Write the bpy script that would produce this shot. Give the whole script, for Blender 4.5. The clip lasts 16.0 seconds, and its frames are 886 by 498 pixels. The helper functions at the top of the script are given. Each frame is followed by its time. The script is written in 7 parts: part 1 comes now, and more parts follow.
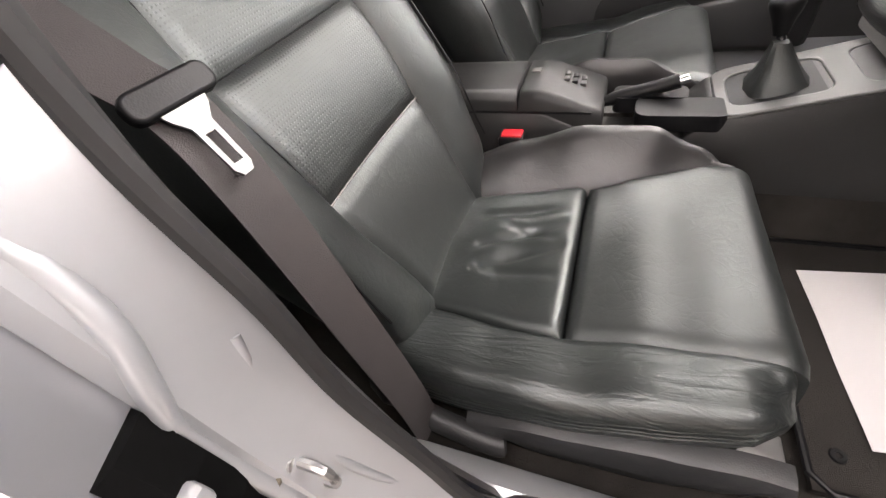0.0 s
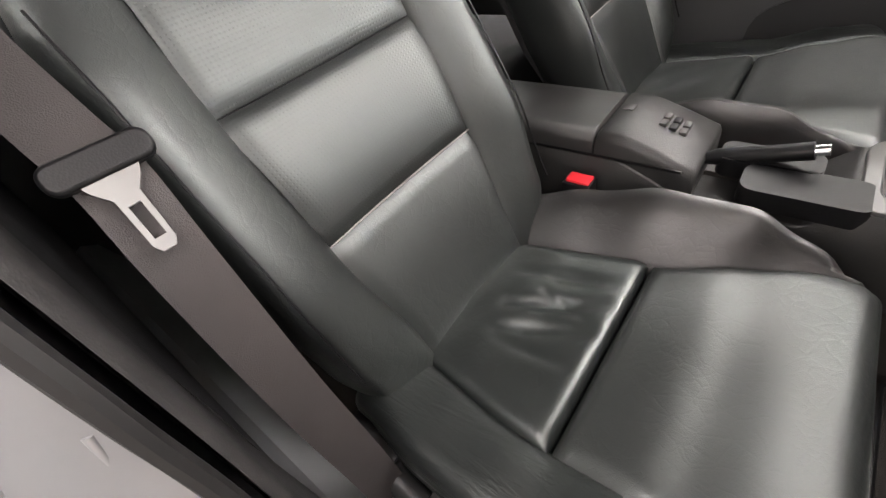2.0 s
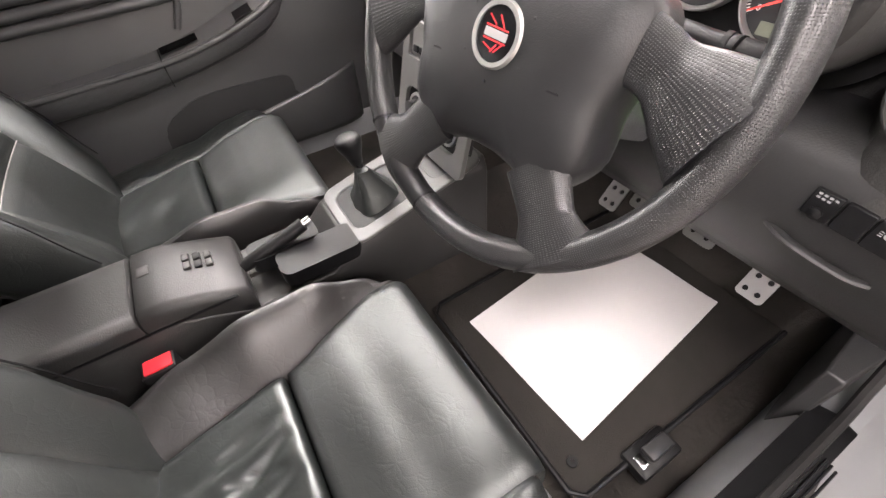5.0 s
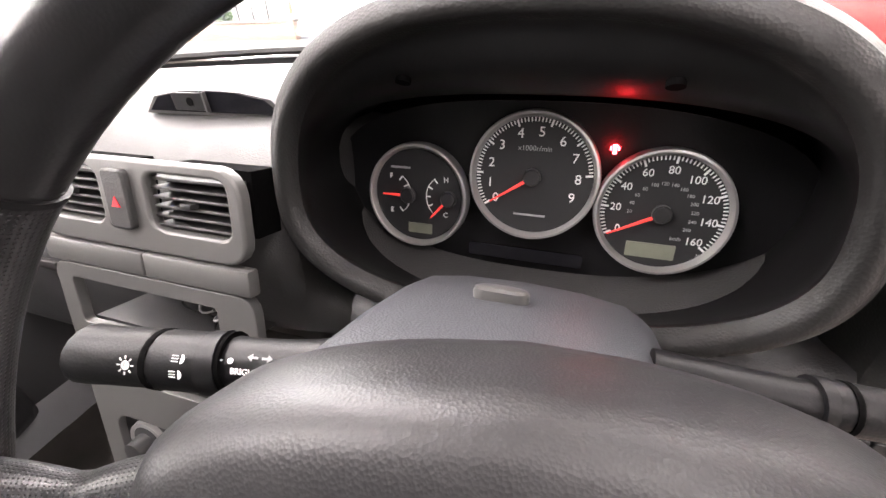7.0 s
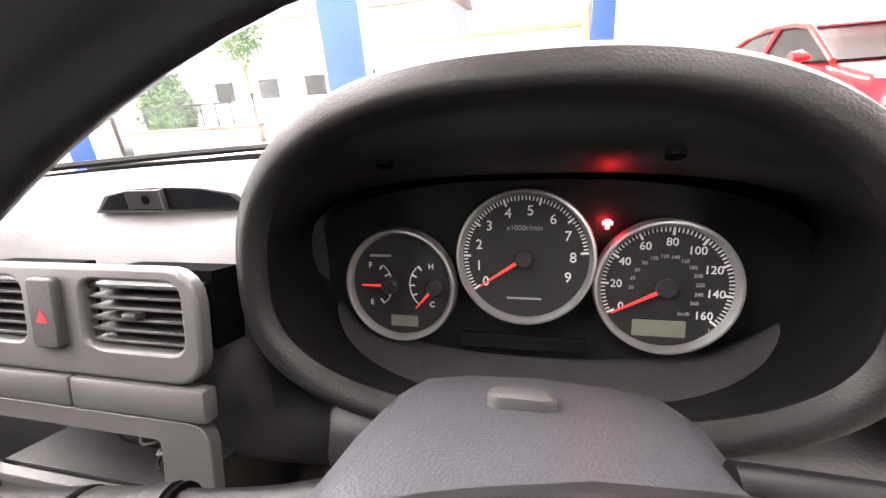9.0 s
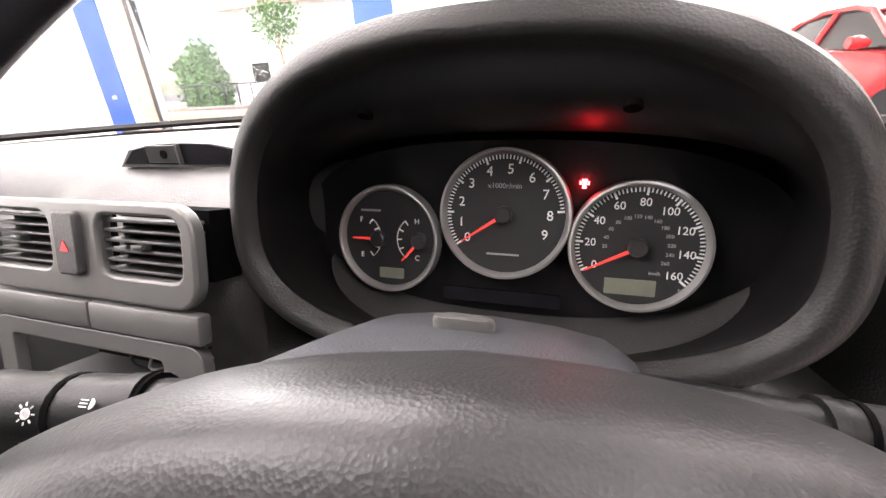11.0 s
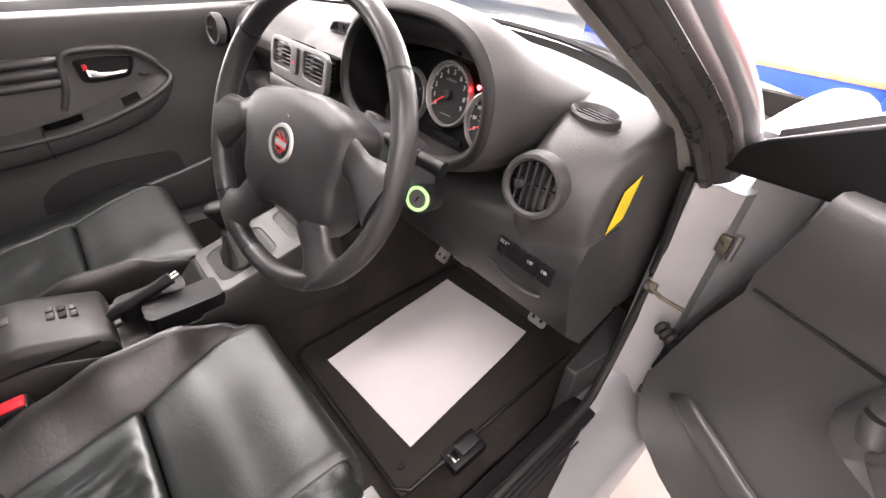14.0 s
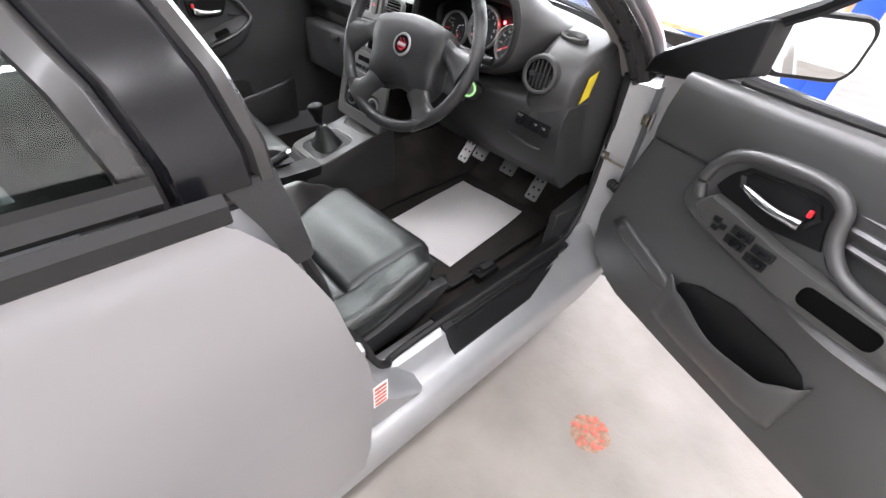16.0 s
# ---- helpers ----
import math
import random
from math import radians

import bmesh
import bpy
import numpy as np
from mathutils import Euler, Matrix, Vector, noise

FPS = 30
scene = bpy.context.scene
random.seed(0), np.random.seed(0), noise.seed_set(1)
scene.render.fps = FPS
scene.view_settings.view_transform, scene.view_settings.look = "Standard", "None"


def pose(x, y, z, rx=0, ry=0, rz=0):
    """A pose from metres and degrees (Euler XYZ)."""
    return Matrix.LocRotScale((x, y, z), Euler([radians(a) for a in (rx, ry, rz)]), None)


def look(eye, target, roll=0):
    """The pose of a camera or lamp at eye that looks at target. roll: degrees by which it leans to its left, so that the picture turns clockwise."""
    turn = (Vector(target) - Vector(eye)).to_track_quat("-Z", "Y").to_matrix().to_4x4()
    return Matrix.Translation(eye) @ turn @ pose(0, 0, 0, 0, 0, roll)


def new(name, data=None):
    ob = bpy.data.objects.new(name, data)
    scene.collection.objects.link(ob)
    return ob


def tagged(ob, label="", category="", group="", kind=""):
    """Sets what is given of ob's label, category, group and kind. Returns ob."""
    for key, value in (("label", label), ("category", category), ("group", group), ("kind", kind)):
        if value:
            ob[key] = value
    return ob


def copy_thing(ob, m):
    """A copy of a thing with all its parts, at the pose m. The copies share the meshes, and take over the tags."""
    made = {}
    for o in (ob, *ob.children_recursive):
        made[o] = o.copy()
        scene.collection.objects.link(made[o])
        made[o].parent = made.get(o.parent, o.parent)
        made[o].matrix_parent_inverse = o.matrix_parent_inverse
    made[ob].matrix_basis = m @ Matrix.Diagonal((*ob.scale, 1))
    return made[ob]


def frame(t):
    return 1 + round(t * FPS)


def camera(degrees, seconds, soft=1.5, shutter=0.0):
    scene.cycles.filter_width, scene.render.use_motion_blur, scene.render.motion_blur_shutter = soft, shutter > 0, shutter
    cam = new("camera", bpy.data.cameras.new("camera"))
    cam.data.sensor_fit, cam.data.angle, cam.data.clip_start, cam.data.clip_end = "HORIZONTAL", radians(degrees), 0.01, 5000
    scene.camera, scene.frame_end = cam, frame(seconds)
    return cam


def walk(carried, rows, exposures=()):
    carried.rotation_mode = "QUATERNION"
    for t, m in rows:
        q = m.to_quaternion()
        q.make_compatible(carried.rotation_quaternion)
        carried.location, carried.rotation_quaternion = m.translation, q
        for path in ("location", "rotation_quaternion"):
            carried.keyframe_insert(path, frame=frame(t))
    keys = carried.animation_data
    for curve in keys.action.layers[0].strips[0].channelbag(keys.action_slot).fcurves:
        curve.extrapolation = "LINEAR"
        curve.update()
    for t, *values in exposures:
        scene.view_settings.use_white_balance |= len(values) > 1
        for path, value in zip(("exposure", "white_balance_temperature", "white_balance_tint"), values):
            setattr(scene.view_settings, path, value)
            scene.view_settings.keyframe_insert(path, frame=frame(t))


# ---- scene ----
cam = camera(93.5, 16.0)
PATH = [
    (0, (0.849, -0.265, 0.935), (-0.425, -0.94, -0.451), -12.7),
    (0.5, (0.827, -0.311, 0.887), (-0.349, -1.143, -0.502), -13.2),
    (1, (0.783, -0.285, 0.88), (-0.291, -1.267, -0.492), -14.5),
    (1.5, (0.704, -0.246, 0.895), (-0.297, -1.319, -0.463), -15.3),
    (2, (0.69, -0.202, 0.948), (-0.297, -1.283, -0.415), -14.6),
    (2.5, (0.683, -0.141, 0.959), (-0.306, -1.131, -0.469), -13.8),
    (3, (0.692, -0.096, 0.972), (-0.37, -0.954, -0.489), -12.8),
    (3.5, (0.679, -0.073, 0.987), (-0.486, -0.686, -0.519), -12.0),
    (4, (0.668, -0.079, 1.01), (-0.585, -0.325, -0.53), -11.1),
    (4.5, (0.657, -0.107, 1.036), (-0.645, 0.07, -0.472), -9.7),
    (5, (0.639, -0.203, 1.061), (-0.581, 0.442, -0.387), -5.3),
    (5.2, (0.611, -0.187, 1.087), (-0.543, 0.58, -0.355), -4.7),
    (7.3, (0.349, -0.001, 1.078), (-0.199, 1.634, 0.064), -4.1),
    (7.5, (0.345, 0.002, 1.074), (-0.189, 1.67, 0.109), -4.4),
    (8, (0.342, 0.003, 1.071), (-0.16, 1.744, 0.224), -4.6),
    (8.5, (0.338, 0.006, 1.067), (-0.14, 1.804, 0.333), -4.6),
    (8.7, (0.337, 0.009, 1.068), (-0.129, 1.814, 0.342), -4.6),
    (10.8, (0.375, 0.029, 1.074), (-0.291, 1.715, 0.23), -4.9),
    (11, (0.38, -0.003, 1.05), (-0.216, 1.736, 0.262), -3.7),
    (11.5, (0.432, -0.063, 1.044), (-0.364, 1.54, 0.15), -2.7),
    (12, (0.475, -0.116, 1.062), (-0.435, 1.373, 0.084), -0.6),
    (12.1, (0.485, -0.127, 1.066), (-0.424, 1.346, 0.065), -0.3),
    (12.5, (0.56, -0.142, 1.08), (-0.43, 1.234, 0.019), 1.0),
    (13, (0.673, -0.136, 1.082), (-0.378, 1.128, -0.057), 2.6),
    (13.5, (0.789, -0.134, 1.126), (-0.347, 1.012, -0.056), 2.7),
    (14, (0.876, -0.176, 1.16), (-0.296, 0.907, -0.045), 3.0),
    (14.5, (0.944, -0.311, 1.198), (-0.232, 0.747, -0.026), 3.2),
    (15, (0.98, -0.505, 1.243), (-0.156, 0.585, 0.009), 3.9),
    (15.5, (1.019, -0.587, 1.189), (-0.028, 0.543, -0.086), 5.8),
    (16, (1.163, -0.642, 1.201), (0.121, 0.482, -0.084), 6.4),
]
walk(cam, [(t, look(eye, target, roll)) for t, eye, target, roll in PATH], [(0, 1.4, 6700, 16), (0.5, 1.3, 6700, 16), (1, 1.15, 6700, 15), (1.5, 0.85, 6700, 14), (2, 1.2, 6700, 14), (3.5, 1.4, 6700, 16), (5, 1.88, 6700, 17), (7.5, 1.55, 6700, 20), (8.5, 1.65, 6700, 20), (11, 1.35, 6700, 20), (11.5, 1.55, 6700, 20), (12, 1.35, 6700, 19), (12.5, 1.6, 6700, 19), (13.5, 1.45, 6700, 19), (14.5, 1.4, 6700, 20), (15.3, 1.15, 6600, 19), (16, 1.0, 6100, 12)])


# ---------------------------------------------------------------- world and light
YF = 4.3  # line of the shop front
world = bpy.data.worlds.new("world")
scene.world = world
world.use_nodes = True
wn = world.node_tree
sky = wn.nodes.new("ShaderNodeTexSky")
sky.sky_type = "NISHITA"
sky.sun_disc = False
sky.sun_elevation, sky.sun_rotation = radians(45), radians(200)
wn.links.new(sky.outputs[0], wn.nodes["Background"].inputs[0])
wn.nodes["Background"].inputs[1].default_value = 0.15


def area(name, m, sx, sy, watts, colour=(1, 1, 1)):
    data = bpy.data.lights.new(name, "AREA")
    data.shape, data.size, data.size_y, data.energy, data.color = "RECTANGLE", sx, sy, watts, colour
    ob = new(name, data)
    ob.matrix_world = m
    return ob


# shop front daylight, a bay lamp, an added west fill lamp, the hall's fluorescent lamps
area("shopfront_daylight", look((-2.4, YF + 0.02, 1.7), (-2.4, 0, 1.2)), 6.2, 2.2, 560, (1.0, 0.98, 0.96))
# added area lamp in front of the closed bay end wall
area("bay_area_light", look((4.2, 11.9, 1.8), (3.6, 0, 1.0)), 5.0, 2.8, 330, (1.0, 0.98, 0.96))
# added fill lamp before the closed west wall; no window there
area("west_fill_light", look((-7.9, -0.8, 1.9), (0, -0.4, 0.9)), 7.5, 2.4, 300, (1.0, 0.98, 0.96))
for lx, watts in ((-4.6, 60), (-3.0, 70), (-1.4, 105), (1.7, 45), (4.4, 60)):
    for ly in (-4.2, -1.3, 2.0):
        area("ceiling_tube_light", look((lx, ly, 3.52), (lx, ly + 0.001, 0)), 0.25, 2.7, watts, (1.0, 0.965, 0.95))
for lx, ly in ((2.4, 6.5), (5.2, 6.5), (2.4, 9.5), (5.2, 9.5)):
    area("ceiling_tube_light", look((lx, ly, 3.52), (lx, ly + 0.001, 0)), 0.25, 2.4, 62, (1.0, 0.965, 0.95))
sun = bpy.data.lights.new("sun", "SUN")
sun.energy, sun.angle, sun.color = 5.0, radians(0.5), (1.0, 0.95, 0.88)
new("sun", sun).matrix_world = look((0, 0, 10), (2.5, 6.5, 3.0))


# ---------------------------------------------------------------- materials
def material(name, colour, rough=0.5, metal=0.0, grain=0.0, grain_scale=400.0, patch=0.06, patch_scale=6.0,
             spec=0.5, coat=0.0, bump=0.0, bump_scale=0.0, rough_var=0.05, emit=None, pattern=None, crease=0.0, pleat=0.0):
    m = bpy.data.materials.new(name)
    m.use_nodes = True
    n, l = m.node_tree.nodes, m.node_tree.links
    b = n["Principled BSDF"]
    b.inputs["Metallic"].default_value = metal
    b.inputs["Specular IOR Level"].default_value = spec
    b.inputs["Coat Weight"].default_value = coat
    b.inputs["Coat Roughness"].default_value = 0.08
    tc = n.new("ShaderNodeTexCoord")
    big = n.new("ShaderNodeTexNoise")
    big.inputs["Scale"].default_value = patch_scale
    big.inputs["Detail"].default_value = 6
    l.new(tc.outputs["Object"], big.inputs["Vector"])
    ramp = n.new("ShaderNodeMapRange")
    ramp.inputs[1].default_value, ramp.inputs[2].default_value = 0.3, 0.7
    ramp.inputs[3].default_value, ramp.inputs[4].default_value = 1 - patch, 1 + patch
    l.new(big.outputs["Fac"], ramp.inputs[0])
    mul = n.new("ShaderNodeVectorMath")
    mul.operation = "SCALE"
    mul.inputs[0].default_value = colour
    l.new(ramp.outputs[0], mul.inputs["Scale"])
    l.new(mul.outputs[0], b.inputs["Base Color"])
    rr = n.new("ShaderNodeMapRange")
    rr.inputs[1].default_value, rr.inputs[2].default_value = 0.3, 0.7
    rr.inputs[3].default_value, rr.inputs[4].default_value = rough * (1 - rough_var), min(1, rough * (1 + rough_var))
    fine = n.new("ShaderNodeTexNoise")
    fine.inputs["Scale"].default_value = patch_scale * 5
    fine.inputs["Detail"].default_value = 4
    l.new(tc.outputs["Object"], fine.inputs["Vector"])
    l.new(fine.outputs["Fac"], rr.inputs[0])
    l.new(rr.outputs[0], b.inputs["Roughness"])
    last = None
    if bump:
        w = n.new("ShaderNodeTexNoise")
        w.inputs["Scale"].default_value = bump_scale
        w.inputs["Detail"].default_value = 3
        w.inputs["Distortion"].default_value = 0.6
        l.new(tc.outputs["Object"], w.inputs["Vector"])
        bw = n.new("ShaderNodeBump")
        bw.inputs["Strength"].default_value = bump
        bw.inputs["Distance"].default_value = 0.01
        l.new(w.outputs["Fac"], bw.inputs["Height"])
        last = bw
    if crease:
        # fine wear wrinkles: warped cell edges
        wp = n.new("ShaderNodeTexNoise")
        wp.inputs["Scale"].default_value = 14
        ad = n.new("ShaderNodeVectorMath")
        ad.operation = "MULTIPLY_ADD"
        ad.inputs[1].default_value = (0.06, 0.06, 0.06)
        l.new(tc.outputs["Object"], wp.inputs["Vector"])
        l.new(wp.outputs["Color"], ad.inputs[0])
        l.new(tc.outputs["Object"], ad.inputs[2])
        ce = n.new("ShaderNodeTexVoronoi")
        ce.feature = "DISTANCE_TO_EDGE"
        ce.inputs["Scale"].default_value = 55
        l.new(ad.outputs[0], ce.inputs["Vector"])
        cr = n.new("ShaderNodeMapRange")
        cr.inputs[2].default_value = 0.12
        l.new(ce.outputs["Distance"], cr.inputs[0])
        cb = n.new("ShaderNodeBump")
        cb.inputs["Strength"].default_value = crease
        cb.inputs["Distance"].default_value = 0.0012
        l.new(cr.outputs[0], cb.inputs["Height"])
        if last:
            l.new(last.outputs[0], cb.inputs["Normal"])
        last = cb
    if grain:
        v = n.new("ShaderNodeTexVoronoi")
        v.inputs["Scale"].default_value = grain_scale
        if pattern == "holes":
            v.voronoi_dimensions = "2D"
            v.inputs["Randomness"].default_value = 0.0
        l.new(tc.outputs["UV" if pattern == "holes" else "Object"], v.inputs["Vector"])
        bp = n.new("ShaderNodeBump")
        bp.inputs["Strength"].default_value = grain
        bp.inputs["Distance"].default_value = 0.001
        if pattern == "holes":
            pit = n.new("ShaderNodeMapRange")
            pit.inputs[1].default_value, pit.inputs[2].default_value = 0.12, 0.30
            l.new(v.outputs["Distance"], pit.inputs[0])
            l.new(pit.outputs[0], bp.inputs["Height"])
        else:
            l.new(v.outputs["Distance"], bp.inputs["Height"])
        if last:
            l.new(last.outputs[0], bp.inputs["Normal"])
        last = bp
    if pleat:
        # long wrinkles pressed into the hide
        mp = n.new("ShaderNodeMapping")
        mp.inputs["Scale"].default_value = (60, 9, 60)
        l.new(tc.outputs["Object"], mp.inputs["Vector"])
        pn = n.new("ShaderNodeTexNoise")
        pn.inputs["Scale"].default_value = 1.0
        pn.inputs["Detail"].default_value = 4
        pn.inputs["Distortion"].default_value = 1.2
        l.new(mp.outputs[0], pn.inputs["Vector"])
        pb = n.new("ShaderNodeBump")
        pb.inputs["Strength"].default_value = pleat
        pb.inputs["Distance"].default_value = 0.006
        l.new(pn.outputs["Fac"], pb.inputs["Height"])
        if last:
            l.new(last.outputs[0], pb.inputs["Normal"])
        last = pb
    if last:
        l.new(last.outputs[0], b.inputs["Normal"])
    if emit:
        b.inputs["Emission Color"].default_value = (*emit[0], 1)
        b.inputs["Emission Strength"].default_value = emit[1]
    return m


LEATHER = material("black_leather", (0.0095, 0.0108, 0.0104), 0.44, grain=0.12, grain_scale=620, bump=0.05, bump_scale=38, spec=0.85, patch=0.06, crease=0.09)
PERFORATED = material("perforated_leather", (0.0095, 0.0106, 0.0103), 0.40, grain=0.3, grain_scale=190, bump=0.06, bump_scale=9, spec=0.8, patch=0.06, pattern="holes")
for hide in (LEATHER, PERFORATED):
    hide.node_tree.nodes["Principled BSDF"].inputs["Specular Tint"].default_value = (0.95, 1.0, 0.98, 1)
SUEDE = material("dark_seat_cloth", (0.016, 0.017, 0.018), 0.85, grain=0.1, grain_scale=900)
DASH = material("dash_plastic", (0.036, 0.0356, 0.0350), 0.45, grain=0.28, grain_scale=520, patch=0.1, spec=0.4)
WORN = material("worn_black_leather", (0.0095, 0.0110, 0.0106), 0.37, grain=0.06, grain_scale=620, bump=0.10, bump_scale=18, spec=0.9, patch=0.06, crease=0.08)
WRINKLED = material("wrinkled_bolster_leather", (0.0095, 0.0108, 0.0105), 0.38, grain=0.06, grain_scale=620, bump=0.06, bump_scale=22, spec=0.9, patch=0.06, crease=0.09, pleat=0.42)
BOLSTER = material("bolster_hide", (0.0135, 0.0125, 0.0124), 0.39, grain=0.07, grain_scale=620, bump=0.08, bump_scale=16, spec=0.85, patch=0.06, crease=0.08)
for hide in (WORN, WRINKLED):
    hide.node_tree.nodes["Principled BSDF"].inputs["Specular Tint"].default_value = (0.94, 1.0, 0.98, 1)
CONSOLE = material("console_plastic", (0.020, 0.0196, 0.0192), 0.40, grain=0.30, grain_scale=520, spec=0.45, patch=0.1)
DASH_DARK = material("charcoal_plastic", (0.023, 0.023, 0.0234), 0.42, grain=0.16, grain_scale=520, patch=0.1, spec=0.36)
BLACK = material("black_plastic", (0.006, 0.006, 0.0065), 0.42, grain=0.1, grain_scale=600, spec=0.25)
GLOSS = material("gloss_black", (0.006, 0.006, 0.0075), 0.2, patch=0.05, spec=0.4)
# near-black colour that stands in for the shade inside gaps, slots and holes
VOID = material("hollow_shade_black", (0.003, 0.003, 0.003), 0.95, spec=0.02)
SILVERTRIM = material("silver_grey_trim", (0.12, 0.12, 0.116), 0.38, metal=0.35, patch=0.05, grain=0.1, grain_scale=900)
RING = material("satin_silver_ring", (0.52, 0.52, 0.51), 0.32, metal=0.8, patch=0.06)
PAINT = material("silver_paint", (0.36, 0.365, 0.38), 0.28, metal=0.75, coat=0.7, patch=0.012, rough_var=0.0)
JAMB = material("door_jamb_paint", (0.31, 0.315, 0.322), 0.34, metal=0.5, coat=0.3, patch=0.04, patch_scale=12)
RUBBER = material("weatherstrip_rubber", (0.012, 0.0115, 0.0115), 0.6, patch=0.1, spec=0.3)
POST_TRIM = material("satin_post_trim", (0.020, 0.019, 0.019), 0.28, grain=0.02, grain_scale=700, spec=0.6, coat=0.15)
GEAR_TRIM = material("gear_surround_plastic", (0.060, 0.060, 0.058), 0.34, metal=0.2, grain=0.08, grain_scale=900)
PILLAR_TRIM = material("grey_pillar_trim", (0.032, 0.030, 0.030), 0.42, grain=0.12, grain_scale=500, patch=0.12, spec=0.5)
PILLAR_CLOTH = material("light_pillar_trim", (0.24, 0.23, 0.215), 0.8, grain=0.4, grain_scale=700)
HEADLINING = material("grey_headlining_cloth", (0.16, 0.155, 0.15), 0.9, grain=0.4, grain_scale=700)
CARPET = material("dark_carpet", (0.030, 0.027, 0.024), 0.95, grain=1.0, grain_scale=900, bump=0.3, bump_scale=60, patch=0.35, patch_scale=9, spec=0.15)
MAT = material("floor_mat_carpet", (0.025, 0.0225, 0.020), 0.95, grain=1.0, grain_scale=1100, patch=0.2, spec=0.2)
PAPER = material("white_paper", (0.46, 0.445, 0.44), 0.65, patch=0.02, bump=0.1, bump_scale=4)
TONGUE = material("satin_tongue_metal", (0.15, 0.15, 0.147), 0.36, metal=1.0)
DOOR_TRIM = material("door_trim_plastic", (0.042, 0.042, 0.0428), 0.36, grain=0.14, grain_scale=520, spec=0.75, patch=0.1)
STEEL = material("brushed_metal", (0.42, 0.415, 0.41), 0.38, metal=1.0, patch=0.08)
CHROME = material("chrome", (0.75, 0.75, 0.75), 0.1, metal=1.0, patch=0.05)
BELT = material("seat_belt_webbing", (0.030, 0.0255, 0.025), 0.7, grain=0.3, grain_scale=900, patch=0.12)
RED = material("red_plastic", (0.62, 0.02, 0.03), 0.4, patch=0.08)
GLOWRED = material("lit_red_symbol", (0.6, 0.01, 0.01), 0.5, emit=((1.0, 0.025, 0.03), 34.0))
NEEDLE = material("needle_red", (0.62, 0.04, 0.035), 0.5, emit=((1.0, 0.07, 0.05), 0.25))
WHITE = material("white_print", (0.75, 0.75, 0.74), 0.6, patch=0.05)
GREYPRINT = material("grey_print", (0.28, 0.28, 0.28), 0.6, patch=0.05)
LCD = material("lcd_grey_green", (0.16, 0.17, 0.13), 0.4, patch=0.1, patch_scale=60)
DIAL = material("dial_black", (0.010, 0.010, 0.011), 0.6)
YELLOW = material("yellow_sticker", (0.55, 0.43, 0.02), 0.5, patch=0.04)
GREEN = material("glowing_key_ring", (0.35, 0.5, 0.28), 0.5, emit=((0.40, 1.0, 0.25), 0.30))
BRASS = material("worn_zinc", (0.12, 0.105, 0.08), 0.5, metal=0.8, patch=0.3, patch_scale=40)
CONCRETE = material("painted_concrete", (0.25, 0.225, 0.205), 0.6, bump=0.1, bump_scale=30, patch=0.2, patch_scale=3.5, grain=0.2, grain_scale=120)
REDPAINT = material("worn_red_floor_paint", (0.50, 0.13, 0.09), 0.6, patch=0.3, patch_scale=60)
TANPAINT = material("faded_tan_paint", (0.30, 0.19, 0.13), 0.7, patch=0.35, patch_scale=50, grain=0.3, grain_scale=150)
WALL = material("white_painted_wall", (0.70, 0.69, 0.67), 0.8, bump=0.1, bump_scale=20, patch=0.05, patch_scale=1.5)
BLUE = material("blue_painted_steel", (0.022, 0.075, 0.42), 0.5, patch=0.12, patch_scale=5, spec=0.3)
WOOD = material("weathered_timber", (0.42, 0.28, 0.15), 0.75, patch=0.3, patch_scale=12, grain=0.3, grain_scale=80)
CARRED = material("red_car_paint", (0.60, 0.015, 0.02), 0.25, coat=1.0, patch=0.03)
LEAF = material("hedge_leaves", (0.10, 0.22, 0.05), 0.7, patch=0.4, patch_scale=20)
TARMAC = material("pale_yard_surface", (0.55, 0.52, 0.46), 0.9, patch=0.15, patch_scale=4, grain=0.4, grain_scale=100)
BRICK = material("pale_brick", (0.45, 0.33, 0.25), 0.85, patch=0.25, patch_scale=20)


def glass_material(name, tint, rough=0.0):
    """A thin clear pane: it lets light straight through and mirrors more at grazing angles."""
    m = bpy.data.materials.new(name)
    m.use_nodes = True
    n, l = m.node_tree.nodes, m.node_tree.links
    n.remove(n["Principled BSDF"])
    tr, gl, mx = n.new("ShaderNodeBsdfTransparent"), n.new("ShaderNodeBsdfGlossy"), n.new("ShaderNodeMixShader")
    lw, pw, ma = n.new("ShaderNodeLayerWeight"), n.new("ShaderNodeMath"), n.new("ShaderNodeMath")
    lw.inputs["Blend"].default_value = 0.5
    pw.operation, ma.operation = "POWER", "MULTIPLY_ADD"
    pw.inputs[1].default_value = 4.0
    ma.inputs[1].default_value, ma.inputs[2].default_value = 0.55, 0.05
    tr.inputs[0].default_value = (*tint, 1)
    gl.inputs["Roughness"].default_value = rough
    l.new(lw.outputs["Facing"], pw.inputs[0])
    l.new(pw.outputs[0], ma.inputs[0])
    l.new(ma.outputs[0], mx.inputs[0])
    l.new(tr.outputs[0], mx.inputs[1])
    l.new(gl.outputs[0], mx.inputs[2])
    l.new(mx.outputs[0], n["Material Output"].inputs[0])
    return m


GLASS = glass_material("window_glass", (0.93, 0.95, 0.94))
TINTED = glass_material("tinted_glass", (0.62, 0.66, 0.64))
MIRROR = material("mirror_glass", (0.85, 0.87, 0.88), 0.02, metal=1.0, patch=0.0)


# ---------------------------------------------------------------- mesh helpers
def V(*a):
    return Vector(a)


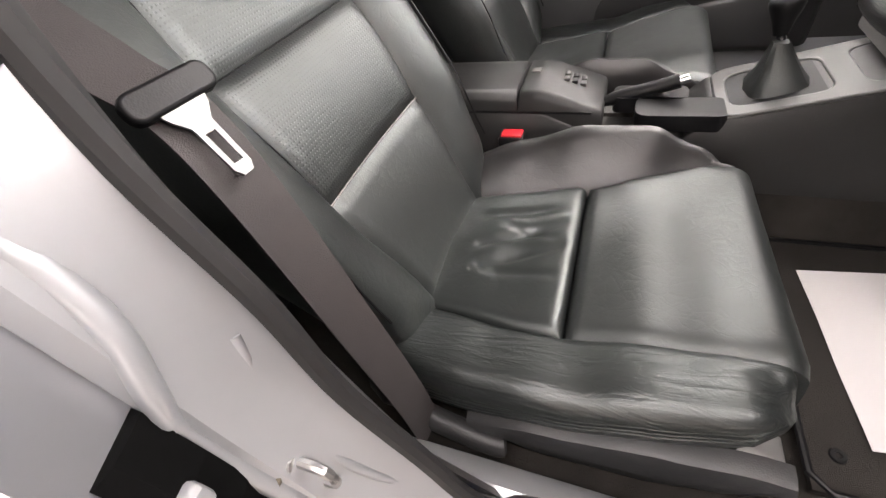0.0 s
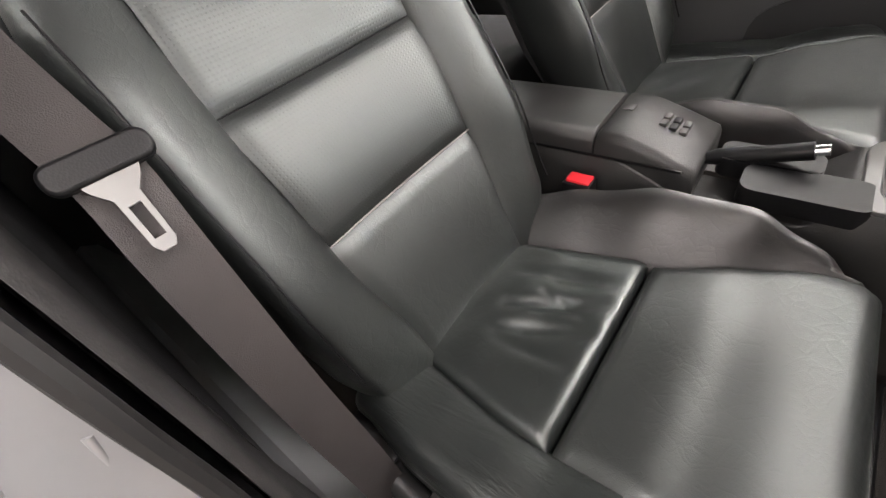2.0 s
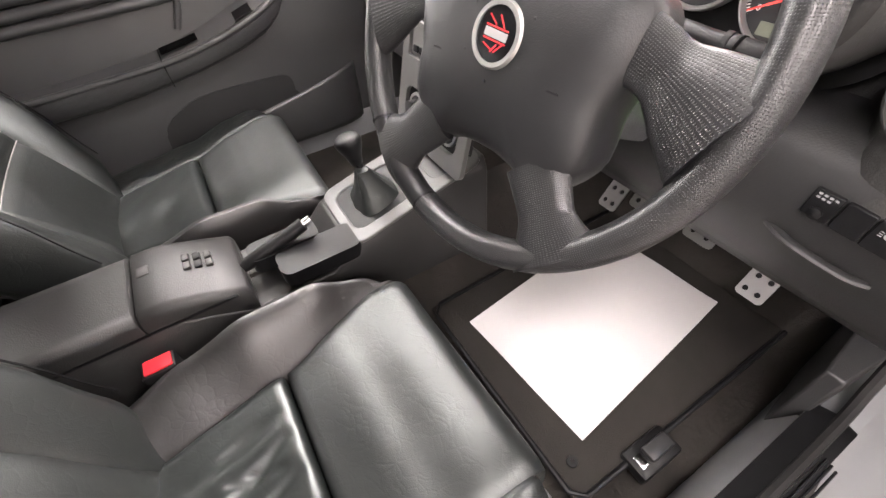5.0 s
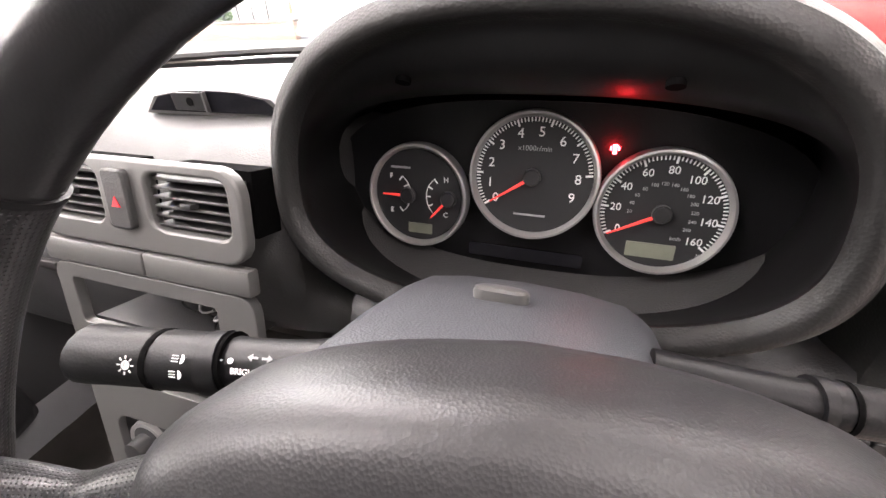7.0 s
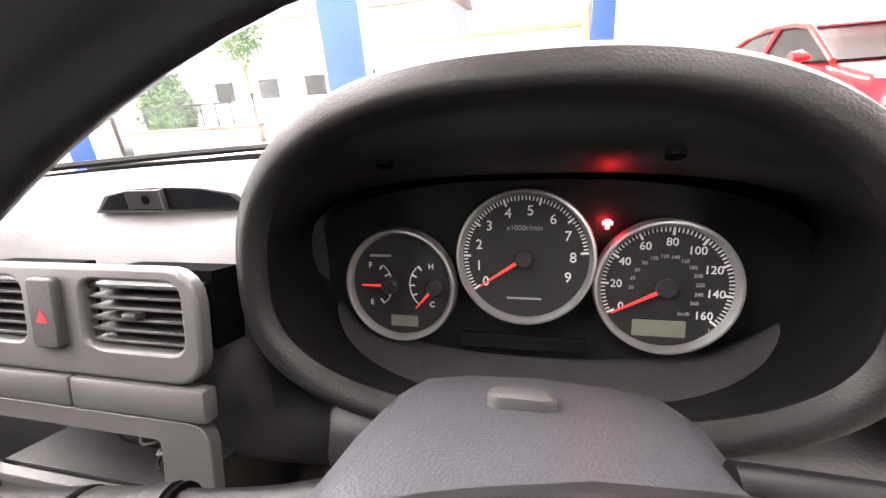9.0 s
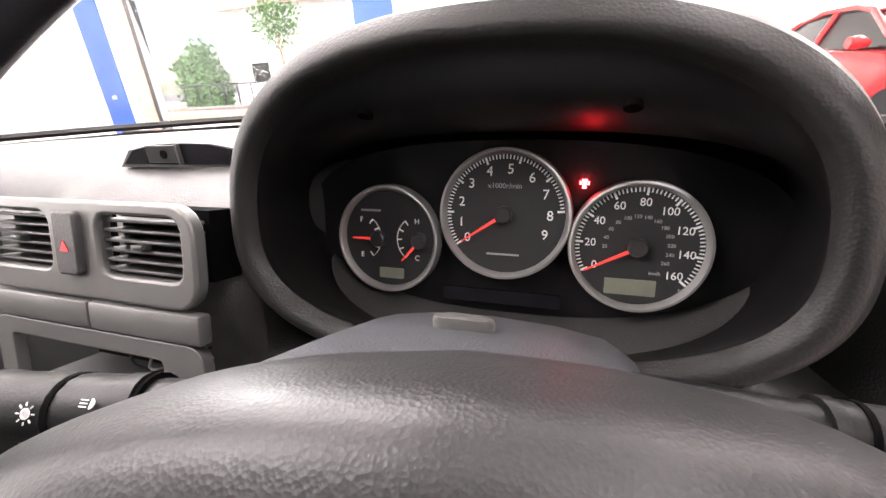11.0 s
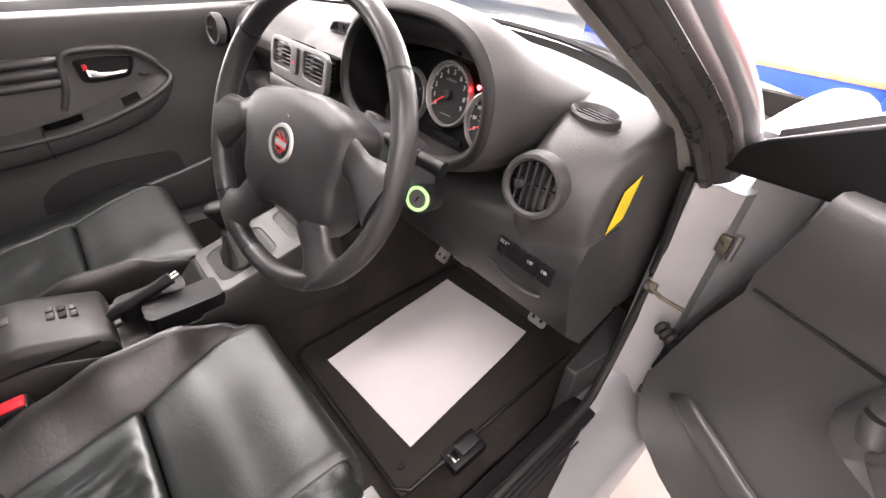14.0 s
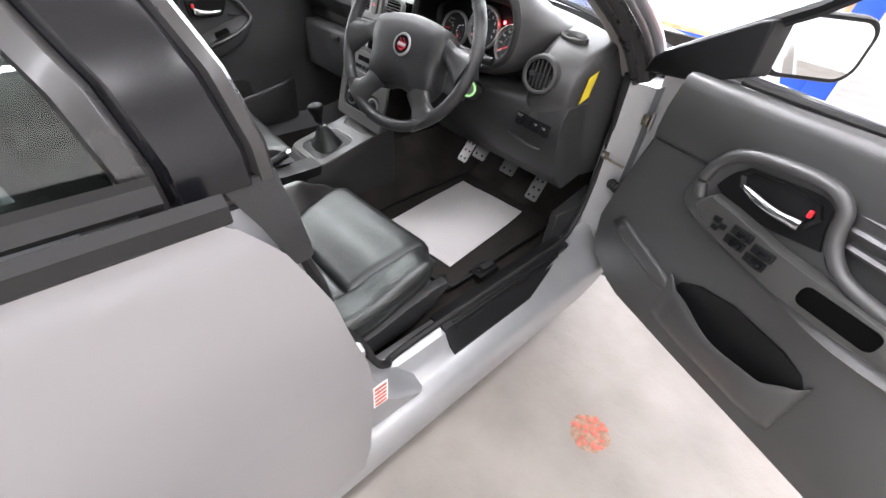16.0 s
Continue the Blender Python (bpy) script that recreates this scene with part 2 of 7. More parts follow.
def part(name, bm, mat, parent=None, label="", smooth=40, sub=0, bevel=0.0):
    """One bmesh as one mesh object."""
    bmesh.ops.recalc_face_normals(bm, faces=bm.faces)
    me = bpy.data.meshes.new(name)
    bm.to_mesh(me)
    bm.free()
    me.materials.append(mat)
    if smooth:
        me.polygons.foreach_set("use_smooth", [True] * len(me.polygons))
        me.set_sharp_from_angle(angle=radians(smooth))
    ob = new(name, me)
    if parent:
        ob.parent = parent
    if label:
        ob["label"] = label
    if bevel:
        mod = ob.modifiers.new("bevel", "BEVEL")
        mod.width, mod.segments, mod.limit_method = bevel, 3, "ANGLE"
    if sub:
        mod = ob.modifiers.new("subsurf", "SUBSURF")
        mod.levels = mod.render_levels = sub
    return ob


def thing(name, label, category, at=(0, 0, 0), group="", kind=""):
    ob = new(name)
    ob.location = at
    ob.empty_display_size = 0.05
    return tagged(ob, label, category, group, kind)


def box(x0, x1, y0, y1, z0, z1, bm=None, bev=0.0, seg=2, m=None):
    bm = bm or bmesh.new()
    r = bmesh.ops.create_cube(bm, size=1)
    vs = r["verts"]
    bmesh.ops.transform(bm, matrix=Matrix.Translation(((x0 + x1) / 2, (y0 + y1) / 2, (z0 + z1) / 2)) @ Matrix.Diagonal((abs(x1 - x0), abs(y1 - y0), abs(z1 - z0), 1)), verts=vs)
    if bev:
        es = list({e for v in vs for e in v.link_edges})
        r2 = bmesh.ops.bevel(bm, geom=es, offset=bev, segments=seg, profile=0.5, affect="EDGES")
        vs = list({v for f in r2["faces"] for v in f.verts} | {v for v in vs if v.is_valid})
    if m is not None:
        bmesh.ops.transform(bm, matrix=m, verts=[v for v in vs if v.is_valid])
    return bm


def loft(rings, bm=None, caps=True, closed=True):
    """Skin through rings of the same count."""
    bm = bm or bmesh.new()
    rows = [[bm.verts.new(p) for p in r] for r in rings]
    k = len(rows[0])
    for a, b in zip(rows, rows[1:]):
        for i in range(k if closed else k - 1):
            j = (i + 1) % k
            bm.faces.new((a[i], a[j], b[j], b[i]))
    if caps:
        bm.faces.new(rows[0])
        bm.faces.new(rows[-1])
    return bm


def sheet(f, nu, nv, thick=0.0, bm=None, down=None, uv=None):
    """A surface f(u, v), u and v in 0..1, given a thickness along down (or its normals when none)."""
    bm = bm or bmesh.new()
    top = [[Vector(f(i / nu, j / nv)) for j in range(nv + 1)] for i in range(nu + 1)]
    g = [[bm.verts.new(p) for p in r] for r in top]
    for i in range(nu):
        for j in range(nv):
            fc = bm.faces.new((g[i][j], g[i + 1][j], g[i + 1][j + 1], g[i][j + 1]))
            if uv:
                lay = bm.loops.layers.uv.verify()
                for lp_, (a, b) in zip(fc.loops, ((i, j), (i + 1, j), (i + 1, j + 1), (i, j + 1))):
                    lp_[lay].uv = (uv[0] * a / nu, uv[1] * b / nv)
    if thick:
        d = Vector(down) if down else None
        h = []
        for i in range(nu + 1):
            row = []
            for j in range(nv + 1):
                if d is None:
                    a = top[min(i + 1, nu)][j] - top[max(i - 1, 0)][j]
                    b = top[i][min(j + 1, nv)] - top[i][max(j - 1, 0)]
                    nrm = a.cross(b)
                    nrm = nrm.normalized() if nrm.length > 1e-12 else Vector((0, 0, 1))
                    row.append(bm.verts.new(top[i][j] - nrm * thick))
                else:
                    row.append(bm.verts.new(top[i][j] + d * thick))
            h.append(row)
        for i in range(nu):
            for j in range(nv):
                bm.faces.new((h[i][j], h[i][j + 1], h[i + 1][j + 1], h[i + 1][j]))
        for i in range(nu):
            bm.faces.new((g[i][0], h[i][0], h[i + 1][0], g[i + 1][0]))
            bm.faces.new((g[i][nv], g[i + 1][nv], h[i + 1][nv], h[i][nv]))
        for j in range(nv):
            bm.faces.new((g[0][j], g[0][j + 1], h[0][j + 1], h[0][j]))
            bm.faces.new((g[nu][j], h[nu][j], h[nu][j + 1], g[nu][j + 1]))
    return bm


def smoothpath(pts, n):
    """Catmull-Rom through pts."""
    p = [Vector(a) for a in pts]
    p = [2 * p[0] - p[1]] + p + [2 * p[-1] - p[-2]]
    out = []
    for i in range(1, len(p) - 2):
        for k in range(n):
            t = k / n
            out.append(0.5 * ((2 * p[i]) + (p[i + 1] - p[i - 1]) * t + (2 * p[i - 1] - 5 * p[i] + 4 * p[i + 1] - p[i + 2]) * t * t
                              + (3 * p[i] - p[i - 1] - 3 * p[i + 1] + p[i + 2]) * t ** 3))
    out.append(p[-2])
    return out


def tube(pts, radius, seg=8, bm=None, closed=False, flat=1.0, up=(0, 0, 1)):
    """A round (or flattened) bar along pts; radius may be a list."""
    bm = bm or bmesh.new()
    pts = [Vector(p) for p in pts]
    n = len(pts)
    rings = []
    for i, p in enumerate(pts):
        a, b = pts[(i + 1) % n if closed else min(i + 1, n - 1)], pts[(i - 1) % n if closed else max(i - 1, 0)]
        d = (a - b).normalized()
        s = d.cross(Vector(up))
        s = s.normalized() if s.length > 1e-6 else d.orthogonal().normalized()
        w = s.cross(d)
        r = radius[i] if isinstance(radius, (list, tuple)) else radius
        rings.append([p + s * r * math.cos(2 * math.pi * k / seg) + w * r * flat * math.sin(2 * math.pi * k / seg) for k in range(seg)])
    if closed:
        rings.append(rings[0])
        return loft(rings, bm, caps=False)
    return loft(rings, bm)


def wrapped_tube(pts, radius, seg=24, flat=1.0, up=(0, 0, 1)):
    """A tube whose skin carries lengths in metres as its texture place."""
    bm = tube(pts, radius, seg, flat=flat, up=up)
    lay = bm.loops.layers.uv.verify()
    pts = [Vector(p) for p in pts]
    run = [0.0]
    for a, b in zip(pts, pts[1:]):
        run.append(run[-1] + (b - a).length)
    rad = radius if isinstance(radius, (list, tuple)) else [radius] * len(pts)
    mean = sum(rad) / len(rad) * (1 + flat) / 2
    bm.faces.ensure_lookup_table()
    for i in range(len(pts) - 1):
        for k in range(seg):
            for lp_, (r, c) in zip(bm.faces[i * seg + k].loops, ((i, k), (i, k + 1), (i + 1, k + 1), (i + 1, k))):
                lp_[lay].uv = (run[r], 2 * math.pi * mean * c / seg)
    return bm


def lathe(profile, seg=32, bm=None, m=None):
    """Turn (r, z) pairs round the z axis."""
    bm = bm or bmesh.new()
    rings = [[Vector((r * math.cos(2 * math.pi * k / seg), r * math.sin(2 * math.pi * k / seg), z)) for k in range(seg)] for r, z in profile]
    if m is not None:
        rings = [[m @ p for p in r] for r in rings]
    return loft(rings, bm, caps=True)


def prism(outline, depth, m=None, bm=None):
    """A flat outline of (x, y) pairs given a depth along z, then moved by m."""
    bm = bm or bmesh.new()
    m = m or Matrix.Identity(4)
    lo = [bm.verts.new(m @ Vector((x, y, 0))) for x, y in outline]
    hi = [bm.verts.new(m @ Vector((x, y, depth))) for x, y in outline]
    bm.faces.new(lo)
    bm.faces.new(hi)
    k = len(lo)
    for i in range(k):
        bm.faces.new((lo[i], lo[(i + 1) % k], hi[(i + 1) % k], hi[i]))
    return bm


def rrect(w, h, r, n=5):
    """A rounded rectangle about the origin."""
    out = []
    for cx, cy, a0 in ((w / 2 - r, h / 2 - r, 0), (-w / 2 + r, h / 2 - r, 90), (-w / 2 + r, -h / 2 + r, 180), (w / 2 - r, -h / 2 + r, 270)):
        for k in range(n + 1):
            a = radians(a0 + 90 * k / n)
            out.append((cx + r * math.cos(a), cy + r * math.sin(a)))
    return out


def write(text, size, m, mat, parent, name="lettering", depth=0.0003, align="CENTER"):
    """Raised printed characters in Blender's own font."""
    cu = bpy.data.curves.new(name, "FONT")
    cu.body, cu.size, cu.extrude, cu.align_x, cu.align_y = text, size, depth, align, "CENTER"
    cu.resolution_u = 3
    tmp = bpy.data.objects.new(name, cu)
    scene.collection.objects.link(tmp)
    me = bpy.data.meshes.new_from_object(tmp.evaluated_get(bpy.context.evaluated_depsgraph_get()))
    bpy.data.objects.remove(tmp)
    me.materials.clear()
    me.materials.append(mat)
    ob = new(name, me)
    ob.parent = parent
    ob.matrix_local = m
    return ob


def lerp(a, b, t):
    return a + (b - a) * t


def curve1(keys, t):
    """Smooth value through (t, v) keys."""
    if t <= keys[0][0]:
        return keys[0][1]
    for (a, va), (b, vb) in zip(keys, keys[1:]):
        if t <= b:
            s = (t - a) / (b - a)
            return va + (vb - va) * s * s * (3 - 2 * s)
    return keys[-1][1]


def puff(u, v, depth, soft=0.12):
    """Height of a stuffed panel over its edges."""
    e = min(u, 1 - u) / soft
    f = min(v, 1 - v) / soft
    a = 1 if e >= 1 else math.sqrt(max(0, 1 - (1 - e) ** 2))
    b = 1 if f >= 1 else math.sqrt(max(0, 1 - (1 - f) ** 2))
    return depth * a * b


# ---------------------------------------------------------------- ground and hall
g = thing("ground", "pale worn concrete floor with faded paint", "floor", kind="structure")
part("concrete_slab", sheet(lambda u, v: (lerp(-60, 60, u), lerp(-60, 60, v), 0), 24, 24, 0.2, down=(0, 0, -1)), CONCRETE, g, smooth=0)
fm = thing("floor_paint_mark", "round patch of worn red paint on the concrete", "paint mark", (1.095, 0.175, 0))
part("worn_disc", prism([((0.058 + 0.004 * math.sin(5 * a)) * math.cos(a), (0.062 + 0.003 * math.sin(7 * a)) * math.sin(a)) for a in [6.2832 * k / 40 for k in range(40)]], 0.0003, Matrix.Translation((0, 0, 0.0003))), TANPAINT, fm, "faded tan disc", smooth=0)
mk = bmesh.new()
rnd = random.Random(4)
for k in range(52):
    a, r = rnd.uniform(0, 6.28), 0.052 * math.sqrt(rnd.random())
    cx, cy = r * math.cos(a), r * 1.1 * math.sin(a)
    w = rnd.uniform(0.004, 0.010)
    n = rnd.randint(5, 8)
    prism([(cx + w * rnd.uniform(0.6, 1.1) * math.cos(6.283 * i / n), cy + w * rnd.uniform(0.6, 1.1) * math.sin(6.283 * i / n)) for i in range(n)], 0.0004 + 0.00003 * k, Matrix.Translation((0, 0, 0.0006)), mk)
part("red_paint_layer", mk, REDPAINT, fm, "flakes of red paint", smooth=0)


def wall(name, x0, x1, y0, y1, z0, z1, label="white painted hall wall", mat=None):
    return tagged(part(name, box(x0, x1, y0, y1, z0, z1), mat or WALL, None, smooth=0), label, "wall", kind="structure")


wall("wall_west", -8.2, -8.0, -6.2, YF + 0.1, -0.1, 3.6)
wall("wall_south", -8.2, 7.2, -6.4, -6.2, -0.1, 3.6)
wall("wall_east", 7.0, 7.2, -6.2, 12.2, -0.1, 3.6)
wall("wall_north_left", -8.0, -5.62, YF, YF + 0.2, 0, 3.6)
wall("wall_north_lintel", -5.62, 0.9, YF, YF + 0.2, 2.9, 3.6)
wall("wall_bay_side", 0.90, 1.05, YF, 12.0, 2.5, 3.6)
wall("wall_bay_end", 0.9, 7.2, 12.0, 12.2, -0.1, 3.6)
for nm, x0, x1, y0, y1 in (("ceiling", -8.2, 7.2, -6.4, YF + 0.2), ("ceiling_bay", 0.9, 7.2, YF + 0.2, 12.2)):
    tagged(part(nm, box(x0, x1, y0, y1, 3.6, 3.7), WALL, None, smooth=0), "white hall ceiling", "ceiling", kind="structure")


# ---------------------------------------------------------------- car shell
car = thing("car_body", "silver saloon car body with the driver's door open", "car", (0, 0, 0))


# floor pan with carpet, tunnel
part("floor_carpet", sheet(lambda u, v: (lerp(-0.70, 0.70, u), lerp(-1.45, 0.80, v),
     0.285 + 0.20 * max(0, 1 - abs(lerp(-0.70, 0.70, u)) / 0.15) ** 0.7 + 0.30 * max(0, (lerp(-1.45, 0.80, v) - 0.50) / 0.30) ** 1.2
     + 0.002 * noise.noise(V(u * 60, v * 90, 0))), 60, 80, 0.03, down=(0, 0, -1)), CARPET, car, "dark grey carpet")


part("firewall", box(-0.735, 0.735, 0.792, 0.815, 0.24, 0.955), CARPET, car, "carpeted bulkhead behind the pedals", smooth=0)


def sill_profile(side):
    pr = [(0.655, 0.28), (0.668, 0.33), (0.685, 0.385), (0.715, 0.405), (0.745, 0.395), (0.765, 0.362), (0.790, 0.350), (0.816, 0.340), (0.832, 0.322), (0.839, 0.290), (0.841, 0.255), (0.828, 0.215), (0.80, 0.20), (0.655, 0.20)]
    return [(side * x, z) for x, z in pr]


for s in (1, -1):
    part("rocker_sill", loft([[V(x, y, z + 0.05 * max(0, (y - 0.36) / 0.16) ** 2) for x, z in sill_profile(s)] for y in [-1.5 + 0.1 * k for k in range(18)] + [0.26, 0.32, 0.38, 0.44, 0.50, 0.56]]), JAMB, car)


def rdoor_x(z):
    return curve1([(0.25, 0.835), (0.45, 0.858), (0.66, 0.872), (0.80, 0.868), (0.93, 0.852), (0.975, 0.842)], z)


def rdoor_front(z):
    return curve1([(0.25, -0.452), (0.45, -0.445), (0.65, -0.446), (0.80, -0.478), (0.90, -0.512), (0.955, -0.548), (0.975, -0.575)], z)


# B-pillars: painted lower post, trim inside, dark post above the belt
def bp_front(z):
    return curve1([(0.36, -0.25), (0.42, -0.325), (0.50, -0.378), (0.70, -0.445), (0.90, -0.488), (1.0, -0.505), (1.36, -0.62)], z)


def bp_out(z):
    return curve1([(0.36, 0.812), (0.50, 0.822), (0.90, 0.818), (1.0, 0.80), (1.36, 0.63)], z)


ZB = [0.36, 0.39, 0.42, 0.46, 0.52, 0.60, 0.70, 0.80, 0.90, 0.96]
for s in (1, -1):
    part("b_pillar", loft([[V(s * x, y, z) for x, y in ((bp_out(z) - 0.075, bp_front(z) - 0.10), (bp_out(z) - 0.07, bp_front(z) - 0.004), (bp_out(z) - 0.05, bp_front(z) - 0.012),
         (bp_out(z) - 0.038, bp_front(z) - 0.016), (bp_out(z) - 0.010, bp_front(z) - 0.020), (bp_out(z), bp_front(z) - 0.032), (bp_out(z) - 0.004, bp_front(z) - 0.20))] for z in ZB]), JAMB, car, "silver painted door pillar")
    ZU = [0.90, 0.96, 1.0, 1.05, 1.1, 1.15, 1.2, 1.28, 1.38]
    part("b_pillar_upper", loft([[V(s * x, y, z) for x, y in ((bp_out(z) - 0.085, bp_front(z) - 0.15), (bp_out(z) - 0.085, bp_front(z) - 0.01), (bp_out(z) - 0.06, bp_front(z) + 0.0),
         (bp_out(z) - 0.03, bp_front(z) - 0.012), (bp_out(z) - 0.008, bp_front(z) - 0.02), (bp_out(z) - 0.01, bp_front(z) - 0.16))] for z in ZU]), POST_TRIM, car, "dark grey upper pillar")
    part("b_pillar_trim", loft([[V(s * x, y, z) for x, y in ((bp_out(z) - 0.094, bp_front(z) - 0.19), (bp_out(z) - 0.098, bp_front(z) - 0.06), (bp_out(z) - 0.096, bp_front(z) - 0.028),
         (bp_out(z) - 0.088, bp_front(z) - 0.018), (bp_out(z) - 0.086, bp_front(z) - 0.19))] for z in [0.33, 0.40, 0.50, 0.60, 0.70, 0.80, 0.90, 1.0, 1.1, 1.25, 1.38]]), PILLAR_TRIM, car, "grey grained plastic pillar trim")
    # door seal
    seal = [(s * (bp_out(z) - 0.073), bp_front(z) + 0.004, z) for z in [1.36, 1.2, 1.05, 0.95, 0.85, 0.75, 0.65, 0.55, 0.47, 0.43]] + [(s * 0.725, -0.30, 0.408), (s * 0.722, -0.2, 0.413), (s * 0.722, 0.1, 0.413), (s * 0.722, 0.36, 0.415), (s * 0.715, 0.43, 0.45), (s * 0.708, 0.475, 0.52), (s * 0.708, 0.49, 0.7), (s * 0.70, 0.475, 0.90)]
    part("door_seal", tube(smoothpath(seal, 5), 0.009, 8), RUBBER, car)

# solid black block, its colour stands for the shade between pillar and rear door
part("hinge_gap_shade", loft([[V(x, y, z) for x, y in ((0.820, rdoor_front(z) - 0.012), (0.846, rdoor_front(z) - 0.002), (0.858, rdoor_front(z) - 0.003), (0.858, rdoor_front(z) - 0.03), (0.82, rdoor_front(z) - 0.03))] for z in (0.55, 0.60, 0.66, 0.70, 0.745)]), VOID, car, "black block painted as shade in the rear door hinge gap", smooth=0)
part("hinge_clip", box(0.836, 0.858, -0.462, -0.447, 0.690, 0.708, bev=0.004), JAMB, car, "pressed metal tab")
part("pillar_pressing", tube(smoothpath([(0.800, bp_front(0.93) - 0.022, 0.93), (0.797, bp_front(0.855) - 0.021, 0.855), (0.794, bp_front(0.825) - 0.021, 0.825), (0.799, bp_front(0.786) - 0.022, 0.786), (0.812, bp_front(0.745) - 0.028, 0.745), (0.818, bp_front(0.70) - 0.032, 0.70), (0.815, bp_front(0.60) - 0.030, 0.60)], 6), 0.0085, 10, flat=0.9), JAMB, car, "pressed ridge in the pillar", smooth=80)
part("pillar_pressing", tube(smoothpath([(0.764, bp_front(0.74) - 0.0165, 0.74), (0.775, bp_front(0.69) - 0.0175, 0.69), (0.782, bp_front(0.64) - 0.018, 0.64), (0.779, bp_front(0.58) - 0.018, 0.58), (0.765, bp_front(0.52) - 0.0165, 0.52)], 6), 0.0045, 8, flat=0.9), JAMB, car, "pressed ridge in the pillar", smooth=80)

# A-pillars, hinge posts
for s in (1, -1):
    part("hinge_post", loft([[V(s * x, y, z) for x, y in ((0.69, 0.60), (0.695, 0.492), (0.712, 0.482), (0.732, 0.492), (0.775, 0.50), (0.782, 0.52), (0.775, 0.60))] for z in [0.33, 0.5, 0.7, 0.88]]), JAMB, car, "bare silver hinge post")
    ap = [((0.715, 0.52, 0.90), 0.055), ((0.70, 0.42, 1.00), 0.052), ((0.675, 0.25, 1.11), 0.047), ((0.64, 0.05, 1.23), 0.045), ((0.60, -0.15, 1.33), 0.045), ((0.57, -0.3, 1.37), 0.045)]
    part("a_pillar", tube(smoothpath([(s * p[0], p[1], p[2]) for p, r in ap], 4), 0.040, 12, flat=0.8), PILLAR_TRIM, car, "dark windscreen pillar")
    part("a_pillar_trim", tube(smoothpath([(s * (p[0] - 0.030), p[1] - 0.012, p[2] + 0.002) for p, r in ap[:]], 4), 0.027, 12, flat=0.9), PILLAR_CLOTH, car, "pale grey pillar trim")
    for off in (0.0, 0.020):
        part("a_pillar_seal", tube(smoothpath([(s * (p[0] + 0.006 + off), p[1] - 0.030 + off, p[2] - 0.018 + 0.6 * off) for p, r in ap[:]], 4), 0.011, 8), POST_TRIM, car, "ribbed rubber door seal")
    part("outer_a_pillar", tube(smoothpath([(s * (p[0] + 0.022), p[1] + 0.035, p[2] + 0.008) for p, r in ap[:]], 4), 0.026, 10), PAINT, car, "silver pillar skin")

# roof and headlining
part("headlining", sheet(lambda u, v: (lerp(-0.60, 0.60, u), lerp(-1.5, -0.22, v), 1.40 - 0.05 * (2 * u - 1) ** 2 - 0.03 * max(0, v - 0.7)), 12, 12, 0.03, down=(0, 0, -1)), HEADLINING, car, "grey cloth headlining")
part("roof_skin", sheet(lambda u, v: (lerp(-0.62, 0.62, u), lerp(-1.5, -0.22, v), 1.425 - 0.05 * (2 * u - 1) ** 2 - 0.03 * max(0, v - 0.7)), 12, 12, 0.012, down=(0, 0, -1)), PAINT, car)
for s in (1, -1):
    part("roof_rail", tube([(s * 0.585, -1.5, 1.36), (s * 0.59, -0.9, 1.375), (s * 0.585, -0.25, 1.37)], 0.04, 10), RUBBER, car)
part("rear_bulkhead", sheet(lambda u, v: (lerp(-0.84, 0.84, u) * (1 if v < 0.7 else 0.74), -1.515, lerp(0.22, 1.40, v)), 4, 8, 0.03), DASH_DARK, car)


def ws_base(x):
    return 0.74 - 0.46 * (abs(x) / 0.66) ** 2.2 * 0.62


ws = part("windscreen", sheet(lambda u, v: (lerp(-0.66, 0.66, u) * lerp(1, 0.86, v), lerp(ws_base(lerp(-0.66, 0.66, u)), -0.21 - 0.06 * (2 * u - 1) ** 2, v), lerp(0.985, 1.375, v) + 0.035 * math.sin(v * 3.14)), 20, 10, 0.004), GLASS, car, "clear windscreen")
ws.visible_shadow = False
part("windscreen_seal", tube([(lerp(-0.66, 0.66, k / 30), ws_base(lerp(-0.66, 0.66, k / 30)) + 0.004, 0.984) for k in range(31)], 0.007, 6), RUBBER, car)
part("cowl", sheet(lambda u, v: (lerp(-0.70, 0.70, u), ws_base(lerp(-0.66, 0.66, u)) + lerp(0.01, 0.13, v), lerp(0.972, 0.955, v)), 16, 3, 0.02), BLACK, car)
part("bonnet", sheet(lambda u, v: (lerp(-0.74, 0.74, u), lerp(ws_base(lerp(-0.6, 0.6, u)) + 0.13, 1.75, v), 0.962 - 0.20 * v ** 1.6 - 0.05 * (2 * u - 1) ** 4), 20, 14, 0.02), PAINT, car, "silver bonnet")
for s in (1, -1):
    part("wing_flange", loft([[V(s * x, y, z) for x, y in ((0.77, 0.535), (0.80, 0.545), (0.852 - 0.05 * max(0, z - 0.8), 0.555), (0.856 - 0.05 * max(0, z - 0.8), 0.575), (0.77, 0.58))] for z in (0.24, 0.5, 0.8, 0.925)]), JAMB, car, "folded edge of the front wing")
    part("front_wing", sheet(lambda u, v: (s * (0.735 + 0.13 * math.sin(min(1, v * 1.25) * 1.57)), lerp(0.56, 1.75, u), 0.945 - 0.16 * u ** 1.6 - 0.62 * max(0, v - 0.15) ** 1.5 + 0.015 * math.sin(u * 3.14)), 20, 14, 0.01), PAINT, car, "silver front wing")


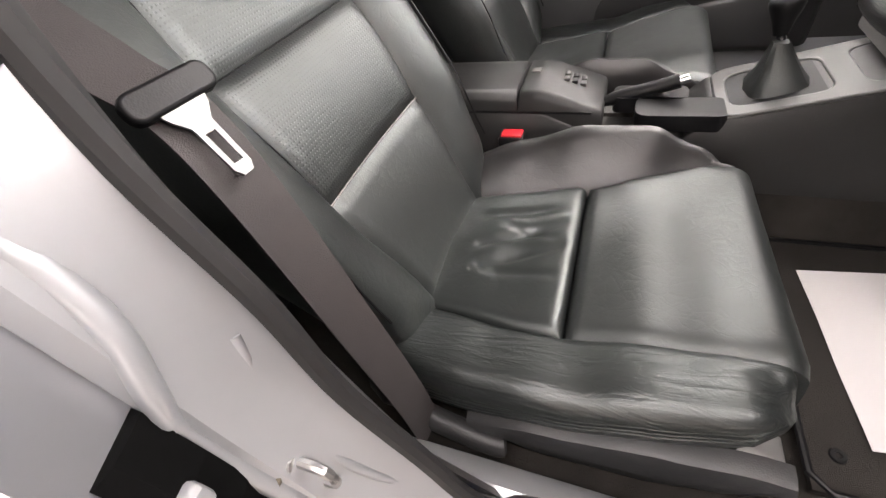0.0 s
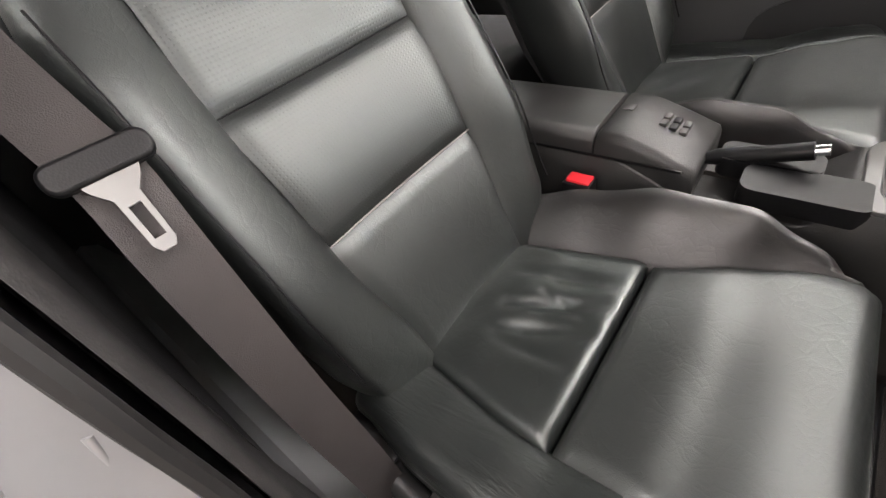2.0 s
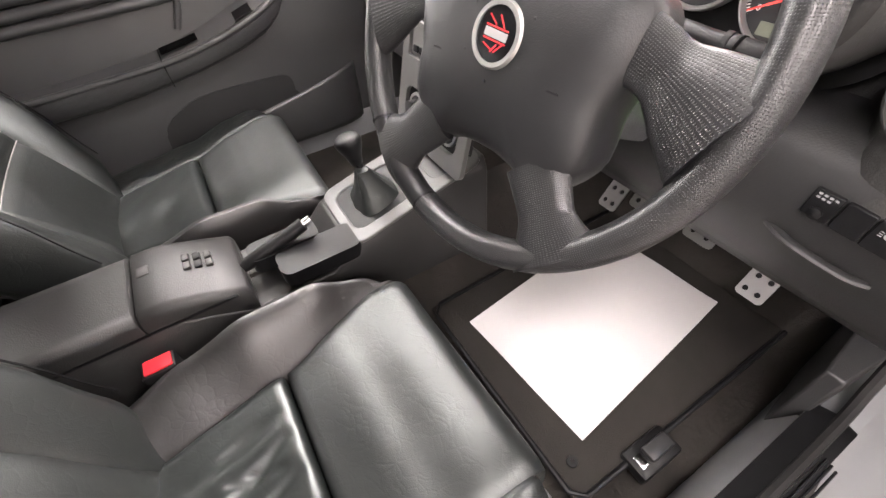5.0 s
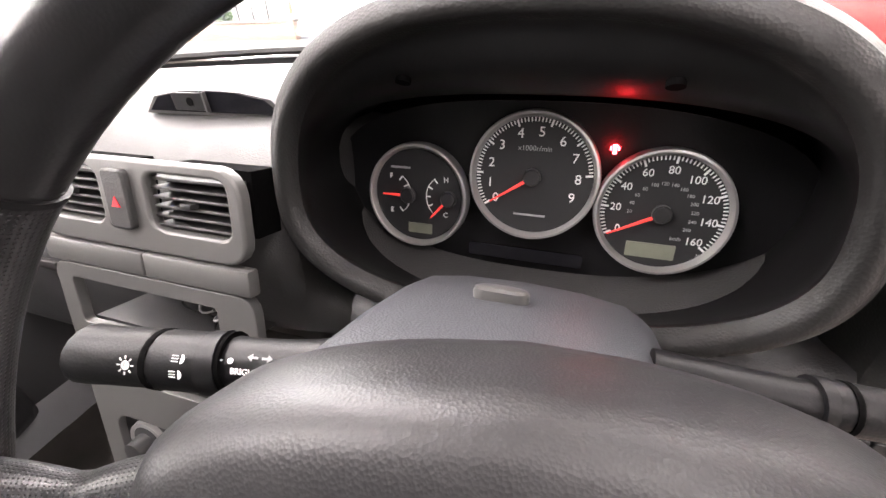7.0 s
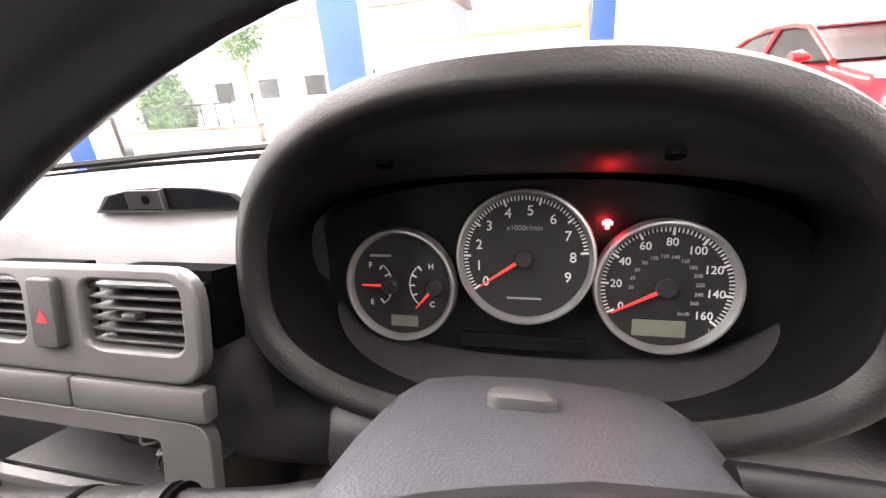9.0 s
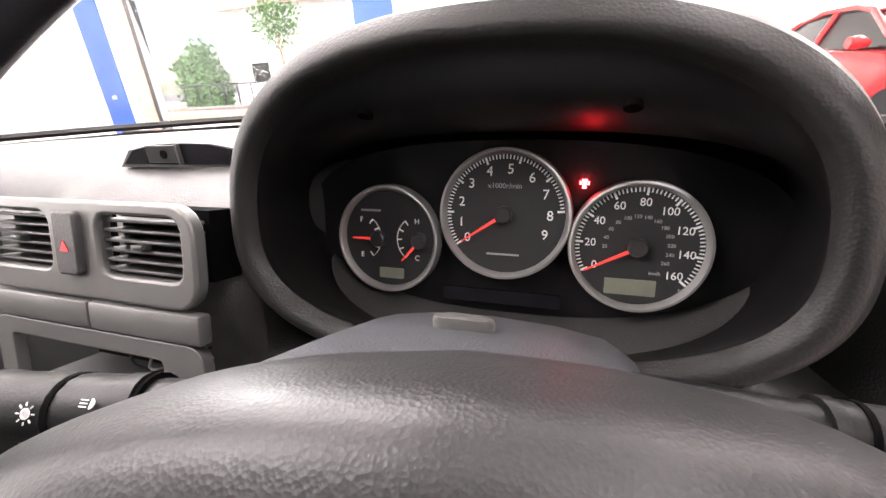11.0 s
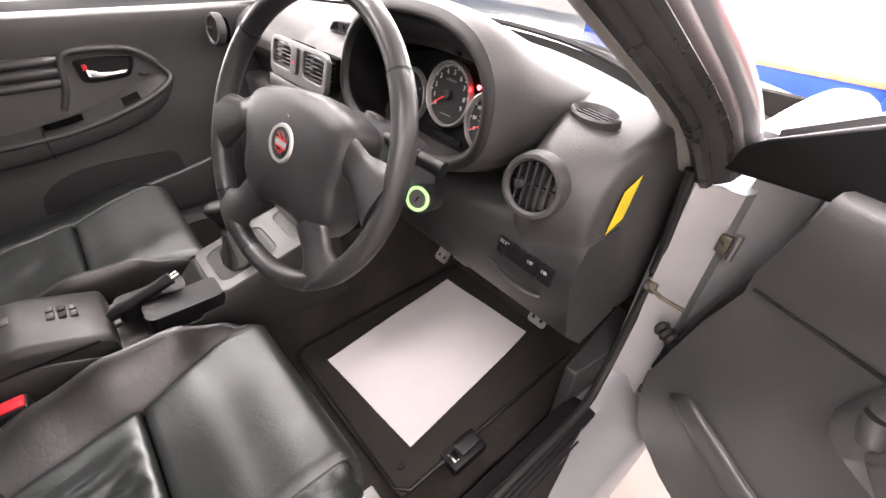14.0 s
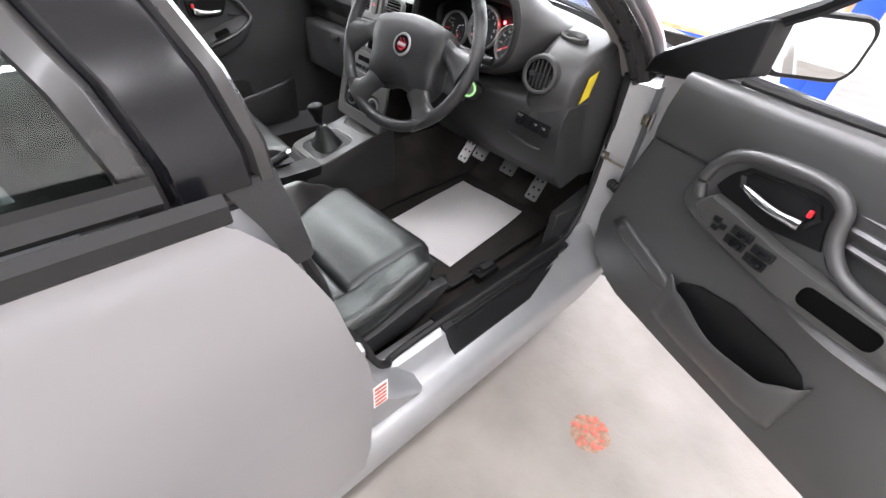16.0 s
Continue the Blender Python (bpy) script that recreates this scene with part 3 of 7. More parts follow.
# closed rear doors: skin, belt moulding, window frame, glass
for s, nm in ((1, "closed rear door next to the open front door"), (-1, "closed rear door of the far side")):
    rd = thing("rear_door", "silver " + nm, "car door", group="rear doors")
    zs = [0.25, 0.32, 0.40, 0.50, 0.60, 0.645, 0.655, 0.70, 0.78, 0.84, 0.89, 0.925, 0.95, 0.965, 0.975]
    part("skin", loft([[V(s * (rdoor_x(z) - (0.004 if abs(z - 0.65) < 0.006 else 0)), y, z) for y in [rdoor_front(z) + k for k in (0,)] + [lerp(rdoor_front(z), -1.5, t) for t in (0.02, 0.1, 0.3, 0.6, 1.0)]]
                       + [V(s * (rdoor_x(z) - 0.07), -1.5, z), V(s * (rdoor_x(z) - 0.07), rdoor_front(z) - 0.03, z), V(s * (rdoor_x(z) - 0.012), rdoor_front(z) - 0.006, z)] for z in zs]), PAINT, rd)
    part("inner_trim", sheet(lambda u, v: (s * (0.735 - 0.01 * math.sin(3.14 * v)), lerp(-0.57, -1.48, u), lerp(0.30, 0.985, v)), 6, 8, 0.03, down=(s, 0, 0)), DASH_DARK, rd, "charcoal inner trim")
    part("belt_moulding", loft([[V(s * (0.846 + dx), y, 0.975 + dz) for dx, dz in ((0, 0), (0.006, 0.006), (0.004, 0.020), (-0.006, 0.027), (-0.012, 0.012), (-0.012, 0))] for y in (-0.565, -0.57, -0.8, -1.5)]), RUBBER, rd, "black rubber belt moulding")
    part("belt_moulding", loft([[V(s * (0.832 + dx), y, 1.0 + dz) for dx, dz in ((0, 0), (0.004, 0.006), (-0.004, 0.018), (-0.016, 0.020), (-0.018, 0.0))] for y in (-0.605, -0.61, -0.8, -1.5)]), RUBBER, rd, "black rubber belt moulding")
    zf = [0.985, 1.02, 1.08, 1.15, 1.22, 1.3, 1.37]
    part("window_post", loft([[V(s * (bp_out(z) + 0.006 + dx), bp_front(z) + dy, z) for dx, dy in ((0, -0.022), (0.007, -0.028), (0.008, -0.085), (0.0, -0.094), (-0.012, -0.09), (-0.012, -0.024))] for z in zf]), GLOSS, rd, "gloss black window post")
    part("window_post_edge", loft([[V(s * (bp_out(z) + 0.008 + dx), bp_front(z) + dy, z) for dx, dy in ((0, -0.094), (0.006, -0.10), (0.004, -0.118), (-0.008, -0.122), (-0.012, -0.096))] for z in zf]), POST_TRIM, rd)
    part("window_post_edge", loft([[V(s * (bp_out(z) + 0.006 + dx), bp_front(z) + dy, z) for dx, dy in ((0, -0.002), (0.006, -0.006), (0.006, -0.017), (0, -0.022), (-0.012, -0.02), (-0.012, -0.004))] for z in zf]), POST_TRIM, rd)
    part("corner_cover", loft([[V(s * (bp_out(z) + 0.006 + dx), bp_front(z) + dy, z) for dx, dy in ((0, 0.0), (0.005, -0.008), (0.005, -0.03 - 0.28 * max(0, z - 0.905)), (-0.01, -0.03 - 0.28 * max(0, z - 0.905)), (-0.014, -0.002))] for z in (0.885, 0.90, 0.94, 0.97, 0.99)]), DASH_DARK, rd, "black plastic corner cover")
    wg = part("window_glass", sheet(lambda u, v: (s * (bp_out(lerp(0.99, 1.36, v)) - 0.006), lerp(bp_front(lerp(0.99, 1.36, v)) - 0.115, -1.45, u), lerp(0.99, 1.36, v)), 6, 6, 0.004), TINTED, rd, "tinted window glass")
    wg.visible_shadow = False

# ---------------------------------------------------------------- seats
PAD_Z = [(-0.56, 0.432), (-0.50, 0.436), (-0.40, 0.445), (-0.29, 0.458), (-0.18, 0.483), (-0.10, 0.496), (-0.06, 0.495)]


def pad_half(y):
    return curve1([(-0.56, 0.128), (-0.29, 0.160), (-0.08, 0.196)], y)


def lean(y):
    """How far the front of a cushion spreads towards the tunnel and dips there."""
    return curve1([(-0.30, 0.0), (-0.08, 1.0)], y)


def seat(cx, dy, label, driver):
    near = 1 if driver else -1   # door side, worn flat
    st = thing("seat", label, "car seat", (cx, dy, 0), group="front seats")
    # front pad, rolled over its front edge
    def front(u, v):
        y = lerp(-0.284, -0.075, min(1, v / 0.72))
        z = curve1(PAD_Z, y)
        if v > 0.72:
            a = (v - 0.72) / 0.28 * 1.75
            y, z = -0.075 + 0.040 * math.sin(a), z - 0.040 * (1 - math.cos(a)) - 0.075 * max(0, a - 1.0)
        x = lerp(-1, 1, u) * pad_half(y) - 0.022 * near * lean(y)
        z += 0.07 * near * x * lean(y)
        dip = -0.003 * (1 - (2 * u - 1) ** 2) * min(1, v * 3)
        return (x, y, z + dip + puff(u, min(1, v * 1.0), 0.010, 0.05) - 0.005 + 0.0007 * noise.noise(V(x * 22, y * 14, 1)))
    part("cushion_front_pad", sheet(front, 28, 34, 0.05, down=(0, -0.2, -1)), LEATHER, st, "black leather centre pad")

    def rear(u, v):
        y = lerp(-0.57, -0.290, v)
        x = lerp(-1, 1, u) * pad_half(y)
        fold = 0.005 * noise.noise(V(x * 8 + 3, y * 15 + x * 9, 2))
        if driver:
            # creases that run from the middle of the cross seam to the back
            for cx0, cy0, cx1, cy1, amp, wd in ((-0.055, -0.30, 0.0, -0.44, 0.011, 0.012), (-0.095, -0.30, -0.07, -0.45, 0.008, 0.012), (0.0, -0.31, 0.045, -0.43, 0.010, 0.013), (0.06, -0.32, 0.06, -0.42, 0.006, 0.010), (-0.02, -0.33, -0.045, -0.40, 0.006, 0.009)):
                ex, ey = cx1 - cx0, cy1 - cy0
                t = min(1, max(0, ((x - cx0) * ex + (y - cy0) * ey) / (ex * ex + ey * ey)))
                side = ((x - cx0) * ey - (y - cy0) * ex) / math.hypot(ex, ey)
                dd = math.hypot(x - cx0 - t * ex, y - cy0 - t * ey)
                fold -= 1.1 * amp * (1 - 0.6 * t) * math.exp(-(dd / wd) ** 2) * (1 + 0.8 * side / wd)
        k = math.sin(3.14 * v)
        return (x, y, curve1(PAD_Z, y) + puff(u, v, 0.013, 0.07) - 0.006 + fold * k)
    part("cushion_rear_pad", sheet(rear, 72, 72, 0.05, down=(0, 0, -1)), WORN, st, "creased black leather rear pad")
    # side bolsters
    for s in (-1, 1):
        rings = []
        for k in range(23):
            y = lerp(-0.55, -0.052, k / 22)
            hw, z = pad_half(y) - s * near * 0.022 * lean(y), curve1(PAD_Z, y) + 0.014 * s * near * lean(y)
            hb = curve1([(-0.55, 0.035), (-0.42, 0.066), (-0.30, 0.088), (-0.20, 0.070), (-0.12, 0.022), (-0.052, -0.030)], y)
            if s == near:
                hb = curve1([(-0.55, 0.020), (-0.36, 0.014), (-0.2, 0.010), (-0.10, 0.002), (-0.052, -0.035)], y)
            ow = curve1([(-0.55, 0.235), (-0.4, 0.252), (-0.2, 0.252), (-0.10, 0.245), (-0.052, 0.215)], y)
            w = noise.noise(V(y * 30, s * 4, 0)) * 0.004
            pr = [(hw - 0.012, z - 0.03), (hw - 0.004, z - 0.004), (hw + 0.006, z + 0.10 * hb), (hw + (ow - hw) * 0.33, z + 0.52 * hb + w), (hw + (ow - hw) * 0.62, z + 0.86 * hb), (hw + (ow - hw) * 0.86, z + hb + w),
                  (ow + 0.004, z + 0.66 * hb - 0.008), (ow + 0.004, z - 0.045 + w), (ow - 0.004, z - 0.085), (ow - 0.03, z - 0.11), (hw, z - 0.11)]
            rings.append([V(s * x, y, zz) for x, zz in pr])
        part("cushion_bolster", loft(rings), WRINKLED if s == near else BOLSTER, st, "wrinkled black leather bolster" if s == near else "grey-black leather bolster", smooth=75, sub=1)
        for off in (0.0, 0.011, 0.020):
            pts = []
            for k in range(18):
                y = lerp(-0.50, -0.07, k / 17)
                ow = curve1([(-0.55, 0.235), (-0.4, 0.252), (-0.2, 0.252), (-0.10, 0.245), (-0.052, 0.215)], y)
                pts.append((s * (ow + 0.0012), y, curve1(PAD_Z, y) + 0.014 * s * near * lean(y) - 0.026 - off))
            part("bolster_stitching", tube(pts, 0.0026, 6), WORN, st)
    # backrest
    ang = radians(27)
    o, d, n = V(0, -0.545, 0.435), V(0, -math.sin(ang), math.cos(ang)), V(0, math.cos(ang), math.sin(ang))

    def bp(x, a, h):
        return V(x, 0, 0) + o + d * a + n * h

    def bhalf(a):
        return curve1([(0, 0.122), (0.19, 0.147), (0.37, 0.157), (0.60, 0.150)], a)

    def panel(name, a0, a1, mat, lab, bulge=0.0):
        def f(u, v):
            a = lerp(a0, a1, v)
            x = lerp(-1, 1, u) * bhalf(a)
            return bp(x, a, 0.047 + puff(u, v, 0.006, 0.03) + 0.010 * (2 * u - 1) ** 2 + bulge * math.sin(3.14 * v))
        part(name, sheet(f, 24, 16, 0.05, down=tuple(-n), uv=(0.3, a1 - a0)), mat, st, lab)
    panel("backrest_lower_pad", -0.02, 0.1905, LEATHER, "smooth black leather lumbar pad", 0.004)
    panel("backrest_middle_pad", 0.1915, 0.3695, PERFORATED, "perforated black leather pad", 0.008)
    panel("backrest_upper_pad", 0.3705, 0.60, PERFORATED, "perforated black leather upper pad", 0.006)
    part("backrest_seam", tube([bp(lerp(-1, 1, k / 12) * bhalf(0.19), 0.191, 0.0495 + 0.010 * (k / 6 - 1) ** 2) for k in range(13)], 0.0012, 6), PILLAR_CLOTH, st, "pale piping")
    for s in (-1, 1):
        rings = []
        for k in range(24):
            a = lerp(-0.05, 0.64, k / 23)
            hw = bhalf(a)
            ow = curve1([(-0.05, 0.205), (0.05, 0.235), (0.2, 0.252), (0.45, 0.25), (0.58, 0.225), (0.64, 0.18)], a)
            hb = curve1([(-0.05, 0.0), (0.06, 0.040), (0.2, 0.056), (0.40, 0.052), (0.55, 0.026), (0.64, 0.005)], a)
            pr = [(hw - 0.010, 0.03), (hw - 0.004, 0.058), (hw + 0.006, 0.060 + 0.20 * hb), (lerp(hw, ow, 0.40), 0.054 + 0.66 * hb), (lerp(hw, ow, 0.70), 0.050 + 0.95 * hb), (lerp(hw, ow, 0.92), 0.045 + 0.92 * hb), (ow + 0.003, 0.03), (ow, -0.02), (ow - 0.03, -0.055), (hw - 0.02, -0.055)]
            rings.append([bp(s * x, a, h) for x, h in pr])
        part("backrest_bolster", loft(rings), LEATHER, st, "black leather backrest bolster", smooth=75, sub=1)
        part("bolster_seam", tube([bp(s * (lerp(bhalf(a), 0.25, 0.80)), a, 0.0525 + 0.93 * curve1([(-0.05, 0.0), (0.06, 0.040), (0.2, 0.056), (0.40, 0.052), (0.55, 0.026)], a)) for a in [0.05 + 0.03 * k for k in range(16)]], 0.0016, 5), BLACK, st)
    part("backrest_shell", loft([[bp(x * w, a, h) for x, h in ((-1, 0.0), (1, 0.0), (1, -0.05), (0.8, -0.075), (-0.8, -0.075), (-1, -0.05))] for a, w in ((-0.04, 0.18), (0.2, 0.235), (0.5, 0.235), (0.60, 0.20), (0.645, 0.15))]), DASH_DARK, st)
    part("backrest_top", tube([bp(x, 0.615 - 1.2 * x * x, 0.02) for x in [-0.17 + 0.034 * k for k in range(11)]], 0.045, 12), LEATHER, st)
    # under frame and rails
    part("seat_frame", box(-0.22, 0.22, -0.52, -0.08, 0.345, 0.40, bev=0.01), BLACK, st)
    for x in (-0.19, 0.19):
        part("seat_rail", box(x - 0.02, x + 0.02, -0.56, -0.02, 0.30, 0.35, bev=0.004), STEEL, st, "steel seat rail")
    if driver:
        rings = []
        for k in range(15):
            y = lerp(-0.40, -0.045, k / 14)
            top = curve1([(-0.40, 0.372), (-0.30, 0.392), (-0.15, 0.418), (-0.08, 0.430), (-0.045, 0.425)], y)
            bot = curve1([(-0.40, 0.350), (-0.30, 0.320), (-0.18, 0.325), (-0.10, 0.352), (-0.045, 0.405)], y)
            rings.append([V(x, y, z) for x, z in ((0.238, bot), (0.262, bot + 0.006), (0.268, lerp(bot, top, 0.5)), (0.262, top - 0.004), (0.252, top), (0.238, top))])
        part("side_trim", loft(rings), DASH_DARK, st, "charcoal plastic side trim")
        part("recline_lever", tube(smoothpath([(0.258, -0.47, 0.385), (0.268, -0.455, 0.372), (0.270, -0.40, 0.350), (0.270, -0.36, 0.338), (0.266, -0.345, 0.336)], 4), [0.009] + [0.017] * 15 + [0.010], 12), DASH_DARK, st, "black plastic recline lever")
        part("hinge_cover", tube([(0.245, -0.53, 0.40), (0.258, -0.50, 0.41), (0.255, -0.455, 0.395)], [0.02, 0.026, 0.018], 10), BLACK, st)
    return st


seat(0.378, 0.0, "black leather sports seat with creased driver cushion", True)
seat(-0.378, -0.015, "black leather sports seat on the passenger side", False)

# rear bench, half hidden behind the front seats
rb = thing("rear_seat", "dark grey rear bench seat in the shade", "car seat", (0, -1.1, 0))
part("bench_cushion", box(-0.64, 0.64, -0.17, 0.28, 0.30, 0.52, bev=0.05, seg=4), SUEDE, rb)
part("bench_backrest", box(-0.64, 0.64, -0.36, -0.10, 0.45, 1.0, bev=0.06, seg=4), SUEDE, rb)

# driver's seat belt: webbing, guide, tongue
sb = thing("seat_belt", "brownish grey seat belt with metal tongue hanging at the pillar", "seat belt", (0.66, -0.5, 0.8))
sp = smoothpath([V(0.660, -0.76, 1.20), V(0.660, -0.665, 0.95), V(0.657, -0.590, 0.865), V(0.655, -0.549, 0.830), V(0.660, -0.515, 0.760), V(0.664, -0.478, 0.60), V(0.662, -0.455, 0.46), V(0.662, -0.445, 0.36)], 6)
rings = []
for i, p in enumerate(sp):
    dd = (sp[min(i + 1, len(sp) - 1)] - sp[max(i - 1, 0)]).normalized()
    wv = (V(1, -0.12, 0) - dd * dd.dot(V(1, -0.12, 0))).normalized()
    nn = dd.cross(wv)
    q = p - V(0.66, -0.5, 0.8)
    rings.append([q + wv * 0.024 + nn * 0.0012, q - wv * 0.024 + nn * 0.0012, q - wv * 0.024 - nn * 0.0012, q + wv * 0.024 - nn * 0.0012])
part("webbing", loft(rings), BELT, sb)
gx = V(0.08, 0.54, -0.835).normalized()
gy = V(-1, 0.12, 0)
gy = (gy - gx * gy.dot(gx)).normalized()
gzv = gx.cross(gy)
gm = Matrix(((gx.x, gy.x, gzv.x, -0.006), (gx.y, gy.y, gzv.y, -0.046), (gx.z, gy.z, gzv.z, 0.032), (0, 0, 0, 1)))
part("guide", prism(rrect(0.022, 0.070, 0.009), 0.012, gm @ Matrix.Translation((-0.010, 0, -0.002))), BLACK, sb, "black plastic belt guide", bevel=0.003)
tg = [(0.000, -0.019), (0.007, -0.016), (0.017, -0.0085), (0.054, -0.0080), (0.060, -0.0045), (0.060, 0.0045), (0.054, 0.0080), (0.017, 0.0085), (0.007, 0.016), (0.000, 0.019)]
tb = bmesh.new()
lo = [tb.verts.new(gm @ V(x, y, 0.004)) for x, y in tg]
hi = [tb.verts.new(gm @ V(x, y, 0.0065)) for x, y in tg]
sl = [(0.024, -0.0042), (0.050, -0.0042), (0.050, 0.0042), (0.024, 0.0042)]
sl0 = [tb.verts.new(gm @ V(x, y, 0.004)) for x, y in sl]
sl1 = [tb.verts.new(gm @ V(x, y, 0.0065)) for x, y in sl]
for ring, hole in ((lo, sl0), (hi, sl1)):
    es = [tb.edges.new((ring[i], ring[(i + 1) % 10])) for i in range(10)] + [tb.edges.new((hole[i], hole[(i + 1) % 4])) for i in range(4)]
    bmesh.ops.triangle_fill(tb, edges=es, use_beauty=True)
for a, b in ((lo, hi), (sl0, sl1)):
    for i in range(len(a)):
        j = (i + 1) % len(a)
        tb.faces.new((a[i], a[j], b[j], b[i]))
part("tongue", tb, TONGUE, sb, "bright metal tongue with slot", smooth=0)

bk = thing("belt_buckle", "black belt buckle with red release button", "seat belt", (0.125, -0.44, 0.46))
part("housing", box(-0.018, 0.018, -0.028, 0.022, -0.12, 0.045, bev=0.005), BLACK, bk)
part("release_button", box(-0.013, 0.013, -0.022, 0.018, 0.040, 0.049, bev=0.002), RED, bk, "red release button")


# ---------------------------------------------------------------- dashboard
db = thing("dashboard", "grey grained plastic dashboard moulding", "dashboard", (0, 0, 0))


def dash_section(x):
    """Cross-section (y, z) of the dash at x, from the windscreen down to the toe space."""
    w = ws_base(x) - 0.012
    b = math.exp(-((x - 0.594) / 0.085) ** 2)          # swelling round the side vent
    c = math.exp(-(x / 0.19) ** 6)                     # centre stack stands proud
    p = 1 if x < -0.1 else max(0, 1 - (x + 0.1) / 0.1)  # passenger shelf
    t = 0.965 + 0.012 * math.exp(-((x - 0.32) / 0.25) ** 2)
    f = 0.27 - 0.035 * b - 0.045 * c + 0.02 * p
    yl = lerp(0.0, 0.06, p)
    q = min(1, max(0, (x - 0.125) / 0.02)) * min(1, max(0, (0.546 - x) / 0.012))   # room for the instruments
    pts = [(w, 0.980), (lerp(w, 0.42, 0.5), t + 0.012), (0.43, t + 0.006), (f + 0.09, t - 0.004), (f + 0.045, t - 0.022), (f + 0.014, t - 0.05), (f, t - 0.09),
            (f + 0.004 + yl * 0.5, t - 0.125), (f + 0.012 + yl, t - 0.155), (f + 0.002 + yl, t - 0.185), (f + 0.03 + yl, t - 0.215), (f + 0.14, t - 0.36), (f + 0.30, t - 0.40), (0.72, 0.60), (0.74, 0.80)]
    return [(lerp(y, max(y, 0.40), q), z) if z > 0.835 else (y, z) for y, z in pts]


part("dash_moulding", loft([[V(x, y, z) for y, z in dash_section(x)] for x in [-0.685, -0.675, -0.65] + [-0.62 + 0.02 * k for k in range(63)] + [0.65, 0.672, 0.68]]), DASH, db, smooth=60, sub=1)

# instrument pod: hood, hollow and lip
PC = (0.322, 0.955)


def pod(a, gw, gu, gd, y, tilt=0.0):
    c, s = math.cos(a), math.sin(a)
    e = 2 / 2.5
    x = PC[0] + (gw * 1.08 if c >= 0 else -gw) * (abs(c) ** e)
    h = (gu if s >= 0 else gd) * (abs(s) ** e) * (1 if s >= 0 else -1)
    return V(x, y + tilt * h, PC[1] + h)


AN = [2 * math.pi * k / 64 for k in range(64)]
def pod_loft(rows):
    return loft([[pod(a, gw, gu, gd, y, t) for a in AN] for gw, gu, gd, y, t in rows], caps=False)


# lip and lining colours are darkened to imitate shade under the hood
HOODM = material("shaded_hood_plastic", (0.0095, 0.0094, 0.0092), 0.42, grain=0.2, grain_scale=520, patch=0.1, spec=0.26)
HOLLOW = material("shaded_hood_lining_plastic", (0.0045, 0.0045, 0.0046), 0.42, grain=0.06, grain_scale=620, spec=0.36, patch=0.1)
hood = part("instrument_hood", pod_loft(((0.184, 0.128, 0.094, 0.226, 0.2), (0.192, 0.133, 0.102, 0.244, 0.2), (0.198, 0.130, 0.110, 0.270, 0.15), (0.202, 0.117, 0.114, 0.31, 0.08), (0.205, 0.094, 0.112, 0.37, 0.0), (0.205, 0.055, 0.10, 0.44, 0.0), (0.20, 0.02, 0.08, 0.50, 0.0))), DASH, db, "grey hood over the instruments", smooth=80, sub=1)
part("hood_lip", pod_loft(((0.163, 0.106, 0.075, 0.229, 0.2), (0.166, 0.109, 0.078, 0.222, 0.2), (0.171, 0.113, 0.083, 0.218, 0.2), (0.178, 0.121, 0.088, 0.2185, 0.2), (0.184, 0.128, 0.094, 0.2255, 0.2))), HOODM, hood, "rounded lip of the hood, colour darkened for shade", smooth=80, sub=1)
part("hood_lining", pod_loft(((0.01, 0.01, 0.01, 0.402, 0.1), (0.15, 0.03, 0.10, 0.400, 0.1), (0.192, 0.044, 0.138, 0.395, 0.1), (0.192, 0.045, 0.138, 0.345, 0.1), (0.189, 0.049, 0.130, 0.320, 0.12), (0.184, 0.055, 0.118, 0.296, 0.14), (0.178, 0.064, 0.104, 0.272, 0.17), (0.172, 0.078, 0.089, 0.250, 0.19), (0.167, 0.094, 0.080, 0.239, 0.2), (0.1645, 0.1035, 0.0765, 0.2335, 0.2), (0.1635, 0.1062, 0.0752, 0.2285, 0.2))), HOLLOW, hood, "hollow of the hood, colour darkened for shade", smooth=80, sub=1)
for hx in (0.237, 0.407):
    part("screw_hole", lathe([(0.0001, 0), (0.0055, 0), (0.0055, 0.004), (0.0001, 0.004)], 14, m=Matrix.Translation((hx, 0.2665, 1.0235)) @ Matrix.Rotation(radians(-32), 4, "X")), VOID, hood)

# ---------------------------------------------------------------- instruments
ic = thing("instrument_cluster", "three black dials with silver rings and red needles", "instruments", (0.322, 0.328, 0.925))
tilt = radians(12)
CM = Matrix(((1, 0, 0, 0), (0, math.sin(tilt), -math.cos(tilt), 0), (0, math.cos(tilt), math.sin(tilt), 0), (0, 0, 0, 1)))
# local frame: x to the right, y up the face, z towards the driver


def cl(bm):
    bmesh.ops.transform(bm, matrix=CM, verts=bm.verts)
    return bm


part("backing", cl(prism([((0.197 if math.cos(a) < 0 else 0.214) * math.copysign(abs(math.cos(a)) ** 0.8, math.cos(a)), 0.0 + (0.072 if math.sin(a) > 0 else 0.110) * math.copysign(abs(math.sin(a)) ** 0.8, math.sin(a))) for a in AN], 0.004, Matrix.Translation((0, 0, -0.018)))), BLACK, ic)
part("lower_bar", cl(prism(rrect(0.105, 0.012, 0.002), 0.004, Matrix.Translation((-0.002, -0.064, -0.006)))), GLOSS, ic)
DIALS = {"fuel": (-0.107, -0.017, 0.0505), "tach": (0.0, 0.010, 0.0560), "speed": (0.1055, -0.011, 0.0525)}


def at(x, y, z=0.0, turn=0.0):
    return CM @ Matrix.Translation((x, y, z)) @ Matrix.Rotation(turn, 4, "Z")


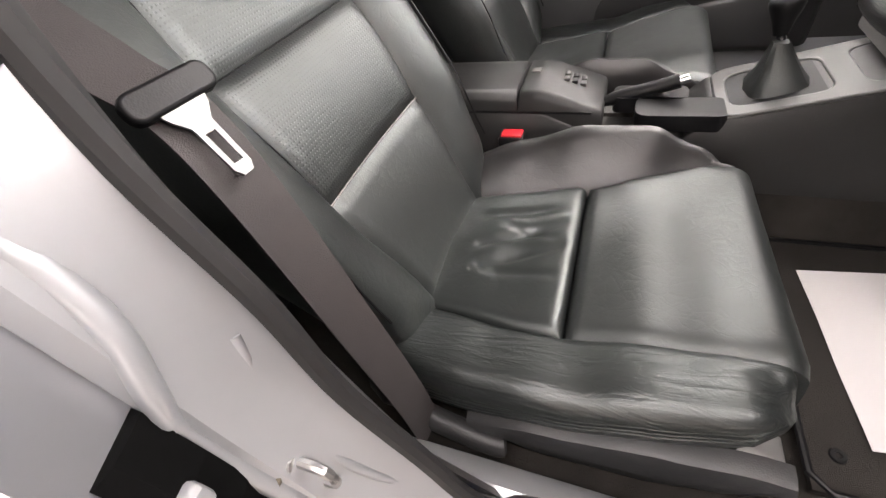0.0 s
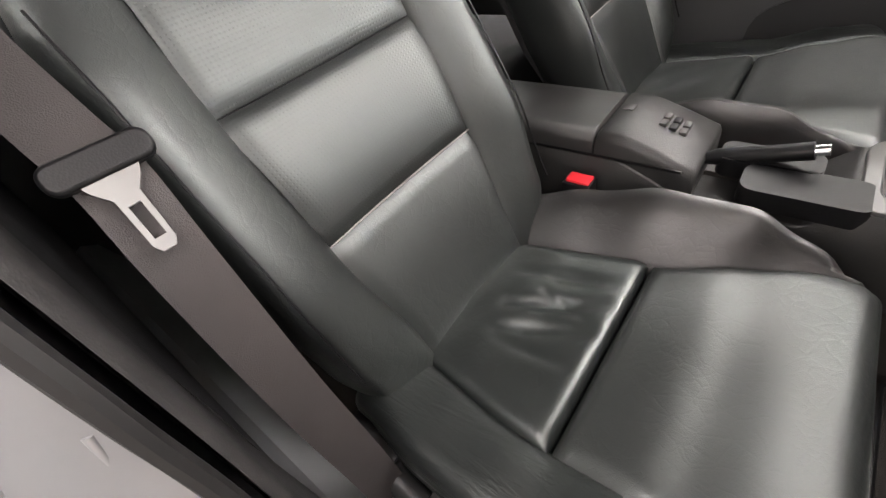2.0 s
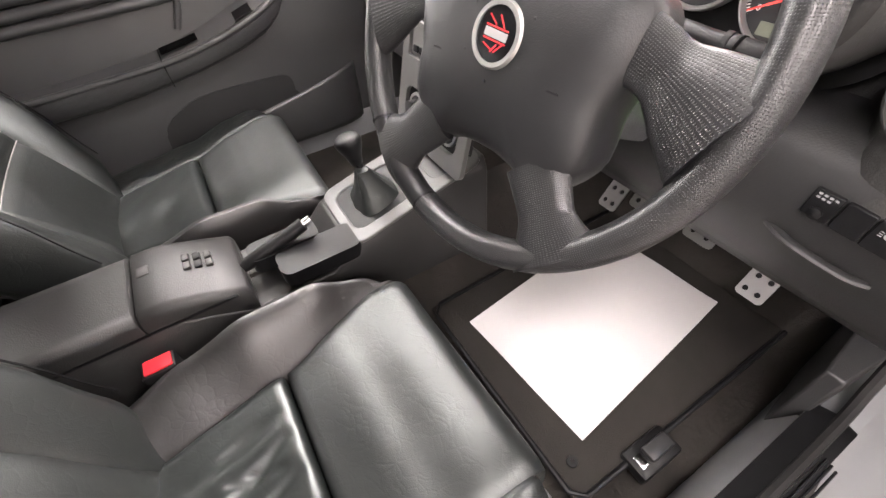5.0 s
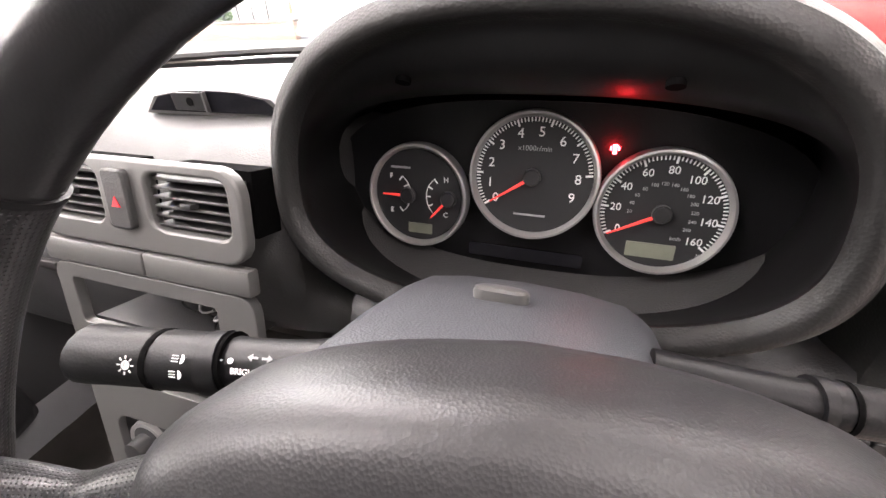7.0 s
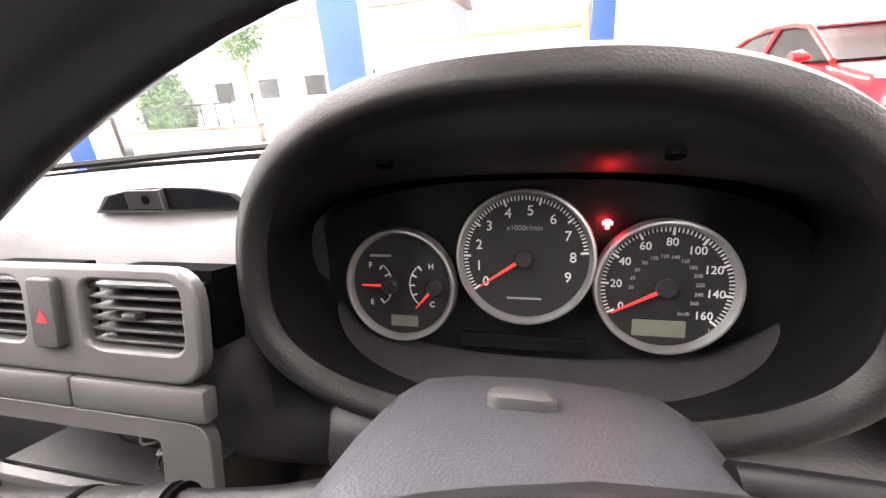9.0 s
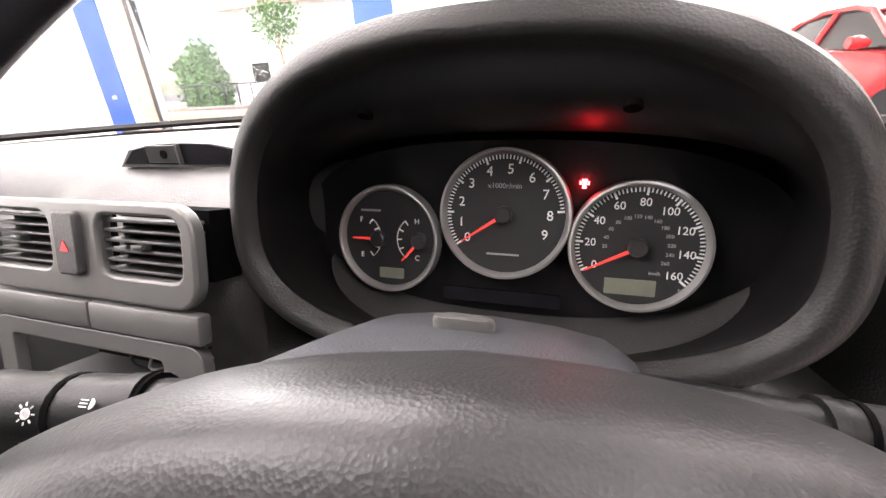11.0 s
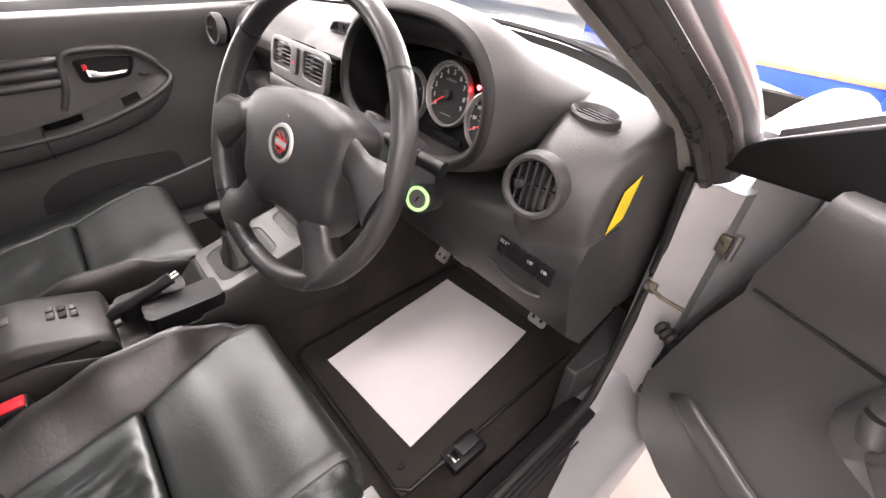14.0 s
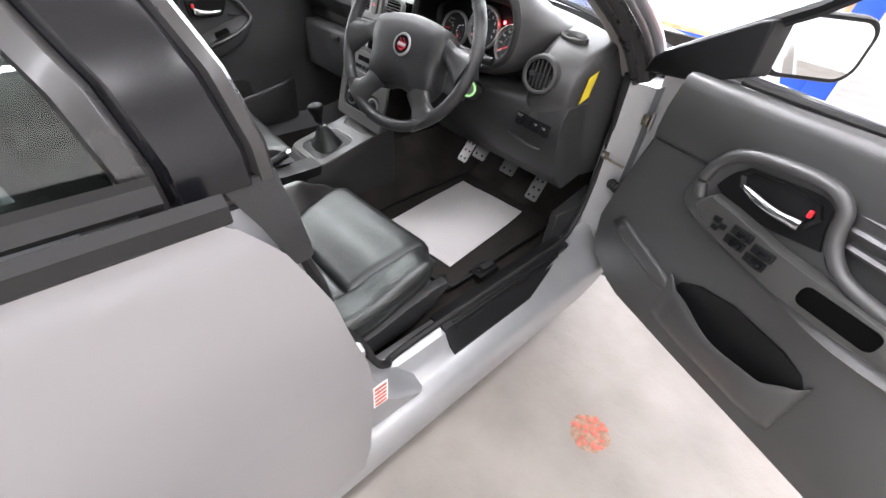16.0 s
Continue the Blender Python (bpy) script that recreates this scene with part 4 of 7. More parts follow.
def needle(hub, ang, length, w=0.0016):
    bm = bmesh.new()
    prism([(-0.004, -w), (length, -w * 0.35), (length, w * 0.35), (-0.004, w)], 0.0008, Matrix.Translation((hub[0], hub[1], 0.004)) @ Matrix.Rotation(ang, 4, "Z"), bm)
    part("needle", cl(bm), NEEDLE, ic, "red needle", smooth=0)
    part("needle_hub", cl(lathe([(0.0001, 0.001), (0.0075, 0.001), (0.0075, 0.006), (0.006, 0.0075), (0.0001, 0.0075)], 20, m=Matrix.Translation((hub[0], hub[1], 0)))), DASH_DARK, ic)


for key, (dx, dy_, r) in DIALS.items():
    part("dial_face", cl(lathe([(0.0001, -0.006), (r - 0.004, -0.006), (r - 0.004, -0.001), (0.0001, -0.001)], 48, m=Matrix.Translation((dx, dy_, 0)))), DIAL, ic, smooth=20)
    part("dial_ring", cl(lathe([(r - 0.0055, -0.002), (r - 0.0055, 0.003), (r - 0.003, 0.006), (r - 0.001, 0.0055), (r, 0.001), (r, -0.006), (r - 0.0055, -0.006)], 64, m=Matrix.Translation((dx, dy_, 0)))), RING, ic, "satin silver dial ring")


def ticks(key, a0, a1, n, major, r1, lmin, lmaj, w=0.0005):
    dx, dy_, r = DIALS[key]
    bm = bmesh.new()
    for k in range(n + 1):
        a = radians(lerp(a0, a1, k / n))
        l = lmaj if k % major == 0 else lmin
        ww = w * (1.7 if k % major == 0 else 1)
        prism([(r1 - l, -ww), (r1, -ww), (r1, ww), (r1 - l, ww)], 0.0004, Matrix.Translation((dx, dy_, -0.0006)) @ Matrix.Rotation(a, 4, "Z"), bm)
    part("dial_scale", cl(bm), WHITE, ic, smooth=0)


ticks("tach", 214, 5, 60, 10, 0.0498, 0.0035, 0.006)
for k, a in enumerate((214, 192, 165, 138, 110, 83, 54, 27, 0, -25)):
    write(str(k), 0.0115, at(0.0 + 0.0380 * math.cos(radians(a)), 0.010 + 0.0380 * math.sin(radians(a)), -0.0007), WHITE, ic, "numeral")
write("x1000r/min", 0.0062, at(0, 0.034, -0.0007), GREYPRINT, ic)
part("print_bar", cl(prism([(-0.014, -0.0008), (0.014, -0.0008), (0.014, 0.0008), (-0.014, 0.0008)], 0.0004, Matrix.Translation((0, -0.0245, -0.0006)))), GREYPRINT, ic)
needle((0, 0.010), radians(214), 0.043)
ticks("speed", 208, -38, 64, 8, 0.0465, 0.0035, 0.006)
sx, sy, _ = DIALS["speed"]
for k in range(9):
    a = radians(lerp(208, -38, k / 8))
    write(str(20 * k), 0.0088, at(sx + 0.0350 * math.cos(a), sy + 0.0350 * math.sin(a), -0.0007), WHITE, ic, "numeral")
for k in range(1, 14):
    a = radians(lerp(200, -30, k / 13))
    write(str(20 * k), 0.0040, at(sx + 0.0240 * math.cos(a), sy + 0.0240 * math.sin(a), -0.0007), GREYPRINT, ic, "numeral")
write("MPH", 0.0045, at(sx + 0.036, sy - 0.033, -0.0007), GREYPRINT, ic)
write("km/h", 0.0042, at(sx + 0.014, sy - 0.0205, -0.0007), GREYPRINT, ic)
needle((sx, sy), radians(208), 0.044)
part("lcd", cl(prism(rrect(0.038, 0.013, 0.001), 0.0008, Matrix.Translation((sx - 0.003, sy - 0.033, -0.001)))), LCD, ic, "grey odometer display")
fx, fy, _ = DIALS["fuel"]
part("lcd", cl(prism(rrect(0.025, 0.010, 0.001), 0.0008, Matrix.Translation((fx + 0.002, fy - 0.033, -0.001)))), LCD, ic, "grey clock display")
for sg, chars in ((-1, "FE"), (1, "HC")):
    bm = bmesh.new()
    for k in range(13):
        pr = [(sg * (0.030 - 0.022 * math.cos(a)), 0.022 * math.sin(a)) for a in (radians(-52 + 8 * k), radians(-44 + 8 * k))]
        prism([pr[0], pr[1], (pr[1][0] + 0.0007, pr[1][1]), (pr[0][0] + 0.0007, pr[0][1])], 0.0004, Matrix.Translation((fx, fy, -0.0006)), bm)
    for k in range(5):
        a = radians(-52 + 26 * k)
        prism([(-0.005, -0.0006), (0, -0.0006), (0, 0.0006), (-0.005, 0.0006)], 0.0004, Matrix.Translation((fx + sg * (0.030 - 0.022 * math.cos(a)), fy + 0.022 * math.sin(a), -0.0006)) @ Matrix.Rotation(a if sg < 0 else math.pi - a, 4, "Z"), bm)
    part("gauge_arc", cl(bm), WHITE, ic, smooth=0)
    write(chars[0], 0.007, at(fx + sg * 0.028, fy + 0.017, -0.0007), WHITE, ic, "letter")
    write(chars[1], 0.007, at(fx + sg * 0.028, fy - 0.017, -0.0007), WHITE, ic, "letter")
part("print_bar", cl(prism([(-0.010, -0.001), (0.010, -0.001), (0.010, 0.001), (-0.010, 0.001)], 0.0004, Matrix.Translation((fx - 0.018, fy + 0.026, -0.0006)))), GREYPRINT, ic)
needle((fx - 0.009, fy), radians(180), 0.026)
needle((fx + 0.032, fy), radians(228), 0.026)
bm = bmesh.new()
for xx, yy, ww, hh in ((0, 0, 0.0030, 0.006), (-0.003, 0.0015, 0.0014, 0.003), (0.003, 0.0015, 0.0014, 0.003), (0, 0.0038, 0.004, 0.0014)):
    prism([(xx - ww / 2, yy - hh / 2), (xx + ww / 2, yy - hh / 2), (xx + ww / 2, yy + hh / 2), (xx - ww / 2, yy + hh / 2)], 0.0008, Matrix.Translation((0.063, 0.036, -0.005)), bm)
part("warning_light", cl(bm), GLOWRED, ic, "glowing red door warning symbol", smooth=0)

# ---------------------------------------------------------------- steering column
COLUMN = material("column_plastic", (0.055, 0.058, 0.064), 0.38, grain=0.25, grain_scale=700, spec=0.45)
sc = thing("steering_column", "charcoal column shroud with two stalks and ignition", "steering column", (0.335, 0.17, 0.88))
part("shroud", loft([[V(x * w, y - 0.17, zz + 0.939 - 0.458 * (y - 0.027) - 0.88) for x, zz in ((-0.50, -0.080), (-0.78, -0.045), (-0.97, -0.005), (-0.90, 0.022), (-0.80, 0.040), (-0.68, 0.048), (-0.4, 0.053), (0, 0.055), (0.4, 0.053), (0.68, 0.048), (0.80, 0.040), (0.90, 0.022), (0.97, -0.005), (0.78, -0.045), (0.50, -0.080))] for y, w in ((0.045, 0.070), (0.07, 0.080), (0.085, 0.087), (0.14, 0.096), (0.195, 0.100), (0.215, 0.096))]), COLUMN, sc, "blue-grey plastic shroud", smooth=60)
part("button_slot", loft([[V(-0.006 + x * k, 0.001 + y, 0.0445 + zz - 0.458 * y) for x, y in rrect(0.038, 0.020, 0.008, 4)] for k, zz in ((1.0, -0.004), (1.0, 0.0006))]), VOID, sc)
part("switch_button", loft([[V(-0.006 + x * k, 0.001 + y * k, 0.0445 + zz - 0.458 * y * k) for x, y in rrect(0.032, 0.017, 0.0075, 5)] for k, zz in ((1.0, -0.004), (1.0, 0.007), (0.94, 0.0095), (0.7, 0.0105), (0.3, 0.0108))]), SILVERTRIM, sc, "silver column button", smooth=60)
STALK = {-1: [(-0.060, -0.046, 0.030), (-0.10, -0.060, 0.028), (-0.14, -0.068, 0.0265), (-0.155, -0.072, 0.0260), (-0.19, -0.078, 0.0255), (-0.228, -0.085, 0.0250), (-0.236, -0.086, 0.0250)],
         1: [(0.070, -0.030, 0.048), (0.10, -0.030, 0.047), (0.128, -0.029, 0.045), (0.136, -0.028, 0.0445), (0.158, -0.026, 0.043), (0.180, -0.023, 0.041), (0.185, -0.022, 0.0405)]}
for s, lab in ((-1, "black light stalk"), (1, "black wiper stalk")):
    pts = smoothpath(STALK[s], 4)
    k = part("stalk", tube(pts, [r_ * (1.14 if s < 0 else 0.72) for r_ in [0.0125] * 8 + [0.0130] * 4 + [0.0150] * 8 + [0.0155] * 4 + [0.010]], 16), BLACK, sc, lab)
    part("stalk_collar", tube(pts[9:13], 0.0182 if s < 0 else 0.0116, 18), BLACK, k)
    for q in ((8, 9), (15, 16)) if s < 0 else ((9, 10), (13, 14)):
        mid = [pts[q[0]].lerp(pts[q[1]], f_) for f_ in (0.3, 0.7)]
        part("stalk_groove", tube(mid, 0.0176 if s < 0 else 0.0114, 18), VOID, k)
def on_stalk(x, a):
    """A place on the light stalk's skin, a degrees up from its driver side."""
    p = min(smoothpath(STALK[-1], 12), key=lambda q: abs(q.x - x))
    n_ = V(0, -math.cos(radians(a)), math.sin(radians(a)))
    r_ = curve1([(-0.236, 0.0178), (-0.185, 0.0174), (-0.165, 0.0183), (-0.145, 0.0183), (-0.140, 0.0150), (-0.06, 0.0144)], x)
    return Matrix.Translation(V(x, p.y, p.z) + n_ * r_) @ Matrix.Rotation(radians(9), 4, "Z") @ Matrix.Rotation(radians(90 - a), 4, "X")


write("BRIGHT", 0.0048, on_stalk(-0.125, 30), WHITE, sc, "stalk_print")
sunb = lathe([(0.0026, 0), (0.0026, 0.0005), (0.0018, 0.0005), (0.0018, 0)], 14)
for k in range(8):
    prism([(0.0036, -0.0003), (0.0052, -0.0003), (0.0052, 0.0003), (0.0036, 0.0003)], 0.0005, Matrix.Rotation(k * 0.785, 4, "Z"), sunb)
bmesh.ops.transform(sunb, matrix=on_stalk(-0.192, 34), verts=sunb.verts)
part("stalk_symbol", sunb, WHITE, sc, smooth=0)
# headlamp marks on the collar, a dot and a double arrow beside the wording
for lx_, la_ in ((-0.160, 52), (-0.160, 26)):
    mk = prism([(0.002 * math.cos(a), 0.0024 * math.sin(a)) for a in [radians(-90 + 20 * k) for k in range(10)]], 0.0005, Matrix.Translation((0.001, 0, 0)))
    for q in range(3):
        prism([(-0.0045, -0.0017 + 0.0015 * q), (-0.0008, -0.0017 + 0.0015 * q), (-0.0008, -0.0012 + 0.0015 * q), (-0.0045, -0.0012 + 0.0015 * q)], 0.0005, None, mk)
    bmesh.ops.transform(mk, matrix=on_stalk(lx_, la_), verts=mk.verts)
    part("stalk_symbol", mk, WHITE, sc, smooth=0)
mk = lathe([(0.0001, 0), (0.0016, 0), (0.0016, 0.0005), (0.0001, 0.0005)], 14)
prism([(-0.0095, -0.0005), (-0.0048, -0.0005), (-0.0048, 0.0005), (-0.0095, 0.0005)], 0.0005, None, mk)
bmesh.ops.transform(mk, matrix=on_stalk(-0.134, 52), verts=mk.verts)
part("stalk_symbol", mk, WHITE, sc, smooth=0)
mk = bmesh.new()
for sg in (-1, 1):
    prism([(sg * 0.0012, -0.0006), (sg * 0.0045, -0.0006), (sg * 0.0045, -0.0020), (sg * 0.0072, 0), (sg * 0.0045, 0.0020), (sg * 0.0045, 0.0006), (sg * 0.0012, 0.0006)], 0.0005, None, mk)
bmesh.ops.transform(mk, matrix=on_stalk(-0.118, 60), verts=mk.verts)
part("stalk_symbol", mk, GREYPRINT, sc, smooth=0)
IG = Matrix.Translation((0.098, 0.004, -0.050)) @ Matrix.Rotation(radians(68), 4, "X") @ Matrix.Rotation(radians(22), 4, "Y")
part("ignition_body", lathe([(0.0001, -0.05), (0.0245, -0.05), (0.0235, -0.004), (0.0215, 0.0), (0.0001, 0.0)], 28, m=IG), DASH_DARK, sc)
part("ignition_ring", lathe([(0.0150, 0.0), (0.0150, 0.003), (0.0192, 0.003), (0.0202, 0.0)], 32, m=IG), GREEN, sc, "glowing green ignition ring")
part("lock_face", lathe([(0.0001, 0.0), (0.0148, 0.0), (0.0140, 0.002), (0.0001, 0.002)], 24, m=IG), SILVERTRIM, sc, "grey lock face")
part("key_slot", prism(rrect(0.010, 0.0024, 0.001, 2), 0.0006, IG @ Matrix.Translation((0, 0, 0.0021)) @ Matrix.Rotation(radians(70), 4, "Z")), VOID, sc)

# ---------------------------------------------------------------- steering wheel
sw = thing("steering_wheel", "black leather four-spoke steering wheel with a round badge", "steering wheel", (0.362, 0.027, 0.939))
RAKE = radians(24.6)
WM = Matrix.Rotation(radians(8.3), 4, "Z") @ Matrix(((1, 0, 0, 0), (0, math.sin(RAKE), -math.cos(RAKE), 0), (0, math.cos(RAKE), math.sin(RAKE), 0), (0, 0, 0, 1)))
RIM = material("dimpled_rim_leather", (0.012, 0.012, 0.0127), 0.31, grain=0.6, grain_scale=560, spec=0.65, pattern="holes", patch=0.05)
RIMS = material("smooth_rim_leather", (0.012, 0.012, 0.0127), 0.30, grain=0.05, grain_scale=800, spec=0.6, patch=0.05)
PADM = material("airbag_cover", (0.017, 0.017, 0.018), 0.41, grain=0.14, grain_scale=900, bump=0.012, bump_scale=90, spec=0.45)


def wl(bm):
    bmesh.ops.transform(bm, matrix=WM, verts=bm.verts)
    return bm


RR = 0.1865


def rim_arc(a0, a1, r, mat, name, label=""):
    n = max(6, int(abs(a1 - a0) / 4))
    pts = [(RR * math.cos(radians(lerp(a0, a1, k / n))), RR * math.sin(radians(lerp(a0, a1, k / n))), 0) for k in range(n + 1)]
    part(name, wl(wrapped_tube(pts, r, 24, flat=1.12)), mat, sw, label, smooth=70)


rim_arc(37, 143, 0.0130, RIMS, "rim_top", "smooth leather rim")
rim_arc(143, 222, 0.0138, RIM, "rim_side", "dimpled leather rim")
rim_arc(222, 256, 0.0134, RIMS, "rim_lower", "smooth leather rim")
rim_arc(256, 397, 0.0140, RIM, "rim_side", "dimpled leather rim")

for a in (37, 143, 222, 256):
    c_, s_ = math.cos(radians(a)), math.sin(radians(a))
    part("rim_seam", wl(tube([(RR * c_ + s_ * 0.0012, RR * s_ - c_ * 0.0012, 0), (RR * c_ - s_ * 0.0012, RR * s_ + c_ * 0.0012, 0)], 0.0144, 20, flat=1.12)), BLACK, sw, "stitched seam in the rim")


def spoke(pts, rad, flat, mat=RIM):
    part("spoke", wl(wrapped_tube(smoothpath(pts, 5), rad, 24, flat=flat)), mat, sw, "", smooth=70)


def radlist(n, a, b, c):
    return [a + (b - a) * min(1, 2 * k / n) if k < n / 2 else b + (c - b) * (2 * k / n - 1) for k in range(n + 1)]


for s in (-1, 1):
    spoke([(s * 0.085, 0.012, 0.0), (s * 0.112, 0.006, -0.001), (s * 0.142, -0.006, -0.001), (s * 0.178, -0.022, 0.0)], radlist(15, 0.026, 0.021, 0.044), 0.40)
    spoke([(s * 0.062, -0.090, -0.004), (s * 0.080, -0.112, -0.003), (s * 0.098, -0.134, -0.001), (s * 0.116, -0.152, 0.0)], radlist(15, 0.030, 0.026, 0.044), 0.40)
# airbag cover
OUT = [(0, 0.062), (0.045, 0.058), (0.085, 0.048), (0.103, 0.034), (0.106, 0.010), (0.102, -0.012), (0.096, -0.036), (0.097, -0.060), (0.094, -0.082), (0.074, -0.108), (0.058, -0.114), (0.040, -0.106), (0.018, -0.101), (0, -0.100)]
OUT = [p for p in OUT] + [(-x, y) for x, y in reversed(OUT[1:-1])]
op = smoothpath([(x, y, 0) for x, y in OUT + OUT[:1]], 4)[:-1]
pd = []
for sc_, z in ((0.86, -0.052), (0.965, -0.047), (0.995, -0.036), (1.0, -0.020), (1.0, -0.006), (0.99, 0.002), (0.955, 0.009), (0.88, 0.014), (0.70, 0.0175), (0.40, 0.019), (0.1, 0.019)):
    pd.append([V(p.x * sc_ * 1.05, -0.012 + (p.y + 0.012) * sc_, z - 0.012 * (sc_ * abs(p.y) / 0.11) ** 2) for p in op])
part("airbag_cover", wl(loft(pd)), PADM, sw, "grained charcoal airbag cover", smooth=60)
BY = -0.009
part("badge_ring", wl(lathe([(0.0205, 0.017), (0.0205, 0.0215), (0.0240, 0.0215), (0.0262, 0.017)], 40, m=Matrix.Translation((0, BY, 0)))), RING, sw, "silver badge ring")
bdg = part("badge", wl(lathe([(0.0001, 0.0170), (0.0208, 0.0170), (0.0208, 0.0198), (0.0001, 0.0202)], 40, m=Matrix.Translation((0, BY, 0)))), GLOSS, sw, "black round badge with red stripes")
bm = bmesh.new()
for k, (px, py, ln, an) in enumerate(((-0.006, 0.0095, 0.011, -35), (0.0035, 0.0095, 0.011, -50), (-0.006, -0.0095, 0.010, -20), (0.006, -0.009, 0.011, 45), (0.001, -0.010, 0.008, 50), (0.0, 0.0047, 0.024, -4), (0.0, -0.0047, 0.024, -4))):
    prism([(-ln / 2, -0.0006), (ln / 2, -0.0006), (ln / 2, 0.0006), (-ln / 2, 0.0006)], 0.0004, Matrix.Translation((px, BY + py, 0.0201)) @ Matrix.Rotation(radians(an), 4, "Z"), bm)
part("badge_stripes", wl(bm), RED, bdg, smooth=0)
part("badge_block", wl(prism(rrect(0.024, 0.0062, 0.0008), 0.0005, Matrix.Translation((0, BY, 0.0201)) @ Matrix.Rotation(radians(-4), 4, "Z"))), GREYPRINT, bdg, "pale lettering block", smooth=0)
for k in range(6):
    a = radians(30 + 60 * k)
    part("cover_pin", wl(lathe([(0.0001, 0.015), (0.0016, 0.015), (0.0014, 0.0188), (0.0001, 0.0192)], 8, m=Matrix.Translation((0.035 * math.cos(a), BY + 0.035 * math.sin(a), 0)))), PADM, sw)
for s in (-1, 1):
    part("cover_groove", wl(box(s * 0.040, s * 0.070, -0.034, -0.0325, 0.013, 0.0172)), BLACK, sw)

# ---------------------------------------------------------------- centre stack
cs = thing("centre_stack", "silver grey centre panel with air vents and an empty slot", "centre panel", (-0.001, 0.19, 0.853))
LEAN_S = radians(14)
KM = Matrix(((1, 0, 0, 0), (0, math.sin(LEAN_S), -math.cos(LEAN_S), 0), (0, math.cos(LEAN_S), math.sin(LEAN_S), 0), (0, 0, 0, 1)))


def kl(bm):
    bmesh.ops.transform(bm, matrix=KM, verts=bm.verts)
    return bm


def framed(w0, h0, r0, holes, depth, cx=0, cy=0, z=0.0):
    """A rounded plate with rectangular openings."""
    bm = bmesh.new()
    outer = [(cx + x, cy + y) for x, y in rrect(w0, h0, r0, 4)]
    loops = [outer] + holes
    levels = []
    for zz in (z, z + depth):
        lv = []
        es = []
        for lp in loops:
            vs = [bm.verts.new((x, y, zz)) for x, y in lp]
            es += [bm.edges.new((vs[i], vs[(i + 1) % len(vs)])) for i in range(len(vs))]
            lv.append(vs)
        bmesh.ops.triangle_fill(bm, edges=es, use_beauty=True)
        levels.append(lv)
    for a, b in zip(*levels):
        for i in range(len(a)):
            j = (i + 1) % len(a)
            bm.faces.new((a[i], a[j], b[j], b[i]))
    return bm


def hole(cx, cy, w, h, r=0.004):
    return [(cx + x, cy + y) for x, y in rrect(w, h, r, 3)]


part("vent_frame", kl(framed(0.250, 0.079, 0.022, [hole(-0.070, 0.088, 0.084, 0.048, 0.010), hole(0.070, 0.088, 0.084, 0.048, 0.010)], 0.012, 0, 0.082, 0.0)), SILVERTRIM, cs, "silver grey vent surround", bevel=0.003, smooth=30)
for vx in (-0.070, 0.070):
    # black block behind the slats, painted as the shade of the duct
    part("vent_shade", kl(box(vx - 0.046, vx + 0.046, 0.060, 0.116, -0.04, -0.012)), VOID, cs)
    for k in range(6):
        part("vent_slat", kl(box(vx - 0.0418, vx + 0.0418, 0.0668 + 0.0078 * k, 0.0692 + 0.0078 * k, -0.012, 0.007, bev=0.0008, seg=1)), DASH, cs)
    part("vent_tab", kl(box(vx - 0.006, vx + 0.006, 0.0855, 0.0905, 0.004, 0.013, bev=0.0015)), DASH_DARK, cs)
hz = part("hazard_button", kl(prism(rrect(0.026, 0.051, 0.005), 0.014, Matrix.Translation((0, 0.088, 0.004)))), DASH, cs, "grey hazard button", bevel=0.002)
part("hazard_triangle", kl(prism([(-0.005, -0.004), (0.005, -0.004), (0, 0.005)], 0.0006, Matrix.Translation((0, 0.086, 0.0181)))), RED, hz, smooth=0)
for x0, x1 in ((-0.124, 0.0065), (0.0075, 0.124)):
    part("lid", kl(box(x0, x1, 0.0165, 0.0405, 0.0, 0.013, bev=0.003)), SILVERTRIM, cs, "silver grey pocket lid")
part("lower_frame", kl(framed(0.246, 0.286, 0.016, [hole(-0.010, -0.026, 0.182, 0.050), hole(-0.010, -0.086, 0.182, 0.054), hole(0, -0.20, 0.19, 0.07, 0.02)], 0.010, 0, -0.128, 0.0)), SILVERTRIM, cs, "silver grey console frame", bevel=0.003, smooth=30)
# black block at the back paints the shade of the empty slot
part("slot_shade", kl(box(-0.104, 0.084, -0.055, 0.001, -0.14, -0.06)), VOID, cs)
part("slot_shelf", kl(box(-0.101, 0.081, -0.0525, -0.0495, -0.12, -0.002)), DASH_DARK, cs)
for k in range(3):
    part("loose_cable", kl(tube(smoothpath([(-0.01 + 0.022 * k, -0.001, -0.05), (0.0 + 0.022 * k, -0.026 - 0.004 * k, -0.022), (0.03 + 0.01 * k, -0.040 + 0.01 * k, -0.03), (0.05, -0.044 + 0.012 * k, -0.014), (0.078, -0.030 + 0.01 * k, -0.04)], 5), 0.0012, 6)), GREYPRINT if k == 1 else BLACK, cs)
part("radio", kl(box(-0.100, 0.080, -0.112, -0.060, -0.03, 0.004, bev=0.002)), SILVERTRIM, cs, "silver car radio front")
part("radio_display", kl(box(-0.055, 0.035, -0.081, -0.066, 0.003, 0.0055)), GLOSS, cs)
for k in range(8):
    part("radio_key", kl(box(-0.090 + 0.021 * k, -0.074 + 0.021 * k, -0.104, -0.093, 0.003, 0.007, bev=0.001)), BLACK, cs)
part("heater_panel", kl(box(-0.095, 0.095, -0.236, -0.165, -0.03, 0.002)), BLACK, cs)
